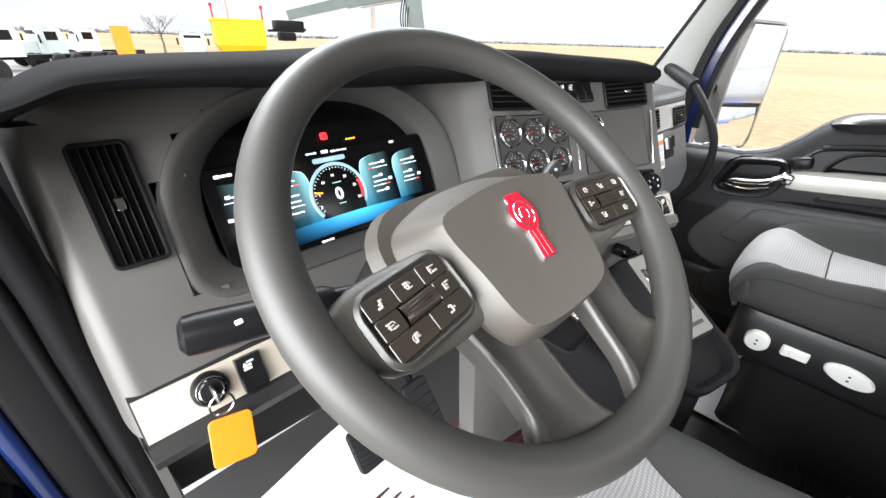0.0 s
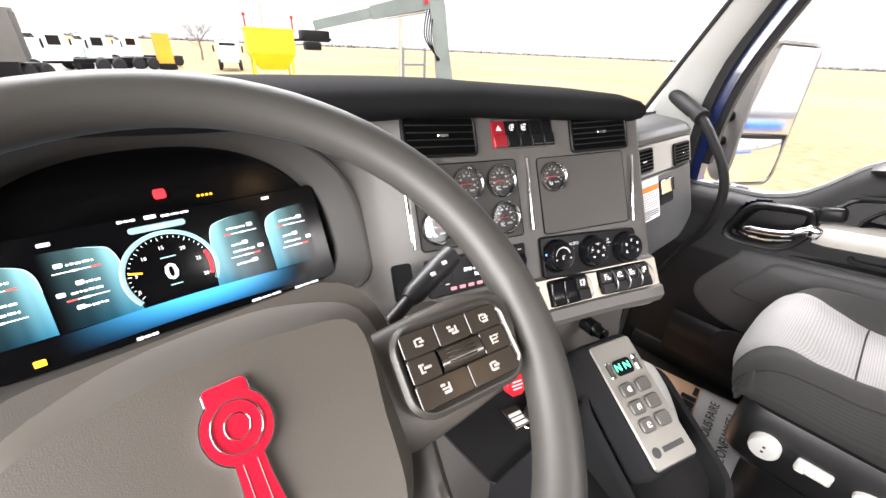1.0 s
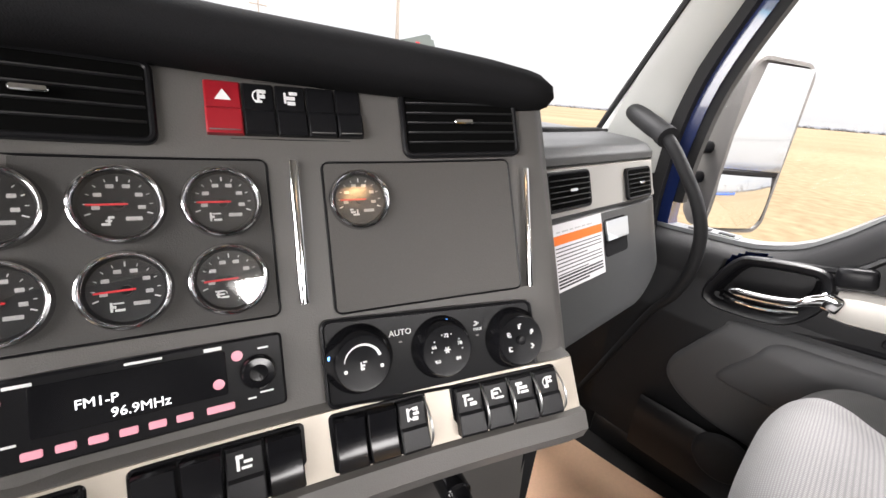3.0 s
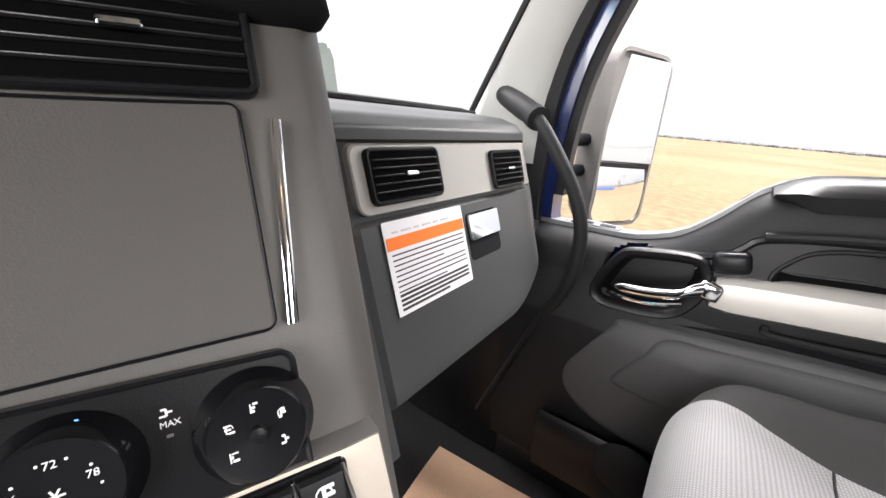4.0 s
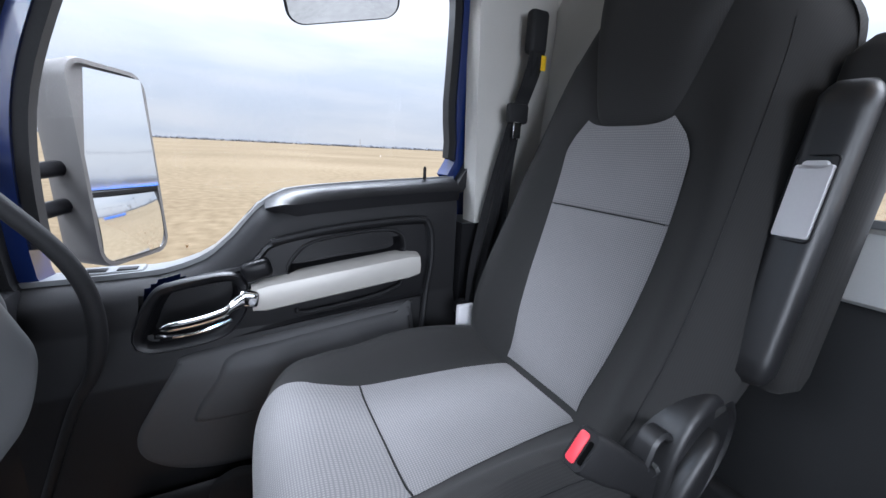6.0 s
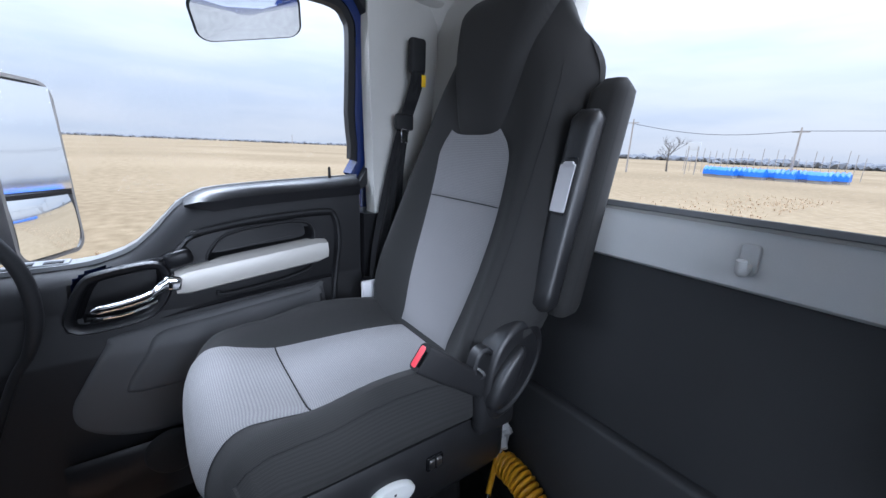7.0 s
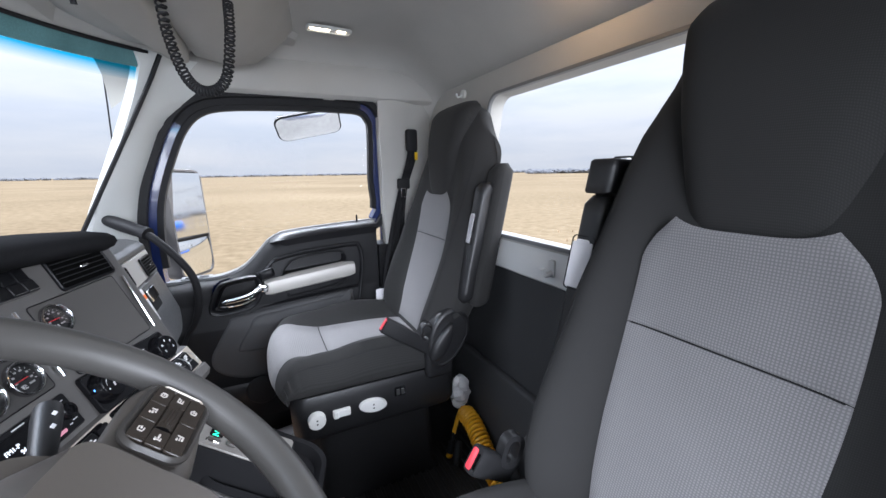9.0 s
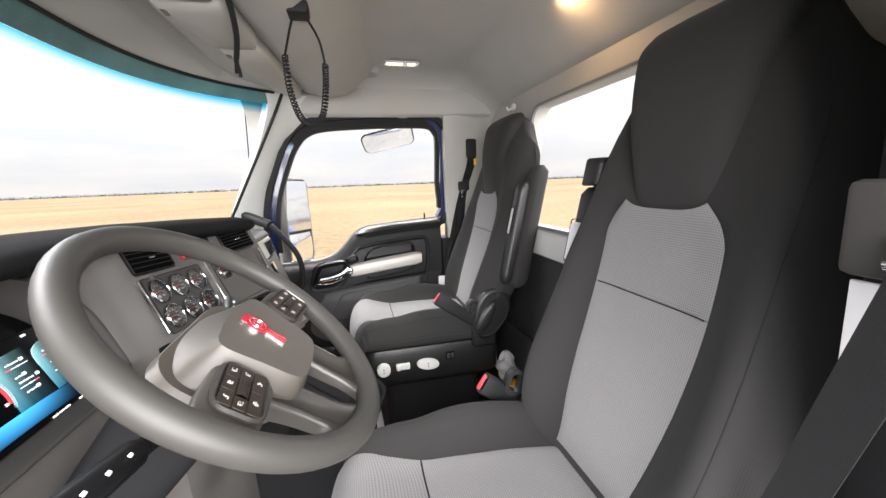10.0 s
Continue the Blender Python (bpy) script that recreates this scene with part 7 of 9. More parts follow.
# seam lines and left end of the dashboard
bm = bmesh.new()
sheet(bm, lambda u, v: (-0.848 - 0.008 * u, 0.56 + 0.25 * u, 1.50 + 0.30 * v), 6, 8, (0.012, 0, 0))
part("end_cap", bm, DASH, dash, "dark grey end cap beside the door")

# ---------------------------------------------------------------- passenger dash details
bm = bmesh.new()
plate(bm, 0.152, 0.104, 0.002, 0.0006, 0.0002, y=-0.001)
sticker = tagged(part("warning_sticker", bm, PAPER, None, "", at_pass(0.004, -0.0505, -0.001)), "white airbag warning sticker with an orange band on the glove box", "sticker")
sm = at_pass(0.004, -0.0505, -0.003)
bm = bmesh.new()
plate(bm, 0.148, 0.014, 0.001, 0.0004, 0.0001, cz=0.0275, y=0.0002)
part("orange_band", bm, ORANGE, sticker, "orange heading band", sm)
for k in range(6):
    bm = bmesh.new()
    plate(bm, 0.017 if k % 2 else 0.010, 0.0022, 0.0003, 0.0003, 0.0001, cx=-0.058 + 0.0185 * k, cz=0.0395, y=0.0002)
    part("printing", bm, DIAL_PRINT, sticker, "", sm)
for k in range(12):
    bm = bmesh.new()
    z = 0.015 - 0.0058 * k
    wide = 0.138 if k % 4 != 3 else 0.09
    plate(bm, wide, 0.0016 if k < 8 else 0.0030, 0.0003, 0.0003, 0.0001, cx=-(0.138 - wide) / 2, cz=z if k < 8 else -0.030 - 0.0052 * (k - 8), y=0.0002)
    part("printing", bm, INK, sticker, "", sm)
bm = bmesh.new()
rim(bm, 0.082, 0.062, 0.006, 0.003, 0.002, y=0.002, cz=-0.012)
plate(bm, 0.084, 0.064, 0.006, 0.0006, 0.0002, y=0.001, cz=-0.012)
part("latch_recess", bm, DASH_DARK, dash, "recess of the glove box latch", at_pass(0.133, -0.034, -0.001))
bm = bmesh.new()
plate(bm, 0.082, 0.037, 0.003, 0.004, 0.001, y=-0.001, cz=0.0015)
part("latch", bm, MIRROR, dash, "mirror-bright glove box latch", at_pass(0.133, -0.034, -0.001))
# ---------------------------------------------------------------- grab handle on the front pillar
grab = thing("grab_handle", pose(0.90, 0.56, 2.09), "black rubber grab handle fixed to the front pillar", "handle")
bm = bmesh.new()
tube(bm, smooth_path([(0.920, 0.630, 2.126), (0.905, 0.606, 2.120), (0.868, 0.556, 2.102), (0.836, 0.514, 2.087), (0.822, 0.497, 2.080)], 4), [0.010, 0.015, 0.018, 0.020, 0.021, 0.0215, 0.022, 0.022, 0.022, 0.022, 0.022, 0.021, 0.0205, 0.020, 0.020, 0.019, 0.013], 14)
part("upper_mount", bm, DOOR_GREY, grab, "dark grey mount")
bm = bmesh.new()
tube(bm, [(0.832, 0.509, 2.085), (0.818, 0.491, 2.078)], 0.0225, 14)
part("collar", bm, RUBBER, grab, "black collar")
bm = bmesh.new()
tube(bm, smooth_path([(0.826, 0.502, 2.082), (0.815, 0.478, 2.064), (0.812, 0.440, 2.018), (0.814, 0.398, 1.955), (0.820, 0.376, 1.890), (0.832, 0.376, 1.810), (0.852, 0.400, 1.730), (0.876, 0.440, 1.660), (0.884, 0.500, 1.50), (0.884, 0.562, 1.33)], 6), [0.0128 if k < 32 else 0.0128 - 0.0005 * min(9, k - 32) for k in range(55)], 12)
part("grip", bm, RUBBER, grab, "black rubber grip")

# ---------------------------------------------------------------- passenger door details
PD = passenger_door


def on_door(y, z, x=0.955):
    """Plate pose on the inner door: it faces the cab (-x); its x axis runs to the rear (-y)."""
    return Matrix.Translation((x, y, z)) @ Matrix.Rotation(radians(-90), 4, "Z")


# padded top, from the kink to the rear
bm = bmesh.new()
rings = []
for k in range(16):
    y = 0.112 - 0.455 * k / 15
    top = lerp_table(SILL, y) - 0.002
    hgt = 0.052 * min(1, (k + 0.4) / 2.2)
    rings.append([(x, y, z) for x, z in ((1.02, top), (0.985, top + 0.001), (0.955, top - 0.008), (0.942, top - 0.5 * hgt), (0.948, top - hgt), (0.97, top - hgt - 0.002), (1.02, top - hgt))])
loft(bm, rings)
part("top_pad", bm, DOOR_BLACK, PD, "black padded top of the door")
# black middle field with its rim, open at the grip pocket and at the latch
def door_loop(points):
    return [(p.x, p.y) for p in smooth_path([(y, z, 0) for y, z in points], 5, True)]


FIELD_LOOP = door_loop([(0.362, 1.714), (0.347, 1.78), (0.328, 1.828), (0.29, 1.850), (0.165, 1.873), (0.135, 1.893), (0.10, 1.922), (-0.025, 1.944), (-0.225, 1.958), (-0.260, 1.942), (-0.268, 1.866), (-0.252, 1.762), (-0.215, 1.753), (0.05, 1.730), (0.22, 1.708), (0.31, 1.702)])
POCKET_LOOP = door_loop([(0.070, 1.846), (0.052, 1.894), (0.005, 1.918), (-0.10, 1.932), (-0.170, 1.930), (-0.194, 1.903), (-0.176, 1.868), (-0.05, 1.855)])
LATCH_LOOP = door_loop([(0.340, 1.738), (0.328, 1.785), (0.308, 1.822), (0.285, 1.834), (0.200, 1.846), (0.178, 1.836), (0.176, 1.800), (0.196, 1.762), (0.225, 1.742), (0.29, 1.733)])
bm = bmesh.new()
rs = [ring(bm, [(x, y, z) for y, z in q]) for x, q in ((0.958, FIELD_LOOP), (0.944, FIELD_LOOP), (0.940, offset_loop(FIELD_LOOP, -0.006)), (0.946, offset_loop(FIELD_LOOP, -0.012)))]
for p, q in zip(rs, rs[1:]):
    bridge(bm, p, q)
open_edges = [e for e in bm.edges if all(v in set(rs[-1]) for v in e.verts)]
for hole, deep in ((POCKET_LOOP, 0.992), (LATCH_LOOP, 0.980)):
    hs = [ring(bm, [(x, y, z) for y, z in q]) for x, q in ((0.946, hole), (0.950, offset_loop(hole, -0.003)), (0.965, offset_loop(hole, -0.006)), (deep, offset_loop(hole, -0.012)))]
    for p, q in zip(hs, hs[1:]):
        bridge(bm, p, q)
    bm.faces.new(hs[-1])
    open_edges += [e for e in bm.edges if all(v in set(hs[0]) for v in e.verts)]
bmesh.ops.triangle_fill(bm, use_beauty=True, use_dissolve=False, edges=open_edges)
part("middle_field", bm, DOOR_BLACK, PD, "black door field with a recessed grip pocket", sharp=30)
bm = bmesh.new()
tube(bm, smooth_path([(0.941, 0.105, 1.922), (0.938, -0.025, 1.946), (0.938, -0.215, 1.960), (0.938, -0.258, 1.944), (0.938, -0.268, 1.866), (0.936, -0.254, 1.762), (0.915, -0.236, 1.66), (0.905, -0.226, 1.56), (0.905, -0.222, 1.46)], 6), 0.0075, 8)
part("field_rim", bm, DOOR_GREY, PD, "grey raised edge of the field")
bm = bmesh.new()
tube(bm, [(0.945, y, z) for y, z in offset_loop(POCKET_LOOP, 0.003)], 0.0035, 6, closed=True)
part("pocket_rim", bm, DOOR_GREY, PD)
# satin armrest insert
bm = bmesh.new()
rings = []
for k in range(15):
    v = k / 14
    y = 0.150 - 0.376 * v
    zc = 1.806 + 0.044 * v
    hh = 0.0325 * (1 if 0 < k < 14 else 0.8)
    rings.append([(0.948 + a, y, zc + b * hh) for a, b in ((0.02, 1.0), (-0.018, 1.02), (-0.034, 0.75), (-0.040, 0.0), (-0.036, -0.8), (-0.022, -1.02), (0.02, -1.0))])
loft(bm, rings)
part("armrest", bm, DOOR_SATIN, PD, "satin light grey armrest insert")
bm = bmesh.new()
tube(bm, smooth_path([(0.944, 0.06, 1.765), (0.936, 0.045, 1.755), (0.934, -0.10, 1.772), (0.936, -0.175, 1.792), (0.944, -0.185, 1.803)], 5), 0.006, 8)
part("pull_edge", bm, DOOR_GREY, PD)
# latch bezel and chrome handle
bm = bmesh.new()
bezel = offset_loop(LATCH_LOOP, 0.020)
rs = [ring(bm, [(x, y, z) for y, z in q]) for x, q in ((0.946, bezel), (0.932, bezel), (0.927, offset_loop(bezel, -0.004)), (0.929, offset_loop(bezel, -0.012)), (0.936, offset_loop(bezel, -0.019)), (0.950, offset_loop(bezel, -0.021)))]
for p, q in zip(rs, rs[1:]):
    bridge(bm, p, q)
part("latch_bezel", bm, DOOR_BLACK, PD, "black latch bezel", sharp=50)
lever = smooth_path([(0.920, 0.312, 1.770), (0.912, 0.295, 1.773), (0.905, 0.247, 1.781), (0.900, 0.205, 1.793), (0.900, 0.186, 1.806), (0.905, 0.165, 1.815)], 5)
bm = bmesh.new()
rings = []
for k, p in enumerate(lever):
    v = k / (len(lever) - 1)
    hh = 0.004 + 0.007 * min(1, v * 5) + 0.004 * max(0, v - 0.7) / 0.3
    rings.append([p + Vector((0.007 * math.cos(t) * (0.6 if math.cos(t) > 0 else 1.0), 0, hh * math.sin(t))) for t in [2 * math.pi * j / 14 for j in range(14)]])
loft(bm, rings)
part("door_handle", bm, CHROME, PD, "chrome door handle", sharp=60)
bm = bmesh.new()
box(bm, 0.030, 0.040, 0.034, (0.918, 0.156, 1.812), 0.008, 3, Matrix.Rotation(radians(10), 4, "X"))
part("handle_pivot", bm, CHROME, PD, "chrome handle pivot")
bm = bmesh.new()
tube(bm, smooth_path([(0.928, 0.318, 1.752), (0.915, 0.285, 1.752), (0.912, 0.24, 1.757), (0.915, 0.19, 1.772)], 4), 0.0045, 8)
part("handle_bar", bm, CHROME, PD, "chrome lower edge of the handle")
bm = bmesh.new()
box(bm, 0.034, 0.058, 0.040, (0.938, 0.137, 1.866), 0.011, 3, Matrix.Rotation(radians(-14), 4, "X"))
part("switch_block", bm, BLACK, PD, "black window switch block")


# lower insert and its raised fold, following the door's face
def door_x(z):
    return 0.955 - 0.035 * max(0.0, min(1.0, (1.76 - z) / 0.10))


def door_pad(name, points, lift, mat, label=""):
    loop = door_loop(points)
    my, mz = sum(p[0] for p in loop) / len(loop), sum(p[1] for p in loop) / len(loop)
    rings = [[(door_x(z) + 0.004, y, z) for y, z in loop], [(door_x(z) - lift * 0.6, y, z) for y, z in loop], [(door_x(z) - lift, y, z) for y, z in offset_loop(loop, -0.007)]]
    inner = offset_loop(loop, -0.014)
    for k in (1.0, 0.85, 0.7, 0.55, 0.4, 0.25, 0.1, 0.01):
        row = [(my + (y - my) * k, mz + (z - mz) * k) for y, z in inner]
        rings.append([(door_x(z) - lift - 0.002 * (1 - k), y, z) for y, z in row])
    bm = bmesh.new()
    loft(bm, rings)
    part(name, bm, mat, PD, label, sharp=60)


door_pad("lower_insert", [(0.372, 1.545), (0.345, 1.60), (0.300, 1.675), (0.272, 1.700), (0.10, 1.716), (-0.19, 1.742), (-0.214, 1.725), (-0.215, 1.60), (-0.22, 1.46), (0.0, 1.425), (0.20, 1.428), (0.30, 1.448), (0.362, 1.492)], 0.010, DOOR_CLOTH, "grey padded lower door insert")
door_pad("insert_fold", [(0.196, 1.690), (0.228, 1.645), (0.270, 1.578), (0.256, 1.552), (0.12, 1.548), (-0.18, 1.552), (-0.205, 1.575), (-0.205, 1.715), (-0.18, 1.728), (0.10, 1.702)], 0.017, DOOR_CLOTH)
# map pocket and kick panel
bm = bmesh.new()
loft(bm, [[(x, y, z) for x, z in ((0.96, 1.24), (0.895, 1.25), (0.875, 1.32), (0.875, 1.41), (0.885, 1.425), (0.895, 1.415), (0.90, 1.34), (0.96, 1.33))] for y in (0.40, 0.30, 0.0, -0.30)])
part("map_pocket", bm, DOOR_BLACK, PD, "black map pocket")
bm = bmesh.new()
lathe(bm, [(0.001, -0.016), (0.048, -0.014), (0.058, -0.008), (0.062, 0.0)], 32)
part("speaker_grille", bm, RUBBER, PD, "round black speaker grille", on_door(0.20, 1.385, 0.875))
# lock pin and sill clips
bm = bmesh.new()
tube(bm, [(0.990, -0.264, 2.04), (0.990, -0.264, 2.078), (0.990, -0.264, 2.084)], [0.0042, 0.0042, 0.0025], 10)
part("lock_pin", bm, BLACK, PD, "black lock pin")
bm = bmesh.new()
box(bm, 0.045, 0.11, 0.006, (1.045, 0.40, 1.858), 0.002, 1)
part("mirror_switch_plate", bm, SILL_GREY, PD, "small plate on the sill")
for dy in (-0.028, 0.022):
    bm = bmesh.new()
    box(bm, 0.020, 0.034, 0.003, (1.036, 0.40 + dy, 1.862), 0.001, 1)
    part("plate_slot", bm, BLACK, PD)

# closing pieces beside the footwell
bm = bmesh.new()
box(bm, 0.06, 0.62, 0.70, (0.975, 0.83, 1.50), 0.01)
tagged(part("wall_kick", bm, DOOR_BLACK), "black kick panel in front of the passenger door", "panel", kind="structure")
bm = bmesh.new()
box(bm, 0.10, 1.62, 0.14, (1.0, 0.10, 1.16), 0.015)
tagged(part("trim_sill", bm, DOOR_BLACK), "black door sill plate", "sill", kind="structure")
bm = bmesh.new()
box(bm, 0.04, 0.20, 0.74, (1.055, 0.66, 1.60), 0.01)
tagged(part("wall_cowl_side", bm, BLUE), "blue painted cowl side", "body", kind="structure")

# ---------------------------------------------------------------- driver's side of the cab
bm = bmesh.new()
tube(bm, [(-0.866, 0.635, 1.10), (-0.866, 0.63, 1.6), (-0.865, 0.612, 1.95), (-0.872, 0.597, 2.12), (-0.90, 0.56, 2.2)], 0.018, 12)
tagged(part("trim_driver_seal", bm, BLACK), "black rubber seal along the driver door opening", "seal", kind="structure")
bm = bmesh.new()
tube(bm, [(-0.895, 0.640, 1.10), (-0.895, 0.635, 1.6), (-0.893, 0.620, 1.95), (-0.90, 0.603, 2.12), (-0.92, 0.57, 2.2)], 0.009, 10)
tagged(part("trim_door_edge", bm, BLACK), "smooth black edge strip of the door opening", "trim", kind="structure")
bm = bmesh.new()
box(bm, 0.060, 0.10, 1.04, (-0.915, 0.685, 1.62), 0.010, 3)
tagged(part("trim_door_post", bm, BLACK), "black trim of the driver door post", "post", kind="structure")
bm = bmesh.new()
box(bm, 0.022, 0.12, 1.10, (-0.957, 0.70, 1.60), 0.008, 3)
tagged(part("wall_door_post", bm, BLUE), "blue painted driver door post", "post", kind="structure")
bm = bmesh.new()
box(bm, 0.10, 0.10, 1.10, (-1.020, 0.72, 1.60), 0.02, 3)
for k in range(4):
    box(bm, 0.07, 0.05, 0.06, (-1.015, 0.665, 1.25 + 0.20 * k), 0.012, 2)
tagged(part("wall_door_hinge", bm, GLOSS_BLACK), "glossy black hinge side of the driver door opening", "post", kind="structure")
bm = bmesh.new()
box(bm, 0.19, 0.30, 1.62, (-0.945, -0.475, 1.92), 0.02, 3)
bp = tagged(part("wall_pillar_driver", bm, DOOR_GREY), "grey rear pillar beside the driver seat", "pillar", kind="structure")
bm = bmesh.new()
box(bm, 0.17, 0.02, 0.085, (-0.930, -0.318, 2.194), 0.008, 2)
part("pillar_cover", bm, HOOD, bp, "grey pillar cover")
bm = bmesh.new()
box(bm, 0.09, 0.004, 0.088, (-0.895, -0.324, 2.102), 0.001, 1)
part("pillar_label", bm, PAPER, bp, "white label")
bm = bmesh.new()
box(bm, 0.04, 0.34, 0.9, (-1.05, -0.48, 2.2), 0.01)
part("outer_skin", bm, BLUE, bp, "blue painted cab side")
bm = bmesh.new()
prof = [(0.985, 2.585), (0.965, 2.60), (0.955, 2.64), (0.965, 2.70), (0.99, 2.74), (1.06, 2.74), (1.06, 2.585)]
loft(bm, [[(-x, y, z) for x, z in prof] for y in (-0.70, -0.4, 0.0, 0.3, 0.42)])
tagged(part("wall_header_driver", bm, HEADLINER), "grey felt header above the driver door", "trim", kind="structure")
bm = bmesh.new()
box(bm, 2.14, 1.62, 0.06, (0, -0.06, 2.87), 0.03, 3)
tagged(part("wall_roof", bm, BLUE), "blue painted cab roof", "roof", kind="structure")
bm = bmesh.new()
box(bm, 0.09, 1.40, 0.16, (-0.985, 0.0, 1.14), 0.015)
tagged(part("trim_sill_driver", bm, DOOR_BLACK), "black driver door sill", "sill", kind="structure")

# driver's belt across the pillar
belt = thing("driver_seat_belt", pose(-0.9, -0.3, 1.7), "charcoal seat belt hanging beside the driver seat", "seat belt")
bm = bmesh.new()
pts = smooth_path([(-0.915, -0.298, 2.18), (-0.891, -0.292, 2.08), (-0.859, -0.287, 1.95), (-0.835, -0.284, 1.85), (-0.820, -0.28, 1.70), (-0.812, -0.28, 1.56)], 6)
loft(bm, [[p + Vector((dx, dy, 0)) for dx, dy in ((-0.023, 0.003), (-0.023, 0.0045), (0.023, 0.000), (0.023, -0.0015))] for p in pts])
part("webbing", bm, BELT, belt, "black webbing")
bm = bmesh.new()
tube(bm, [(-0.890, -0.288, 2.170), (-0.940, -0.288, 2.176)], 0.004, 10)
box(bm, 0.060, 0.010, 0.012, (-0.915, -0.303, 2.186), 0.003, 2)
part("guide", bm, CHROME, belt, "metal belt guide")

# open driver's door, swung out
open_door = copy_thing(passenger_door, Matrix.Translation((-1.42, -0.30, 0)) @ Matrix.Rotation(radians(86), 4, "Z"))
open_door["label"] = "black and grey inner side of the open driver door"

# ---------------------------------------------------------------- passenger belt
belt = thing("passenger_seat_belt", pose(0.92, -0.5, 1.9), "black seat belt with retractor on the rear pillar", "seat belt")
bm = bmesh.new()
box(bm, 0.030, 0.055, 0.10, (0.915, -0.518, 2.415), 0.012, 3)
part("anchor_cover", bm, RUBBER, belt, "black anchor cover")
bm = bmesh.new()
rows = []
for p, w in zip(smooth_path([(0.905, -0.520, 2.44), (0.903, -0.512, 2.34), (0.900, -0.468, 2.21), (0.900, -0.440, 2.08), (0.900, -0.421, 1.955), (0.890, -0.390, 1.84), (0.862, -0.354, 1.72)], 6), smooth_path([(0.022, 0, 0), (0.023, 0, 0), (0.021, 0, 0), (0.028, 0, 0), (0.037, 0, 0), (0.034, 0, 0), (0.024, 0, 0)], 6)):
    fold = 0.006 * max(0.0, (w.x - 0.022) / 0.015)
    rows.append([p + Vector((fold * math.sin(2.5 * math.pi * u), w.x * u, 0)) for u in [-1 + k / 8 for k in range(17)]])
for a, b in zip(rows, rows[1:]):
    va, vb = [bm.verts.new(q) for q in a], [bm.verts.new(q) for q in b]
    bridge(bm, va, vb, False)
bmesh.ops.remove_doubles(bm, verts=bm.verts, dist=0.00005)
bmesh.ops.solidify(bm, geom=bm.faces[:], thickness=0.0018)
part("webbing", bm, BELT, belt, "black pleated webbing")
bm = bmesh.new()
box(bm, 0.020, 0.060, 0.048, (0.896, -0.466, 2.222), 0.008, 2)
part("tongue", bm, RUBBER, belt, "black belt tongue")
bm = bmesh.new()
box(bm, 0.004, 0.024, 0.040, (0.886, -0.462, 2.182), 0.002, 1)
part("tongue_plate", bm, CHROME, belt, "bright metal tongue")
bm = bmesh.new()
box(bm, 0.004, 0.014, 0.034, (0.896, -0.532, 2.345), 0.001, 1)
part("yellow_label", bm, YELLOW, belt, "small yellow label")
bm = bmesh.new()
box(bm, 0.012, 0.045, 0.060, (0.845, -0.322, 1.728), 0.002, 1)
part("white_tag", bm, PAPER, belt, "white paper tag")
bm = bmesh.new()
lathe(bm, [(0.022, 0.01), (0.022, -0.006), (0.015, -0.012), (0.001, -0.013)], 20)
part("lower_anchor", bm, BLACK, belt, "", on_door(-0.335, 1.735, 0.88))

# ---------------------------------------------------------------- rear wall fittings
hook = thing("coat_hook", pose(0.018, -0.58, 2.0), "pale grey plastic coat hook on the rear trim", "hook")
bm = bmesh.new()
plate(bm, 0.026, 0.050, 0.008, 0.005, 0.0015)
part("back_plate", bm, REAR_TRIM, hook, "", Matrix.Translation((0.018, -0.578, 2.003)) @ Matrix.Rotation(math.pi, 4, "Z"))
bm = bmesh.new()
tube(bm, smooth_path([(0.018, -0.578, 1.992), (0.018, -0.560, 1.985), (0.018, -0.548, 1.990), (0.018, -0.544, 2.006)], 5), 0.0075, 10)
part("peg", bm, REAR_TRIM, hook)
hook2 = thing("ceiling_hook", pose(0.64, -0.62, 2.57), "small grey hook above the rear window", "hook")
bm = bmesh.new()
lathe(bm, [(0.016, 0.0), (0.016, -0.010), (0.010, -0.014), (0.001, -0.015)], 20)
part("base", bm, PALE, hook2, "", Matrix.Translation((0.64, -0.645, 2.575)) @ Matrix.Rotation(math.pi, 4, "Z"))
bm = bmesh.new()
tube(bm, smooth_path([(0.64, -0.635, 2.570), (0.64, -0.615, 2.562), (0.64, -0.607, 2.575)], 4), 0.004, 8)
part("peg", bm, PALE, hook2)

# ---------------------------------------------------------------- ceiling lamp
lamp = thing("ceiling_lamp", pose(0.745, -0.148, 2.775), "slim lit ceiling lamp with a clear lens", "ceiling lamp")
lm = Matrix.Translation((0.745, -0.148, 2.783)) @ Matrix.Rotation(radians(92), 4, "Z") @ Matrix.Rotation(radians(90), 4, "X")
bm = bmesh.new()
rim(bm, 0.146, 0.040, 0.010, 0.006, 0.010)
part("lamp_frame", bm, PALE, lamp, "", lm)
bm = bmesh.new()
plate(bm, 0.147, 0.041, 0.010, 0.004, 0.001)
part("lens", bm, WHITE_PLASTIC, lamp, "", lm)
for k, (x, w) in enumerate(((-0.045, 0.030), (0.008, 0.022), (0.034, 0.022), (0.058, 0.018))):
    bm = bmesh.new()
    plate(bm, w, 0.022, 0.005, 0.003, 0.001, cx=x, y=-0.004)
    part("bulb", bm, glowing("warm_lamp", (1.0, 0.80, 0.55), 5.0), lamp, "warm lit bulb", lm)

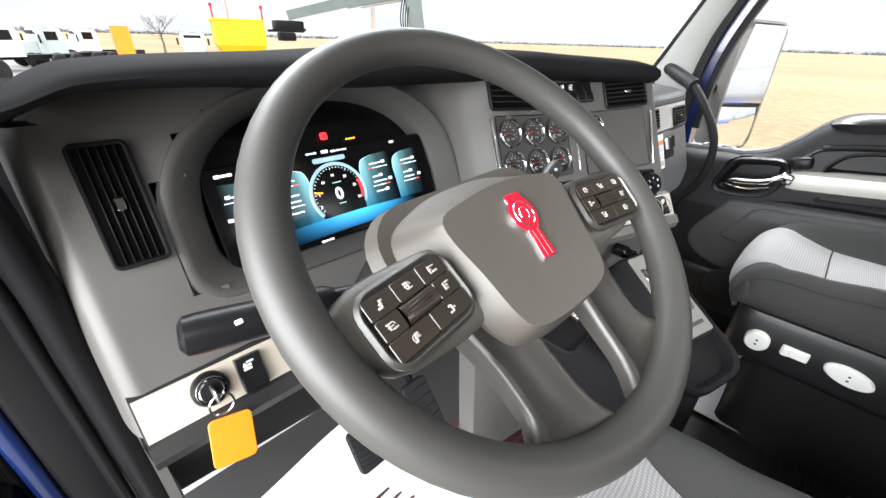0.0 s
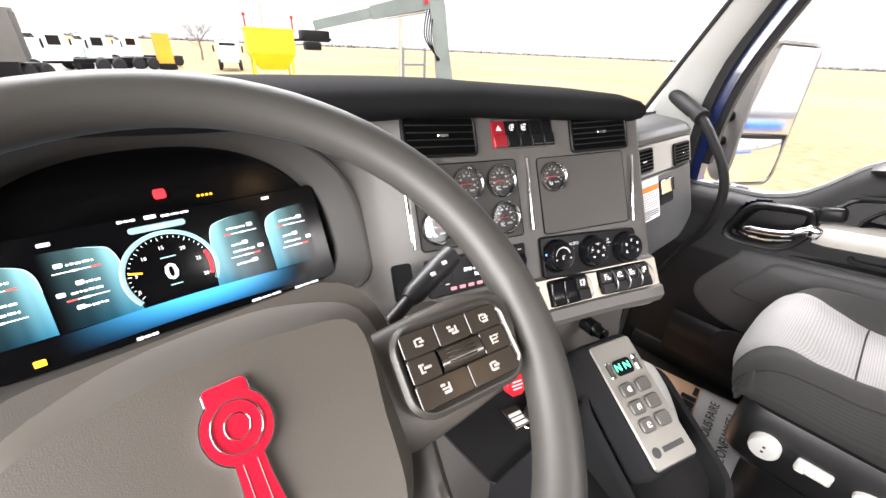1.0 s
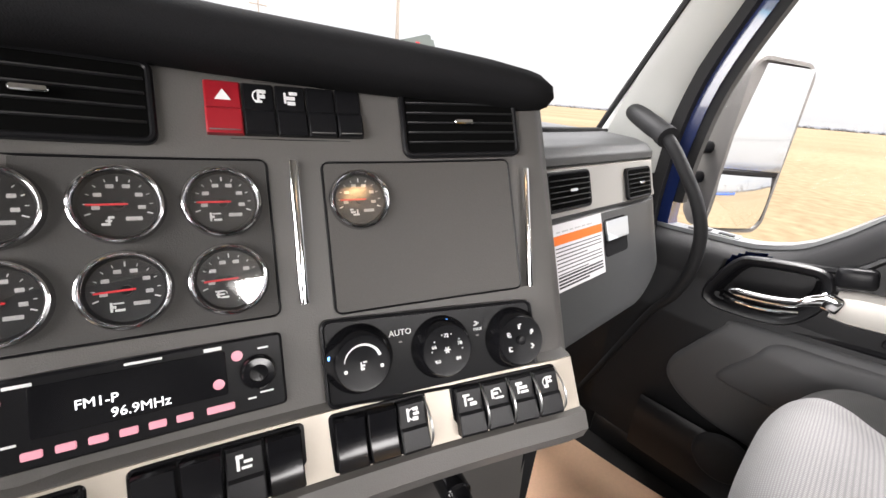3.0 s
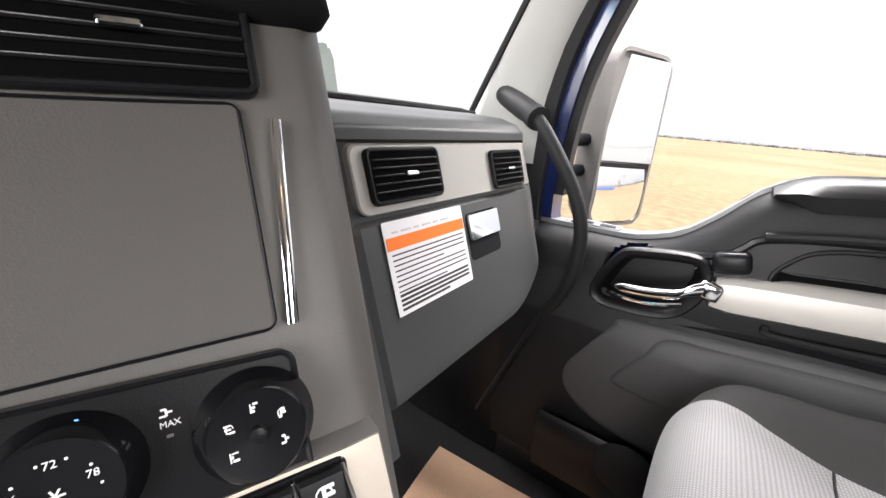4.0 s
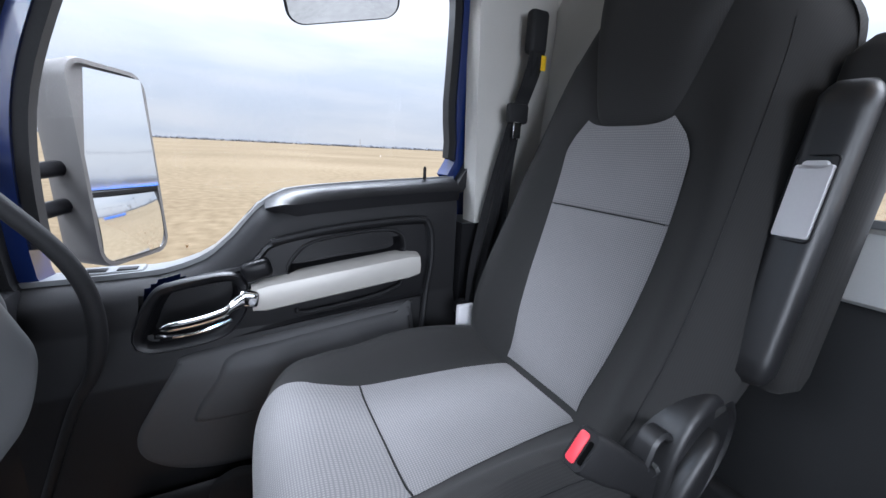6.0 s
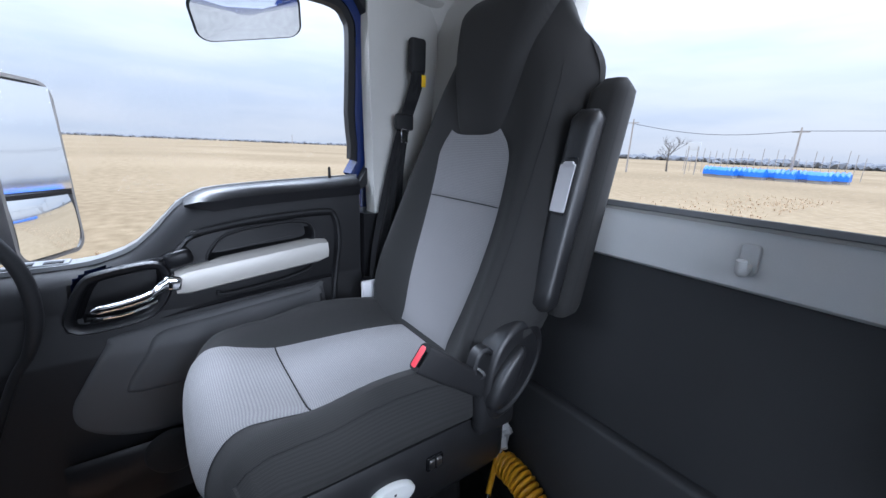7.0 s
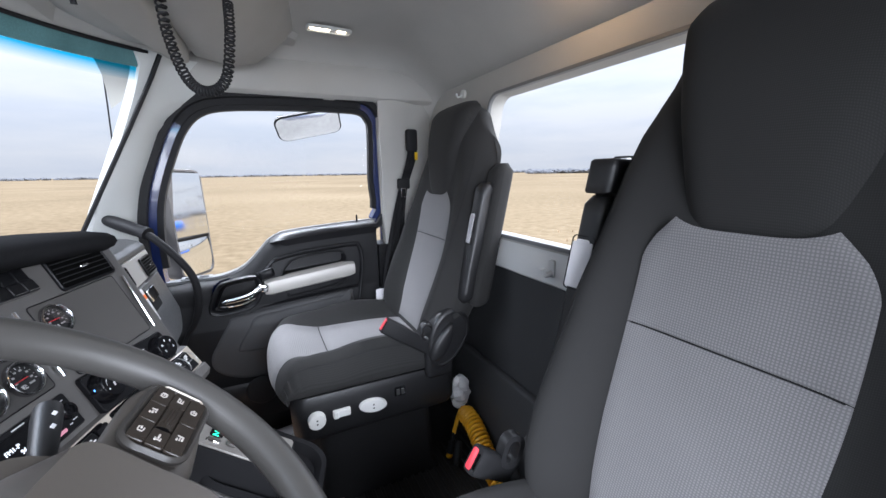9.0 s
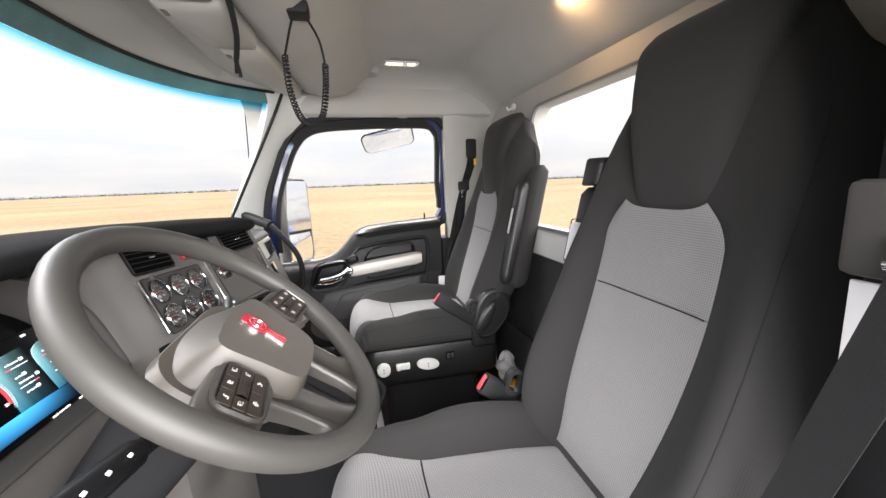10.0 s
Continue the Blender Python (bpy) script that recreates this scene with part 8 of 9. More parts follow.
# light of an unseen footwell lamp, added to brighten the paper mat
foot_light = bpy.data.lights.new("foot_light", "AREA")
foot_light.shape, foot_light.size, foot_light.size_y, foot_light.energy, foot_light.color = "RECTANGLE", 0.07, 0.035, 2.6, (1.0, 0.80, 0.58)
foot_light.spread = radians(75)
new("foot_light", foot_light).matrix_basis = look((0.62, 0.60, 1.585), (0.72, 0.48, 1.15))

# unseen twin above the rear window, assumed from the warm glow on the cove
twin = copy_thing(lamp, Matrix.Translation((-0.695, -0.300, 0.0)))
twin["label"] = "slim lit ceiling lamp assumed near the rear cove"
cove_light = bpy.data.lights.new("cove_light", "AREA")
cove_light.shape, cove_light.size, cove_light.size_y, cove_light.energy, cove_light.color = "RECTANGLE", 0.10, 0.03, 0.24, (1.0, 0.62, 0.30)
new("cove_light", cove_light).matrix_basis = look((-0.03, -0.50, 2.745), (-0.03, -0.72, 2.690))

# ---------------------------------------------------------------- rear header moulding
bm = bmesh.new()
prof = [(-0.640, 2.722), (-0.624, 2.704), (-0.616, 2.690), (-0.624, 2.678), (-0.645, 2.664), (-0.690, 2.640), (-0.720, 2.720)]
loft(bm, [[(x, y - 0.02 * abs(x / 0.9) ** 6, z) for y, z in prof] for x in [-0.94 + 1.88 * k / 24 for k in range(25)]])
tagged(part("trim_rear_header", bm, HEADLINER, sharp=50), "warm grey moulded ledge above the rear window", "trim", kind="structure")

# ---------------------------------------------------------------- overhead console
over = thing("overhead_console", pose(0, 0.36, 2.66), "pale grey overhead console with closed compartments", "console")
prof = [(0.64, 2.80), (0.585, 2.71), (0.56, 2.695), (0.50, 2.680), (0.385, 2.672), (0.352, 2.670), (0.340, 2.655), (0.318, 2.640), (0.285, 2.636), (0.215, 2.650), (0.17, 2.685), (0.12, 2.74), (0.08, 2.80)]
bm = bmesh.new()
rings = []
for x, s in ((-0.86, 0.55), (-0.82, 0.85), (-0.78, 1.0), (-0.40, 1.0), (-0.10, 1.0), (0.15, 1.0), (0.40, 1.0), (0.62, 1.0), (0.78, 1.0), (0.84, 0.8), (0.88, 0.5)):
    rings.append([(x, min(y, screen_y(x, 2.64) - 0.06) - (0.13 * max(0, x + 0.1) if y < 0.33 else 0.07 * max(0, x + 0.1) if y < 0.37 else 0), 2.80 - (2.80 - z) * s) for y, z in prof])
loft(bm, rings)
part("console_body", bm, HEADLINER, over, "warm grey moulded body", sharp=50)
LID_FRONT = [(-0.80, 0.37), (-0.70, 0.44), (-0.45, 0.492), (-0.1, 0.497), (0.17, 0.456), (0.34, 0.438), (0.76, 0.345), (0.82, 0.315)]
for x0, x1 in ((-0.72, -0.432), (-0.428, -0.142), (-0.138, 0.150), (0.154, 0.790)):
    loop = []
    for k in range(13):
        x = x0 + (x1 - x0) * k / 12
        loop.append((x, lerp_table(LID_FRONT, x) - (0.012 if k in (0, 12) else 0.003 if k in (1, 11) else 0)))
    for k in range(13):
        x = x1 + (x0 - x1) * k / 12
        loop.append((x, 0.350 - 0.07 * max(0, x + 0.1) + (0.012 if k in (0, 12) else 0.003 if k in (1, 11) else 0)))
    mx, my = sum(p[0] for p in loop) / 26, sum(p[1] for p in loop) / 26
    bm = bmesh.new()
    loft(bm, [[(mx + (x - mx) * sx, my + (y - my) * sy, z) for x, y in loop] for sx, sy, z in ((1.0, 1.0, 2.700), (1.0, 1.0, 2.646), (0.985, 0.96, 2.636), (0.95, 0.88, 2.630), (0.7, 0.6, 2.625), (0.1, 0.1, 2.624))])
    lid = part("compartment_lid", bm, HEADLINER, over, "warm grey compartment lid", sharp=60)
    bm = bmesh.new()
    plate(bm, 0.030, 0.014, 0.004, 0.006, 0.002)
    part("lid_catch", bm, DASH, lid, "", Matrix.Translation((x0 + 0.05, lerp_table(LID_FRONT, x0 + 0.05) - 0.022, 2.632)) @ Matrix.Rotation(radians(90), 4, "X"))
# raised fairing towards the door
bm = bmesh.new()
loft(bm, [[(x, y, z) for x, y in pts] for z, pts in ((2.80, [(0.62, 0.30), (0.95, 0.36), (0.97, -0.06), (0.86, -0.06), (0.74, 0.05), (0.62, 0.14)]), (2.765, [(0.63, 0.29), (0.93, 0.34), (0.945, -0.045), (0.865, -0.045), (0.75, 0.06), (0.63, 0.15)]))])
part("console_fairing", bm, HEADLINER, over)
# microphone bracket, cord and strap
mic = thing("microphone_cord", pose(0.02, 0.21, 2.6), "black coiled microphone cord hanging in a loop", "cord")
bm = bmesh.new()
tube(bm, smooth_path([(-0.07, 0.215, 2.652), (-0.02, 0.235, 2.625), (0.03, 0.257, 2.584)], 4), 0.003, 8)
tube(bm, smooth_path([(-0.06, 0.195, 2.652), (-0.005, 0.168, 2.615), (0.018, 0.158, 2.56)], 4), 0.003, 8)
part("plain_cord", bm, RUBBER, mic)
mid = smooth_path([(0.03, 0.257, 2.584), (0.005, 0.250, 2.50), (-0.03, 0.228, 2.425), (-0.045, 0.200, 2.402), (-0.035, 0.172, 2.425), (-0.005, 0.160, 2.50), (0.018, 0.158, 2.56)], 40)
bm = bmesh.new()
coil, ref = [], Vector((1, 0, 0))
for i, p in enumerate(mid):
    t = (mid[min(i + 1, len(mid) - 1)] - mid[max(i - 1, 0)]).normalized()
    ref = (ref - t * ref.dot(t)).normalized()
    side = t.cross(ref)
    for sub in range(2):
        a = 2 * math.pi * (i * 2 + sub) / 9.0
        coil.append(p + 0.0072 * (math.cos(a) * ref + math.sin(a) * side))
tube(bm, coil, 0.0019, 5)
part("coiled_cord", bm, RUBBER, mic, "tightly coiled black cord")
bm = bmesh.new()
box(bm, 0.06, 0.05, 0.03, (-0.065, 0.206, 2.656), 0.008, 2)
part("bracket", bm, RUBBER, mic, "black bracket")
strap = thing("cable_strap", pose(0.013, 0.37, 2.6), "black cable strap tied below the console", "strap")
bm = bmesh.new()
tube(bm, smooth_path([(-0.17, 0.332, 2.640), (-0.11, 0.338, 2.620), (-0.045, 0.350, 2.595), (0.013, 0.370, 2.562)], 5), 0.0065, 8)
part("strap_body", bm, RUBBER, strap)
for dx in (-1, 1):
    bm = bmesh.new()
    tube(bm, [(0.013, 0.370, 2.564), (0.013 + dx * 0.014, 0.368, 2.545), (0.013 + dx * 0.020, 0.368, 2.530)], 0.0045, 8)
    part("strap_end", bm, RUBBER, strap)
bm = bmesh.new()
lathe(bm, [(0.004, 0.0), (0.004, -0.004), (0.001, -0.005)], 12)
part("rivet", bm, CHROME, strap, "", Matrix.Translation((0.012, 0.366, 2.562)))

# ---------------------------------------------------------------- gear selector console
across = Vector((0.085, -0.030, 0)).normalized()
along = Vector((-0.035, -0.166, -0.100)).normalized()
up = across.cross(-along).normalized()
SEL = Matrix.Translation((0.030, 0.221, 1.727)) @ Matrix(((across.x, -along.x, up.x, 0), (across.y, -along.y, up.y, 0), (across.z, -along.z, up.z, 0), (0, 0, 0, 1)))
sel = thing("gear_selector", SEL, "grey push-button gear selector with a green display", "gear selector")
bm = bmesh.new()
loft(bm, [[(x, y, z) for x, y in rrect(w, h, 0.012, 4)] for w, h, z in ((0.110, 0.230, -0.16), (0.104, 0.220, -0.02), (0.098, 0.212, -0.004), (0.092, 0.206, 0.0))])
part("selector_housing", bm, DASH_DARK, sel, "charcoal housing", SEL)
SP = SEL @ FACE_UP
bm = bmesh.new()
plate(bm, 0.086, 0.198, 0.007, 0.006, 0.002)
part("selector_face", bm, SELECTOR, sel, "warm grey metallic face", SP)
bm = bmesh.new()
plate(bm, 0.036, 0.026, 0.006, 0.002, 0.0006, cx=0.0, cz=0.053, y=-0.006)
part("selector_display", bm, GLOSS_BLACK, sel, "", SP)
GREEN = glowing("green_digits", (0.05, 1.0, 0.45), 1.6)
words("N N", 0.017, GREEN, sel, SP @ Matrix.Translation((0, -0.0086, 0.053)), "green digits")
for cx in (-0.028, 0.028):
    bm = bmesh.new()
    plate(bm, 0.010, 0.028, 0.003, 0.004, 0.0015, cx=cx, cz=0.053, y=-0.006)
    part("selector_bar", bm, CHROME, sel, "", SP)
for r in range(3):
    for cl in (-1, 1):
        bm = bmesh.new()
        plate(bm, 0.026, 0.0215, 0.006, 0.005, 0.0018, cx=cl * 0.0165, cz=0.018 - 0.028 * r, y=-0.006)
        bt = part("selector_button", bm, SELECTOR_KEY, sel, "dark push button", SP)
        bm = bmesh.new()
        icon(bm, 0.0105, 0.0090, -0.011, 60 + 2 * r + cl, cl * 0.0165, 0.018 - 0.028 * r)
        part("symbol", bm, MARK, bt, "", SP)
bm = bmesh.new()
lathe(bm, [(0.008, -0.005), (0.0075, -0.0066), (0.001, -0.007)], 20, -0.026, -0.076)
plate(bm, 0.042, 0.008, 0.001, 0.0006, 0.0002, cx=0.008, cz=-0.076, y=-0.006)
part("badge", bm, INK, sel, "dark printed badge", SP)
# tray round the selector
tray = thing("console_tray", pose(0.02, 0.22, 1.6), "dark grey console tray with a rounded lip", "console")
bm = bmesh.new()
TR = SEL @ Matrix.Translation((0.030, -0.072, -0.062))
outer = rrect(0.200, 0.262, 0.055, 6)
rs = [ring(bm, [(x * s, y * s, z) for x, y in outer]) for s, z in ((0.86, -0.20), (0.95, -0.03), (1.0, -0.012), (1.0, 0.004), (0.965, 0.012), (0.90, 0.006), (0.86, -0.02))]
for a, b in zip(rs, rs[1:]):
    bridge(bm, a, b)
bm.faces.new(rs[-1])
bm.faces.new(rs[0])
part("tray_body", bm, DASH_DARK, tray, "", TR)
# lip coloured pale in place of the tray edge's reflection
bm = bmesh.new()
sheet(bm, lambda u, v: (0.030 + 0.062 * u * (1 - 0.5 * v * v), 0.135 - 0.150 * v - 0.030 * u * (1 - v), 0.028 - 0.006 * u - 0.018 * u * u - 0.006 * v), 8, 12, (0, 0, -0.012))
part("tray_lip", bm, LIP_GLEAM, tray, "glossy tray lip with its gleam in the pale colour", TR)
bm = bmesh.new()
box(bm, 0.15, 0.34, 0.42, (-0.012, 0.27, 1.35), 0.03, 3, Matrix.Rotation(radians(-14), 4, "Z"))
part("tray_base", bm, DASH_DARK, tray, "charcoal console base")

# ---------------------------------------------------------------- floor covers, pedals, hose
mat_m = Matrix.Translation((0.626, 0.303, FLOOR + 0.012)) @ Matrix.Rotation(radians(6), 4, "Z") @ FACE_UP
cover = thing("paper_floor_mat", mat_m, "kraft and white printed paper floor mat in the footwell", "floor mat")
bm = bmesh.new()
sheet(bm, lambda u, v: (-0.26 + 0.52 * u, -0.004 * math.sin(9 * u) - 0.006 * math.sin(5 * v + 2 * u), -0.32 + 0.64 * v), 16, 16, (0, 0.001, 0))
part("kraft_sheet", bm, CARDBOARD, cover, "kraft paper", mat_m)
bm = bmesh.new()
sheet(bm, lambda u, v: (-0.259 + 0.518 * u, -0.0022 - 0.004 * math.sin(9 * u) - 0.006 * math.sin(5 * (v * 0.345) + 2 * u), -0.319 + 0.62 * v * 0.345), 16, 8)
part("printed_area", bm, PAPER, cover, "white printed area", mat_m)
words("MERCI DE NOUS FAIRE", 0.038, INK, cover, mat_m @ Matrix.Translation((0.005, -0.014, -0.155)))
words("CONFIANCE !", 0.038, INK, cover, mat_m @ Matrix.Translation((0.06, -0.014, -0.208)))
for k, (x, w, h) in enumerate(((-0.046, 0.028, 0.046), (-0.011, 0.026, 0.046), (0.023, 0.028, 0.046), (0.058, 0.028, 0.046), (0.092, 0.026, 0.046), (0.126, 0.028, 0.046), (0.158, 0.024, 0.046), (0.205, 0.046, 0.016))):
    bm = bmesh.new()
    plate(bm, w, h, 0.004, 0.001, 0.0002)
    part("printed_bar", bm, INK, cover, "", mat_m @ Matrix.Translation((x, -0.013, -0.078 if h > 0.03 else -0.092)))
for name, outer, inner, mat in (("printed_shape", 0.062, (0.016, 0.010, 0.048), YELLOW), ("printed_shape", 0.050, (0.018, -0.016, 0.040), INK)):
    bm = bmesh.new()
    rows = []
    for k in range(25):
        a = radians(-30 + 230 * k / 24)
        o = Vector((outer * math.cos(a) * 0.85, 0, outer * math.sin(a) * 1.15))
        q = Vector((inner[0] * 0.4 + inner[2] * math.cos(a) * 0.8, 0, inner[1] + inner[2] * math.sin(a)))
        rows.append([bm.verts.new(p + Vector((0, -0.0005 * (mat is INK), 0))) for p in (o, q)])
    for a, b in zip(rows, rows[1:]):
        bridge(bm, a, b, False)
    part(name, bm, mat, cover, "yellow printed shape" if mat is YELLOW else "", mat_m @ Matrix.Translation((0.058 if mat is YELLOW else 0.046, -0.013, -0.012)))
bm = bmesh.new()
rows = [[bm.verts.new((0.06 - 0.09 * k / 10, -0.013, 0.105 + 0.012 * math.sin(2.2 * k / 10) + e * 0.005 * math.sin(math.pi * k / 10))) for e in (-1, 1)] for k in range(11)]
for a, b in zip(rows, rows[1:]):
    bridge(bm, a, b, False)
part("printed_stroke", bm, INK, cover, "", mat_m)
# unseen footwell lamp under the dashboard, assumed from the bright mat
lamp2 = thing("footwell_lamp", pose(0.62, 0.56, 1.60), "small warm footwell lamp assumed under the dashboard", "lamp")
fm = Matrix.Translation((0.62, 0.60, 1.598)) @ Matrix.Rotation(radians(90), 4, "X")
bm = bmesh.new()
rim(bm, 0.070, 0.034, 0.008, 0.005, 0.010)
part("lamp_frame", bm, BLACK, lamp2, "", fm)
bm = bmesh.new()
plate(bm, 0.070, 0.034, 0.008, 0.004, 0.001)
part("lens", bm, glowing("footwell_lens", (1.0, 0.80, 0.55), 3.0), lamp2, "warm lit lens", fm)
pm = Matrix.Translation((-0.56, 0.55, FLOOR + 0.018)) @ Matrix.Rotation(radians(10), 4, "Z") @ FACE_UP
bm = bmesh.new()
sheet(bm, lambda u, v: (-0.22 + 0.44 * u, -0.004 * math.sin(7 * u + 3 * v), -0.26 + 0.52 * v), 12, 12, (0, 0.001, 0))
tagged(part("paper_sheet", bm, PAPER, None, "", pm), "white paper cover lying in the driver footwell", "paper")
for x, y, w, nm, lab in ((-0.36, 0.56, 0.075, "accelerator_pedal", "black ribbed accelerator pedal"), (-0.50, 0.60, 0.10, "brake_pedal", "black ribbed brake pedal")):
    m = Matrix.Translation((x, y, 1.36)) @ Matrix.Rotation(radians(-38), 4, "X")
    pedal = thing(nm, m, lab, "pedal")
    bm = bmesh.new()
    plate(bm, w, 0.20 if w < 0.08 else 0.10, 0.012, 0.014, 0.003)
    part("pedal_plate", bm, RUBBER, pedal, "", m)
    for k in range(-3, 4):
        bm = bmesh.new()
        box(bm, w * 0.85, 0.004, 0.006, (0, -0.015, k * (0.026 if w < 0.08 else 0.013)), 0.001, 1)
        part("rib", bm, RUBBER, pedal, "", m)
    bm = bmesh.new()
    tube(bm, [(x, y + 0.01, 1.36), (x, y + 0.12, 1.50), (x, y + 0.16, 1.70)], 0.012, 8)
    part("pedal_arm", bm, BLACK, pedal)

hose = thing("air_hose", pose(0.3, -0.5, 1.25), "coiled yellow air hose with a blow gun behind the seat", "hose")
line = smooth_path([(0.435, -0.530, 1.315), (0.36, -0.525, 1.312), (0.27, -0.515, 1.275), (0.17, -0.505, 1.235), (0.08, -0.50, 1.205)], 60)
coil, ref = [], Vector((0, 0, 1))
for i, p in enumerate(line):
    t = (line[min(i + 1, len(line) - 1)] - line[max(i - 1, 0)]).normalized()
    ref = (ref - t * ref.dot(t)).normalized()
    side = t.cross(ref)
    a = 2 * math.pi * i / 9.5
    coil.append(p + 0.032 * (math.cos(a) * ref + math.sin(a) * side))
bm = bmesh.new()
tube(bm, coil, 0.0062, 7)
part("hose_coil", bm, HOSE, hose, "glossy yellow coils")
bm = bmesh.new()
tube(bm, smooth_path([(0.445, -0.520, 1.345), (0.435, -0.495, 1.31), (0.425, -0.470, 1.25)], 5), 0.008, 8)
part("hose_end", bm, HOSE, hose)
bm = bmesh.new()
tube(bm, [(0.425, -0.470, 1.255), (0.415, -0.455, 1.215)], 0.007, 10)
part("fitting", bm, CHROME, hose, "chrome fitting")
bm = bmesh.new()
tube(bm, [(0.418, -0.462, 1.225), (0.405, -0.440, 1.185)], [0.011, 0.012], 10)
tube(bm, [(0.38, -0.47, 1.245), (0.352, -0.45, 1.215), (0.33, -0.43, 1.19)], [0.014, 0.016, 0.013], 10)
part("blow_gun", bm, RUBBER, hose, "black blow gun")
bm = bmesh.new()
lathe(bm, [(0.012, 0.0), (0.0125, -0.008), (0.008, -0.012), (0.001, -0.012)], 18)
part("gun_end", bm, HOSE, hose, "yellow end cap", Matrix.Translation((0.403, -0.437, 1.182)) @ Matrix.Rotation(radians(60), 4, "X"))
bag = thing("plastic_bag", pose(0.46, -0.51, 1.42), "crumpled clear plastic bag hanging behind the seat", "bag")
bm = bmesh.new()
rings = []
for k in range(9):
    v = k / 8
    r = 0.006 + 0.034 * math.sin(math.pi * min(1, v * 0.9 + 0.05)) ** 0.8
    rings.append([(0.455 + r * 0.8 * math.cos(2 * math.pi * j / 14) * (1 + 0.35 * math.sin(5 * j + 2 * k)), -0.515 + r * math.sin(2 * math.pi * j / 14) * (1 + 0.3 * math.cos(3 * j + k)), 1.475 - 0.14 * v) for j in range(14)])
loft(bm, rings)
part("film", bm, PLASTIC_BAG, bag, "", sharp=20)

# ---------------------------------------------------------------- outside mirrors
MIR = Matrix.Translation((1.49, 0.458, 2.037)) @ Matrix.Rotation(radians(-26), 4, "Z") @ Matrix.Rotation(radians(1.5), 4, "Y") @ Matrix.Rotation(radians(-2.5), 4, "X")
mirror = thing("side_mirror", MIR, "tall two-part truck side mirror in a dark grey housing", "mirror")
bm = bmesh.new()
loft(bm, [[(x, y, z) for x, z in rrect(w, h, r, 6)] for w, h, r, y in ((0.225, 0.49, 0.05, 0.10), (0.258, 0.525, 0.055, 0.07), (0.268, 0.540, 0.055, 0.0), (0.262, 0.534, 0.052, -0.010), (0.240, 0.512, 0.042, -0.010), (0.238, 0.510, 0.042, 0.004))])
part("housing", bm, DASH, mirror, "dark grey housing", MIR, sharp=50)
for zc, h, nm in ((0.096, 0.310, "main_glass"), (-0.165, 0.174, "wide_glass")):
    bm = bmesh.new()
    sheet(bm, lambda u, v: ((u - 0.5) * 0.232, -0.004 - (0.0 if h > 0.2 else 0.012 * (1 - (2 * u - 1) ** 2) * 0.8 + 0.006 * (1 - (2 * v - 1) ** 2)), zc + (v - 0.5) * h), 14, 14, (0, 0.002, 0))
    turn = Matrix.Translation((0, 0, zc)) @ Matrix.Rotation(radians(-5.0), 4, "Z") @ Matrix.Rotation(radians(-1.0), 4, "X") @ Matrix.Translation((0, 0, -zc)) if h > 0.2 else Matrix()
    part(nm, bm, MIRROR, mirror, "mirror glass", MIR @ turn, sharp=60)
bm = bmesh.new()
plate(bm, 0.240, 0.014, 0.003, 0.010, 0.002, cz=-0.069, y=0.0)
part("divider", bm, BLACK, mirror, "", MIR)
for z in (2.03, 1.935):
    bm = bmesh.new()
    tube(bm, smooth_path([(1.06, 0.585, z - 0.02), (1.20, 0.60, z), (1.36, 0.575, z + 0.005), (1.45, 0.53, z + 0.01)], 5), 0.020, 10)
    part("mirror_arm", bm, BLACK, mirror, "black mirror arm")
bm = bmesh.new()
box(bm, 0.05, 0.09, 0.20, (1.09, 0.585, 1.965), 0.012, 2)
part("mirror_foot", bm, BLACK, mirror, "")
lk_y = Vector((0.62, 0.06, 0.78)).normalized()
lk_x = Vector((-0.30, -0.94, 0.0))
lk_x = (lk_x - lk_y * lk_x.dot(lk_y)).normalized()
lk_z = lk_x.cross(lk_y)
LK = Matrix.Translation((1.185, -0.110, 2.497)) @ Matrix(((lk_x.x, lk_y.x, lk_z.x, 0), (lk_x.y, lk_y.y, lk_z.y, 0), (lk_x.z, lk_y.z, lk_z.z, 0), (0, 0, 0, 1)))
down = thing("look_down_mirror", LK, "convex look-down mirror above the passenger window", "mirror")
bm = bmesh.new()
loft(bm, [[(x, y, z) for x, z in rrect(w, h, r, 6)] for w, h, r, y in ((0.22, 0.10, 0.025, 0.030), (0.288, 0.150, 0.04, 0.015), (0.296, 0.158, 0.044, 0.0), (0.286, 0.148, 0.040, -0.004))])
part("housing", bm, RUBBER, down, "black housing", LK)
bm = bmesh.new()
out = rrect(0.282, 0.144, 0.038, 9)
loft(bm, [[(x * s, -0.0045 - 0.004 * (1 - s * s), z * s) for x, z in out] for s in (1.0, 0.8, 0.5, 0.2, 0.02)])
part("mirror_glass", bm, MIRROR, down, "convex glass", LK, sharp=70)
bm = bmesh.new()
tube(bm, [(1.245, -0.14, 2.555), (1.20, -0.13, 2.615), (1.09, -0.12, 2.64)], 0.012, 8)
part("bracket", bm, BLACK, down)
ant = thing("visor_stay", pose(1.06, 0.6, 2.5), "thin dark stay of the outer visor beside the windshield", "stay")
bm = bmesh.new()
tube(bm, [(1.082, 0.600, 2.720), (1.064, 0.600, 2.53), (1.040, 0.600, 2.363), (1.038, 0.585, 2.335)], 0.0026, 6)
part("wire", bm, BLACK, ant)

# ---------------------------------------------------------------- the yard and the distance
bm = bmesh.new()
sheet(bm, lambda u, v: (-110 + 114.5 * u + 1.5 * math.sin(9 * v), -4 + 128 * v, 0.075 + 0.0012 * -min(60, math.hypot(-110 + 114.5 * u, -4 + 128 * v))), 40, 50)
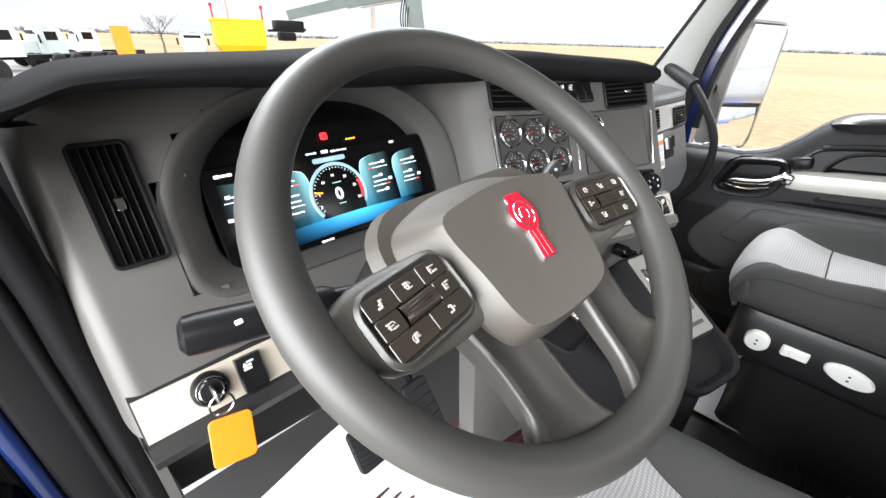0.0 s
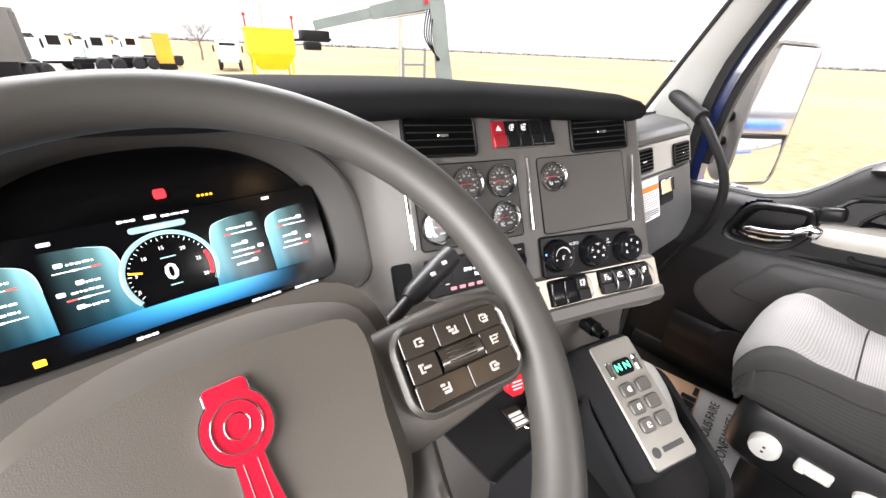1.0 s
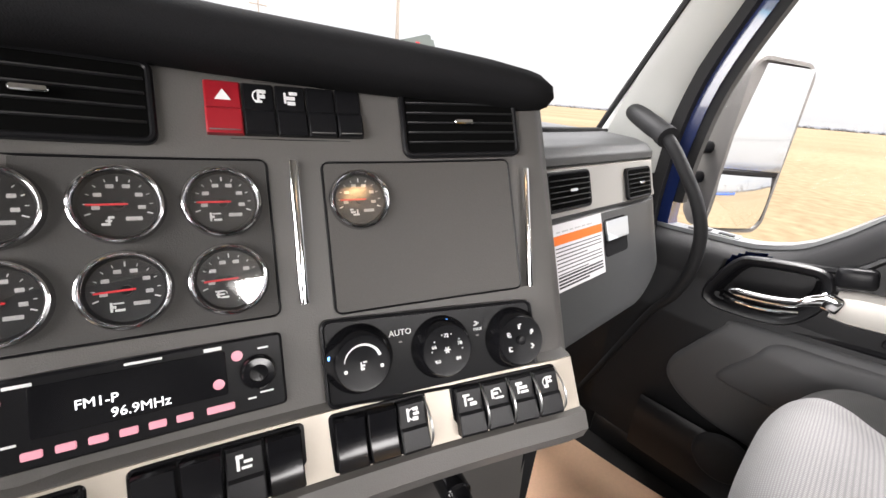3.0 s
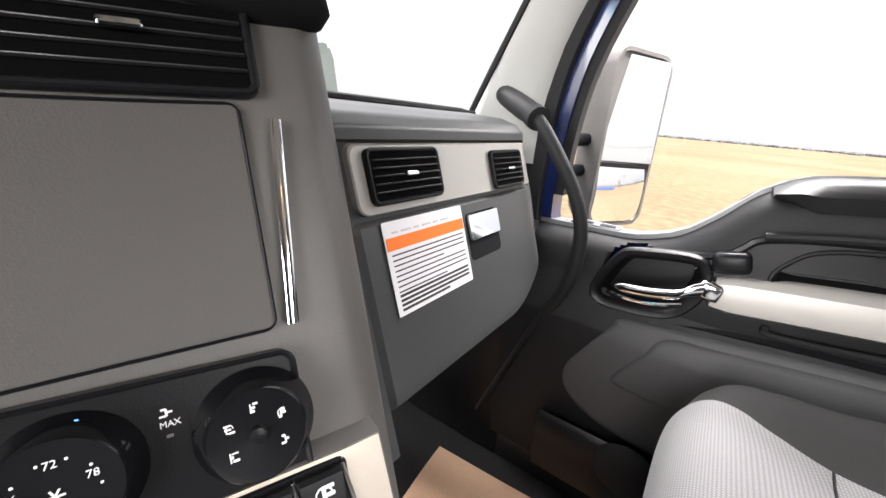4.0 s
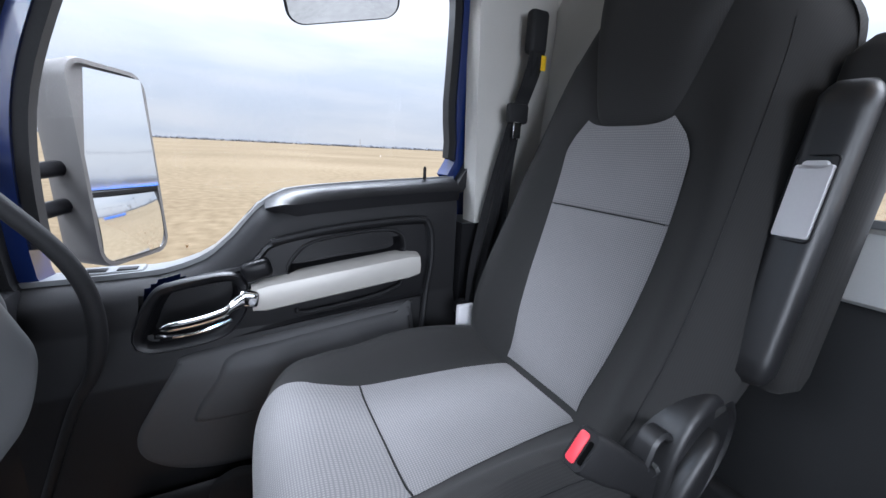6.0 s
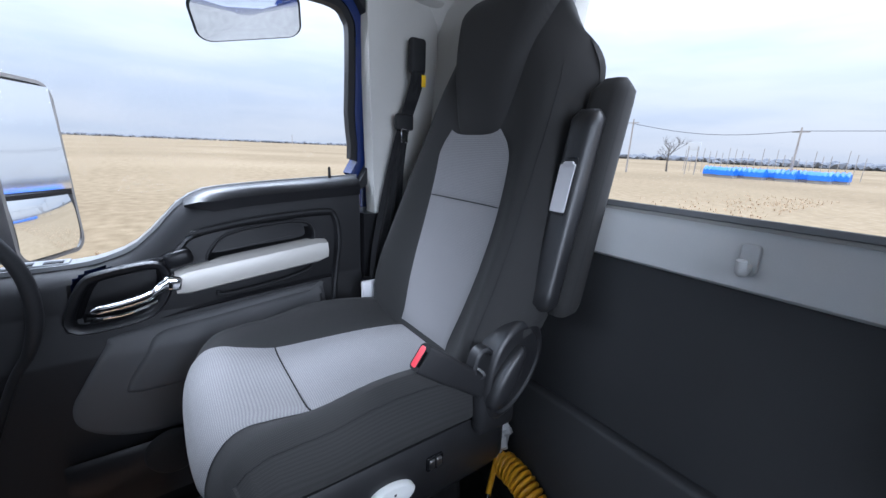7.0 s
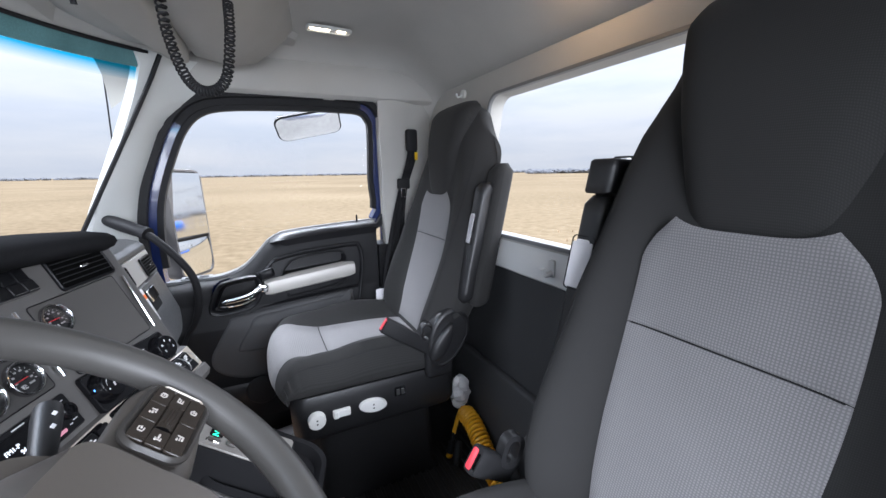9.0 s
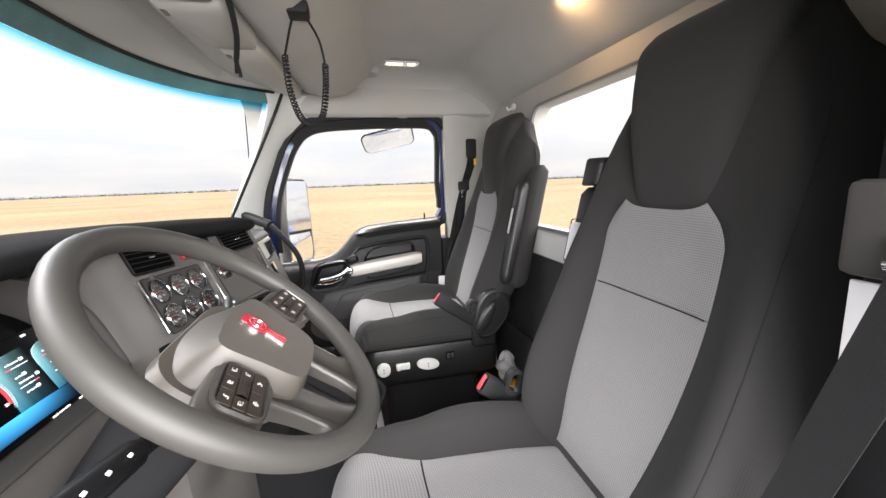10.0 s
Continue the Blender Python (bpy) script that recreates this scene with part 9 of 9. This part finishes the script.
tagged(part("ground_yard", bm, GRAVEL), "pale grey gravel yard beside the field", "yard", kind="structure")


def at_bearing(az, dist, z=0.0):
    """A place by its bearing from straight ahead, clockwise, seen from the cab."""
    return Vector((-0.2 + dist * math.sin(radians(az)), 0.15 + dist * math.cos(radians(az)), z))


def weeds():
    bm = bmesh.new()
    rnd = random.Random(4)
    for _ in range(1500):
        x, y = 4.6 + abs(rnd.gauss(0, 2.2)), rnd.uniform(-32, 26)
        h = rnd.uniform(0.03, 0.11)
        for _ in range(5):
            a, s = rnd.uniform(0, 6.28), rnd.uniform(0.02, 0.05)
            a, s = a, s * 0.5
            dx, dy = math.cos(a) * h * 0.6, math.sin(a) * h * 0.6
            v = [bm.verts.new((x - s * math.sin(a), y + s * math.cos(a), 0)), bm.verts.new((x + s * math.sin(a), y - s * math.cos(a), 0)), bm.verts.new((x + dx, y + dy, h))]
            bm.faces.new(v)
    tagged(part("dry_weeds", bm, WEED, flat=True), "dry reddish brown weeds along the field edge", "weeds", kind="stuff")


weeds()


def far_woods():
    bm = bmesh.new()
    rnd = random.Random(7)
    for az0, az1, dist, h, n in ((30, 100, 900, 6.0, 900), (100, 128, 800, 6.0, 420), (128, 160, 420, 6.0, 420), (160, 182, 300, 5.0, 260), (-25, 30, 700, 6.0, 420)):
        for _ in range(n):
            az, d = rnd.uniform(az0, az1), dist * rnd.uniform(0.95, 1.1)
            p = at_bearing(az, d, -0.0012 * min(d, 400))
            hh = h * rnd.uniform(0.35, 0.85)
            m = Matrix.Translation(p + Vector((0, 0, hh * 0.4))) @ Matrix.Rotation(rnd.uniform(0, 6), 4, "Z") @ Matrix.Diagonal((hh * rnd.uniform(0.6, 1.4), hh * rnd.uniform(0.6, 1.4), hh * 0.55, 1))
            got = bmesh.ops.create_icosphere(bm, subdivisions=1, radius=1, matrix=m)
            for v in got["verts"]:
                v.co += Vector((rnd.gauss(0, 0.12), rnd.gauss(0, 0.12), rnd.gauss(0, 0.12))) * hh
    tagged(part("far_woods", bm, WOODS, flat=True), "low dark haze-tinted line of bare woods on the horizon", "woods", kind="stuff")


far_woods()


def bare_tree(p, h, seed, label):
    t = thing("bare_tree", Matrix.Translation(p), label, "tree", "bare trees")
    rnd = random.Random(seed)
    bm = bmesh.new()
    tube(bm, [p, p + Vector((0.02 * h, 0, 0.25 * h)), p + Vector((0, 0.02 * h, 0.6 * h))], [0.03 * h, 0.022 * h, 0.010 * h], 8)
    part("trunk", bm, BARK, t)
    bm = bmesh.new()

    def grow(a, d, length, r, depth):
        b = a + d * length
        mid = a + d * length * 0.5 + Vector((rnd.gauss(0, 0.05), rnd.gauss(0, 0.05), 0)) * length
        tube(bm, [a, mid, b], [r, r * 0.8, r * 0.55], 4)
        if depth:
            for _ in range(4):
                k = rnd.uniform(0.45, 1.0)
                nd = (d + Vector((rnd.gauss(0, 0.55), rnd.gauss(0, 0.55), rnd.uniform(0.0, 0.4)))).normalized()
                grow(a + (b - a) * k, nd, length * rnd.uniform(0.5, 0.75), r * 0.5, depth - 1)

    for k in range(7):
        z = rnd.uniform(0.22, 0.6) * h
        d = Vector((math.cos(k * 0.9 * 2), math.sin(k * 0.9 * 2), rnd.uniform(0.6, 1.2))).normalized()
        grow(p + Vector((0, 0, z)), d, h * rnd.uniform(0.22, 0.34), 0.009 * h, 3)
    part("crown", bm, BARK, t, "fine leafless twigs")


bare_tree(at_bearing(155.2, 75, -0.1), 5.8, 3, "bare leafless tree beyond the field")
bare_tree(at_bearing(11.5, 60, -0.1), 4.6, 5, "bare leafless tree beside the yard")
bare_tree(at_bearing(139.5, 110, -0.1), 6.0, 9, "bare leafless tree on the field edge")


def utility_pole(p, h, r, label):
    t = thing("utility_pole", Matrix.Translation(p), label, "pole", "utility poles")
    bm = bmesh.new()
    tube(bm, [p, p + Vector((0, 0, h))], [r, r * 0.7], 8)
    part("shaft", bm, POLE, t)
    bm = bmesh.new()
    box(bm, 1.6, 0.1, 0.12, p + Vector((0, 0, h - 0.5)), 0.01, 1)
    part("cross_arm", bm, POLE, t)


p1, p2 = at_bearing(150.6, 62, -0.1), at_bearing(167.1, 62, -0.1)
utility_pole(p1, 7.2, 0.13, "weathered wooden utility pole with a cross arm")
utility_pole(p2, 6.2, 0.13, "weathered wooden utility pole with a cross arm")
utility_pole(at_bearing(18.4, 45, 0), 9.0, 0.11, "tall thin pole behind the yard")
utility_pole(at_bearing(34.9, 30, 0), 9.0, 0.16, "tall pale pole beside the crane")
utility_pole(at_bearing(105, 400, -0.4), 9.0, 0.35, "far pole in the field")
wire = thing("overhead_wire", Matrix.Translation(p1), "thin overhead wire between the poles", "wire")
bm = bmesh.new()
a, c = p1 + Vector((0, 0, 6.6)), p2 + Vector((0, 0, 5.8))
tube(bm, [a + (c - a) * (k / 12) + Vector((0, 0, -0.9 * math.sin(math.pi * k / 12))) for k in range(13)] + [c + (c - a) * 0.8 + Vector((0, 0, 0.8))], 0.03, 5)
part("strand", bm, BLACK, wire)

# covered stacks with masts behind them
for k in range(-3, 6):
    p = at_bearing(164.2 + 1.35 * k, 62 + 2 * (k % 2), -0.08)
    t = thing("tarped_stack", Matrix.Translation(p), "long stack under a bright blue tarpaulin", "stack", "stacks under tarpaulins")
    bm = bmesh.new()
    rings = []
    for j in range(9):
        x = -0.95 + 1.9 * j / 8
        hgt = 1.15 + 0.12 * math.sin(3 * j + k)
        rings.append([p + Vector(q) for q in ((x, -0.9, 0.35), (x, -0.75, 0.8 * hgt), (x, -0.3, hgt + 0.15), (x, 0.3, hgt + 0.12), (x, 0.8, 0.8 * hgt), (x, 0.9, 0.35))])
    loft(bm, rings)
    part("cover", bm, TARP, t)
    bm = bmesh.new()
    box(bm, 1.8, 1.6, 0.36, p + Vector((0, 0, 0.18)), 0.02, 1)
    part("pallet", bm, POLE, t)
rnd = random.Random(12)
for k in range(26):
    p = at_bearing(157 + 0.62 * k, 82 + rnd.uniform(-4, 4), -0.1)
    h = rnd.uniform(2.6, 4.3)
    bm = bmesh.new()
    tube(bm, [p, p + Vector((0, 0, h))], 0.045, 5)
    m = part("thin_mast", bm, POLE)
    tagged(m, "thin pale mast standing behind the stacks", "mast", "masts behind the stacks")
p = at_bearing(157.7, 66, -0.1)
sign = thing("road_sign", Matrix.Translation(p), "pale rectangular sign on two posts", "sign")
bm = bmesh.new()
box(bm, 1.7, 0.06, 1.1, p + Vector((0, 0, 3.9)), 0.01, 1)
part("board", bm, TRUCK_WHITE, sign)
for s in (-0.6, 0.6):
    bm = bmesh.new()
    box(bm, 0.09, 0.09, 3.9, p + Vector((s, 0.05, 1.95)), 0)
    part("post", bm, POLE, sign)


def parked_truck(az, dist, turn, mat, label, scale=1.0):
    m = Matrix.Translation(at_bearing(az, dist, 0.03)) @ Matrix.Rotation(radians(turn), 4, "Z") @ Matrix.Diagonal((scale, scale, scale, 1))
    t = thing("parked_truck", m, label, "truck", "trucks in the yard")
    bm = bmesh.new()
    loft(bm, [[(x, y, z) for y, z in ((-1.0, 0.9), (-1.0, 2.5), (-0.85, 2.75), (0.35, 2.75), (0.75, 2.0), (0.8, 0.9))] for x in (-1.05, 1.05)])
    part("cab", bm, mat, t, "", m, sharp=20)
    bm = bmesh.new()
    loft(bm, [[(x, y, z) for y, z in ((0.8, 0.8), (0.8, 1.85), (2.1, 1.65), (2.25, 1.5), (2.25, 0.8))] for x in (-0.85, 0.85)])
    part("hood", bm, mat, t, "", m, sharp=20)
    bm = bmesh.new()
    box(bm, 1.5, 0.02, 0.55, (0, 0, 0), 0.03, 2)
    part("windshield", bm, GLOSS_BLACK, t, "", m @ Matrix.Translation((0, 0.60, 2.33)) @ Matrix.Rotation(radians(-28), 4, "X"))
    for s in (-1, 1):
        bm = bmesh.new()
        box(bm, 0.02, 0.8, 0.6, (s * 1.055, -0.2, 2.2), 0.02, 1)
        part("side_window", bm, GLOSS_BLACK, t, "", m)
        bm = bmesh.new()
        box(bm, 0.16, 0.10, 0.6, (s * 1.35, 0.7, 2.0), 0.03, 2)
        part("mirror", bm, BLACK, t, "", m)
    bm = bmesh.new()
    box(bm, 0.9, 5.0, 0.3, (0, -2.4, 0.85), 0.03, 1)
    part("frame", bm, BLACK, t, "", m)
    bm = bmesh.new()
    lathe(bm, [(0.25, 0.16), (0.46, 0.15), (0.52, 0.08), (0.52, -0.08), (0.46, -0.15), (0.25, -0.16)], 18)
    wheel_mesh = bpy.data.meshes.new("wheel")
    bm.to_mesh(wheel_mesh)
    bm.free()
    for x, y in ((-0.95, 1.4), (0.95, 1.4), (-0.95, -3.0), (0.95, -3.0), (-0.95, -4.2), (0.95, -4.2)):
        piece("wheel", wheel_mesh, RUBBER, t, "", m @ Matrix.Translation((x, y, 0.52)) @ Matrix.Rotation(radians(90), 4, "Z"))
    return t


parked_truck(-9.5, 24, 150, TRUCK_WHITE, "white and dark parked truck in the gravel yard", 0.92)
parked_truck(-2.2, 34, 120, TRUCK_WHITE, "white parked truck farther off in the yard", 0.82)
parked_truck(1.4, 38, 110, TRUCK_TEAL, "pale grey parked truck in the gravel yard", 0.8)
parked_truck(4.5, 44, 100, TRUCK_WHITE, "pale parked truck far off in the yard", 0.8)
parked_truck(14.2, 40, 165, TRUCK_TEAL, "pale grey parked truck behind the yellow hopper", 0.78)
# tall grey body panel beside the white truck
p = at_bearing(-5.6, 26, 0)
t = thing("dump_body", Matrix.Translation(p), "dark grey steel dump body standing in the yard", "dump body")
bm = bmesh.new()
loft(bm, [[p + Vector(q) for q in ((x, -1.6, 1.1), (x, -1.9, 3.0), (x, 1.5, 3.1), (x, 1.4, 1.1))] for x in (-0.9, 0.9)])
part("shell", bm, RUST, t, "", sharp=20)
for k in range(5):
    bm = bmesh.new()
    box(bm, 0.06, 0.10, 1.8, p + Vector((0.92, -1.4 + 0.65 * k, 2.05)), 0.01, 1)
    part("rib", bm, RUST, t)
bm = bmesh.new()
box(bm, 1.2, 3.2, 1.1, p + Vector((0, 0, 0.58)), 0.05, 1)
part("stand", bm, BLACK, t)
# yellow hopper
p = at_bearing(18.6, 25, 0)
m = Matrix.Translation(p) @ Matrix.Rotation(radians(-12), 4, "Z")
t = thing("yellow_hopper", m, "bright yellow spreader hopper standing in the yard", "hopper")
bm = bmesh.new()
loft(bm, [[(x * w, y * w, z) for x, y in ((-1.15, -0.9), (1.15, -0.9), (1.15, 0.9), (-1.15, 0.9))] for w, z in ((0.55, 0.9), (1.0, 1.7), (1.0, 2.75), (1.04, 2.78), (1.04, 2.86), (0.96, 2.86), (0.92, 2.3))])
part("bin", bm, HOPPER, t, "", m, sharp=20)
for s in (-1, 1):
    for q in (-1, 1):
        bm = bmesh.new()
        box(bm, 0.10, 0.10, 1.7, (s * 0.95, q * 0.7, 0.86), 0.01, 1)
        part("leg", bm, HOPPER, t, "", m)
    bm = bmesh.new()
    box(bm, 0.07, 0.07, 0.65, (s * 1.12, -0.85, 3.1), 0.01, 1)
    box(bm, 0.14, 0.14, 0.16, (s * 1.12, -0.85, 3.4), 0.03, 1)
    part("beacon_post", bm, RED, t, "post with a red beacon", m)
    for k in range(3):
        bm = bmesh.new()
        box(bm, 0.05, 0.03, 1.0, (s * (0.3 + 0.3 * k), -0.93, 2.2), 0.005, 1)
        part("rib", bm, HOPPER, t, "", m)
# orange machine
p = at_bearing(7.7, 40, 0)
t = thing("orange_machine", Matrix.Translation(p), "orange and white tall machine far off in the yard", "machine")
bm = bmesh.new()
loft(bm, [[p + Vector(q) for q in ((-0.5, -0.5, z), (0.5, -0.5, z), (0.5, 0.5, z), (-0.5, 0.5, z))] for z in (0.4, 2.5)])
part("body", bm, ORANGE_PAINT, t, "", sharp=20)
bm = bmesh.new()
box(bm, 1.06, 1.06, 0.5, p + Vector((0, 0, 2.72)), 0.05, 2)
part("hood", bm, TRUCK_WHITE, t)
bm = bmesh.new()
box(bm, 1.2, 1.4, 0.42, p + Vector((0, 0, 0.22)), 0.05, 1)
part("base", bm, BLACK, t)

# crane: column, knuckle and boom on a low flat deck
K, TIP, BASE = at_bearing(39.0, 15, 3.72), at_bearing(23.2, 15.2, 2.74), at_bearing(40.6, 15.0, 0.9)
crane = thing("loader_crane", Matrix.Translation(BASE), "dark green knuckle boom loader crane on a flat deck", "crane")
d = (TIP - K)
bm = bmesh.new()
side = d.cross(Vector((0, 0, 1))).normalized()
upv = side.cross(d).normalized()
loft(bm, [[K + d * u + side * sx * w + upv * sz * h for sx, sz in ((-1, -1), (-1, 1), (1, 1), (1, -1))] for u, w, h in ((-0.03, 0.16, 0.20), (0.0, 0.18, 0.26), (0.10, 0.17, 0.24), (0.52, 0.15, 0.19))])
part("main_boom", bm, CRANE, crane, "", sharp=20)
bm = bmesh.new()
loft(bm, [[K + d * u + side * sx * w + upv * sz * h for sx, sz in ((-1, -1), (-1, 1), (1, 1), (1, -1))] for u, w, h in ((0.48, 0.12, 0.15), (0.97, 0.11, 0.13))])
part("inner_boom", bm, CRANE, crane, "", sharp=20)
bm = bmesh.new()
loft(bm, [[BASE + (K - BASE) * u + side * sx * w + Vector((0.0, 0.0, 0)) + Vector((d.x, d.y, 0)).normalized() * sz * h for sx, sz in ((-1, -1), (-1, 1), (1, 1), (1, -1))] for u, w, h in ((0.0, 0.24, 0.30), (0.5, 0.20, 0.24), (0.93, 0.19, 0.26), (1.04, 0.15, 0.20))])
part("column", bm, CRANE, crane, "", sharp=20)
for k in range(4):
    bm = bmesh.new()
    q0, q1 = K + d * (0.02 + 0.02 * k) + upv * -0.2, BASE + (K - BASE) * 0.35 + Vector((-0.32 + 0.05 * k, -0.1, 0))
    tube(bm, smooth_path([q0, (q0 + q1) / 2 + Vector((-0.30 - 0.06 * k, -0.1, -0.1)), q1], 6), 0.022, 6)
    part("hydraulic_hose", bm, BLACK, crane)
bm = bmesh.new()
tube(bm, [K + d * 0.10 - upv * 0.28, K + d * 0.42 - upv * 0.22], 0.07, 10)
part("cylinder", bm, STEEL, crane)
bm = bmesh.new()
box(bm, 0.9, 0.5, 0.34, TIP + Vector((0.1, 0, -0.28)), 0.05, 2)
box(bm, 0.5, 0.4, 0.25, TIP + Vector((0.0, 0, -0.58)), 0.05, 2)
tube(bm, [TIP + Vector((-0.6, 0, -0.42)), TIP + Vector((0.7, 0, -0.36))], 0.04, 6)
part("grapple_rotator", bm, BLACK, crane, "dark rotator and grapple mount")
bm = bmesh.new()
box(bm, 0.16, 0.04, 0.16, K + d * 0.09 - side * 0.0 + Vector((-0.10, -0.20, 0)), 0.01, 1)
part("red_mark", bm, RED, crane, "red square mark")
bm = bmesh.new()
for s in (-0.45, 0.45):
    tube(bm, [at_bearing(36.2, 14.2, 0.9) + Vector((s, 0, 0)), at_bearing(36.2, 14.2, 2.25) + Vector((s, 0, 0))], 0.045, 6)
tube(bm, [at_bearing(36.2, 14.2, 1.75) + Vector((-0.45, 0, 0)), at_bearing(36.2, 14.2, 1.75) + Vector((0.45, 0, 0))], 0.04, 6)
part("deck_frame", bm, CRANE, crane, "")
bm = bmesh.new()
box(bm, 5.6, 2.3, 0.5, at_bearing(32, 15.6, 0.68), 0.05, 1, Matrix.Rotation(radians(-12), 4, "Z"))
part("deck", bm, TRUCK_WHITE, crane, "pale flat deck")
bm = bmesh.new()
lathe(bm, [(0.25, 0.16), (0.46, 0.15), (0.50, 0.08), (0.50, -0.08), (0.46, -0.15), (0.25, -0.16)], 18)
wheel_mesh = bpy.data.meshes.new("wheel")
bm.to_mesh(wheel_mesh)
bm.free()
for k, az in enumerate((24, 27.5, 38, 41)):
    piece("wheel", wheel_mesh, RUBBER, crane, "", Matrix.Translation(at_bearing(az, 15.0, 0.52)))
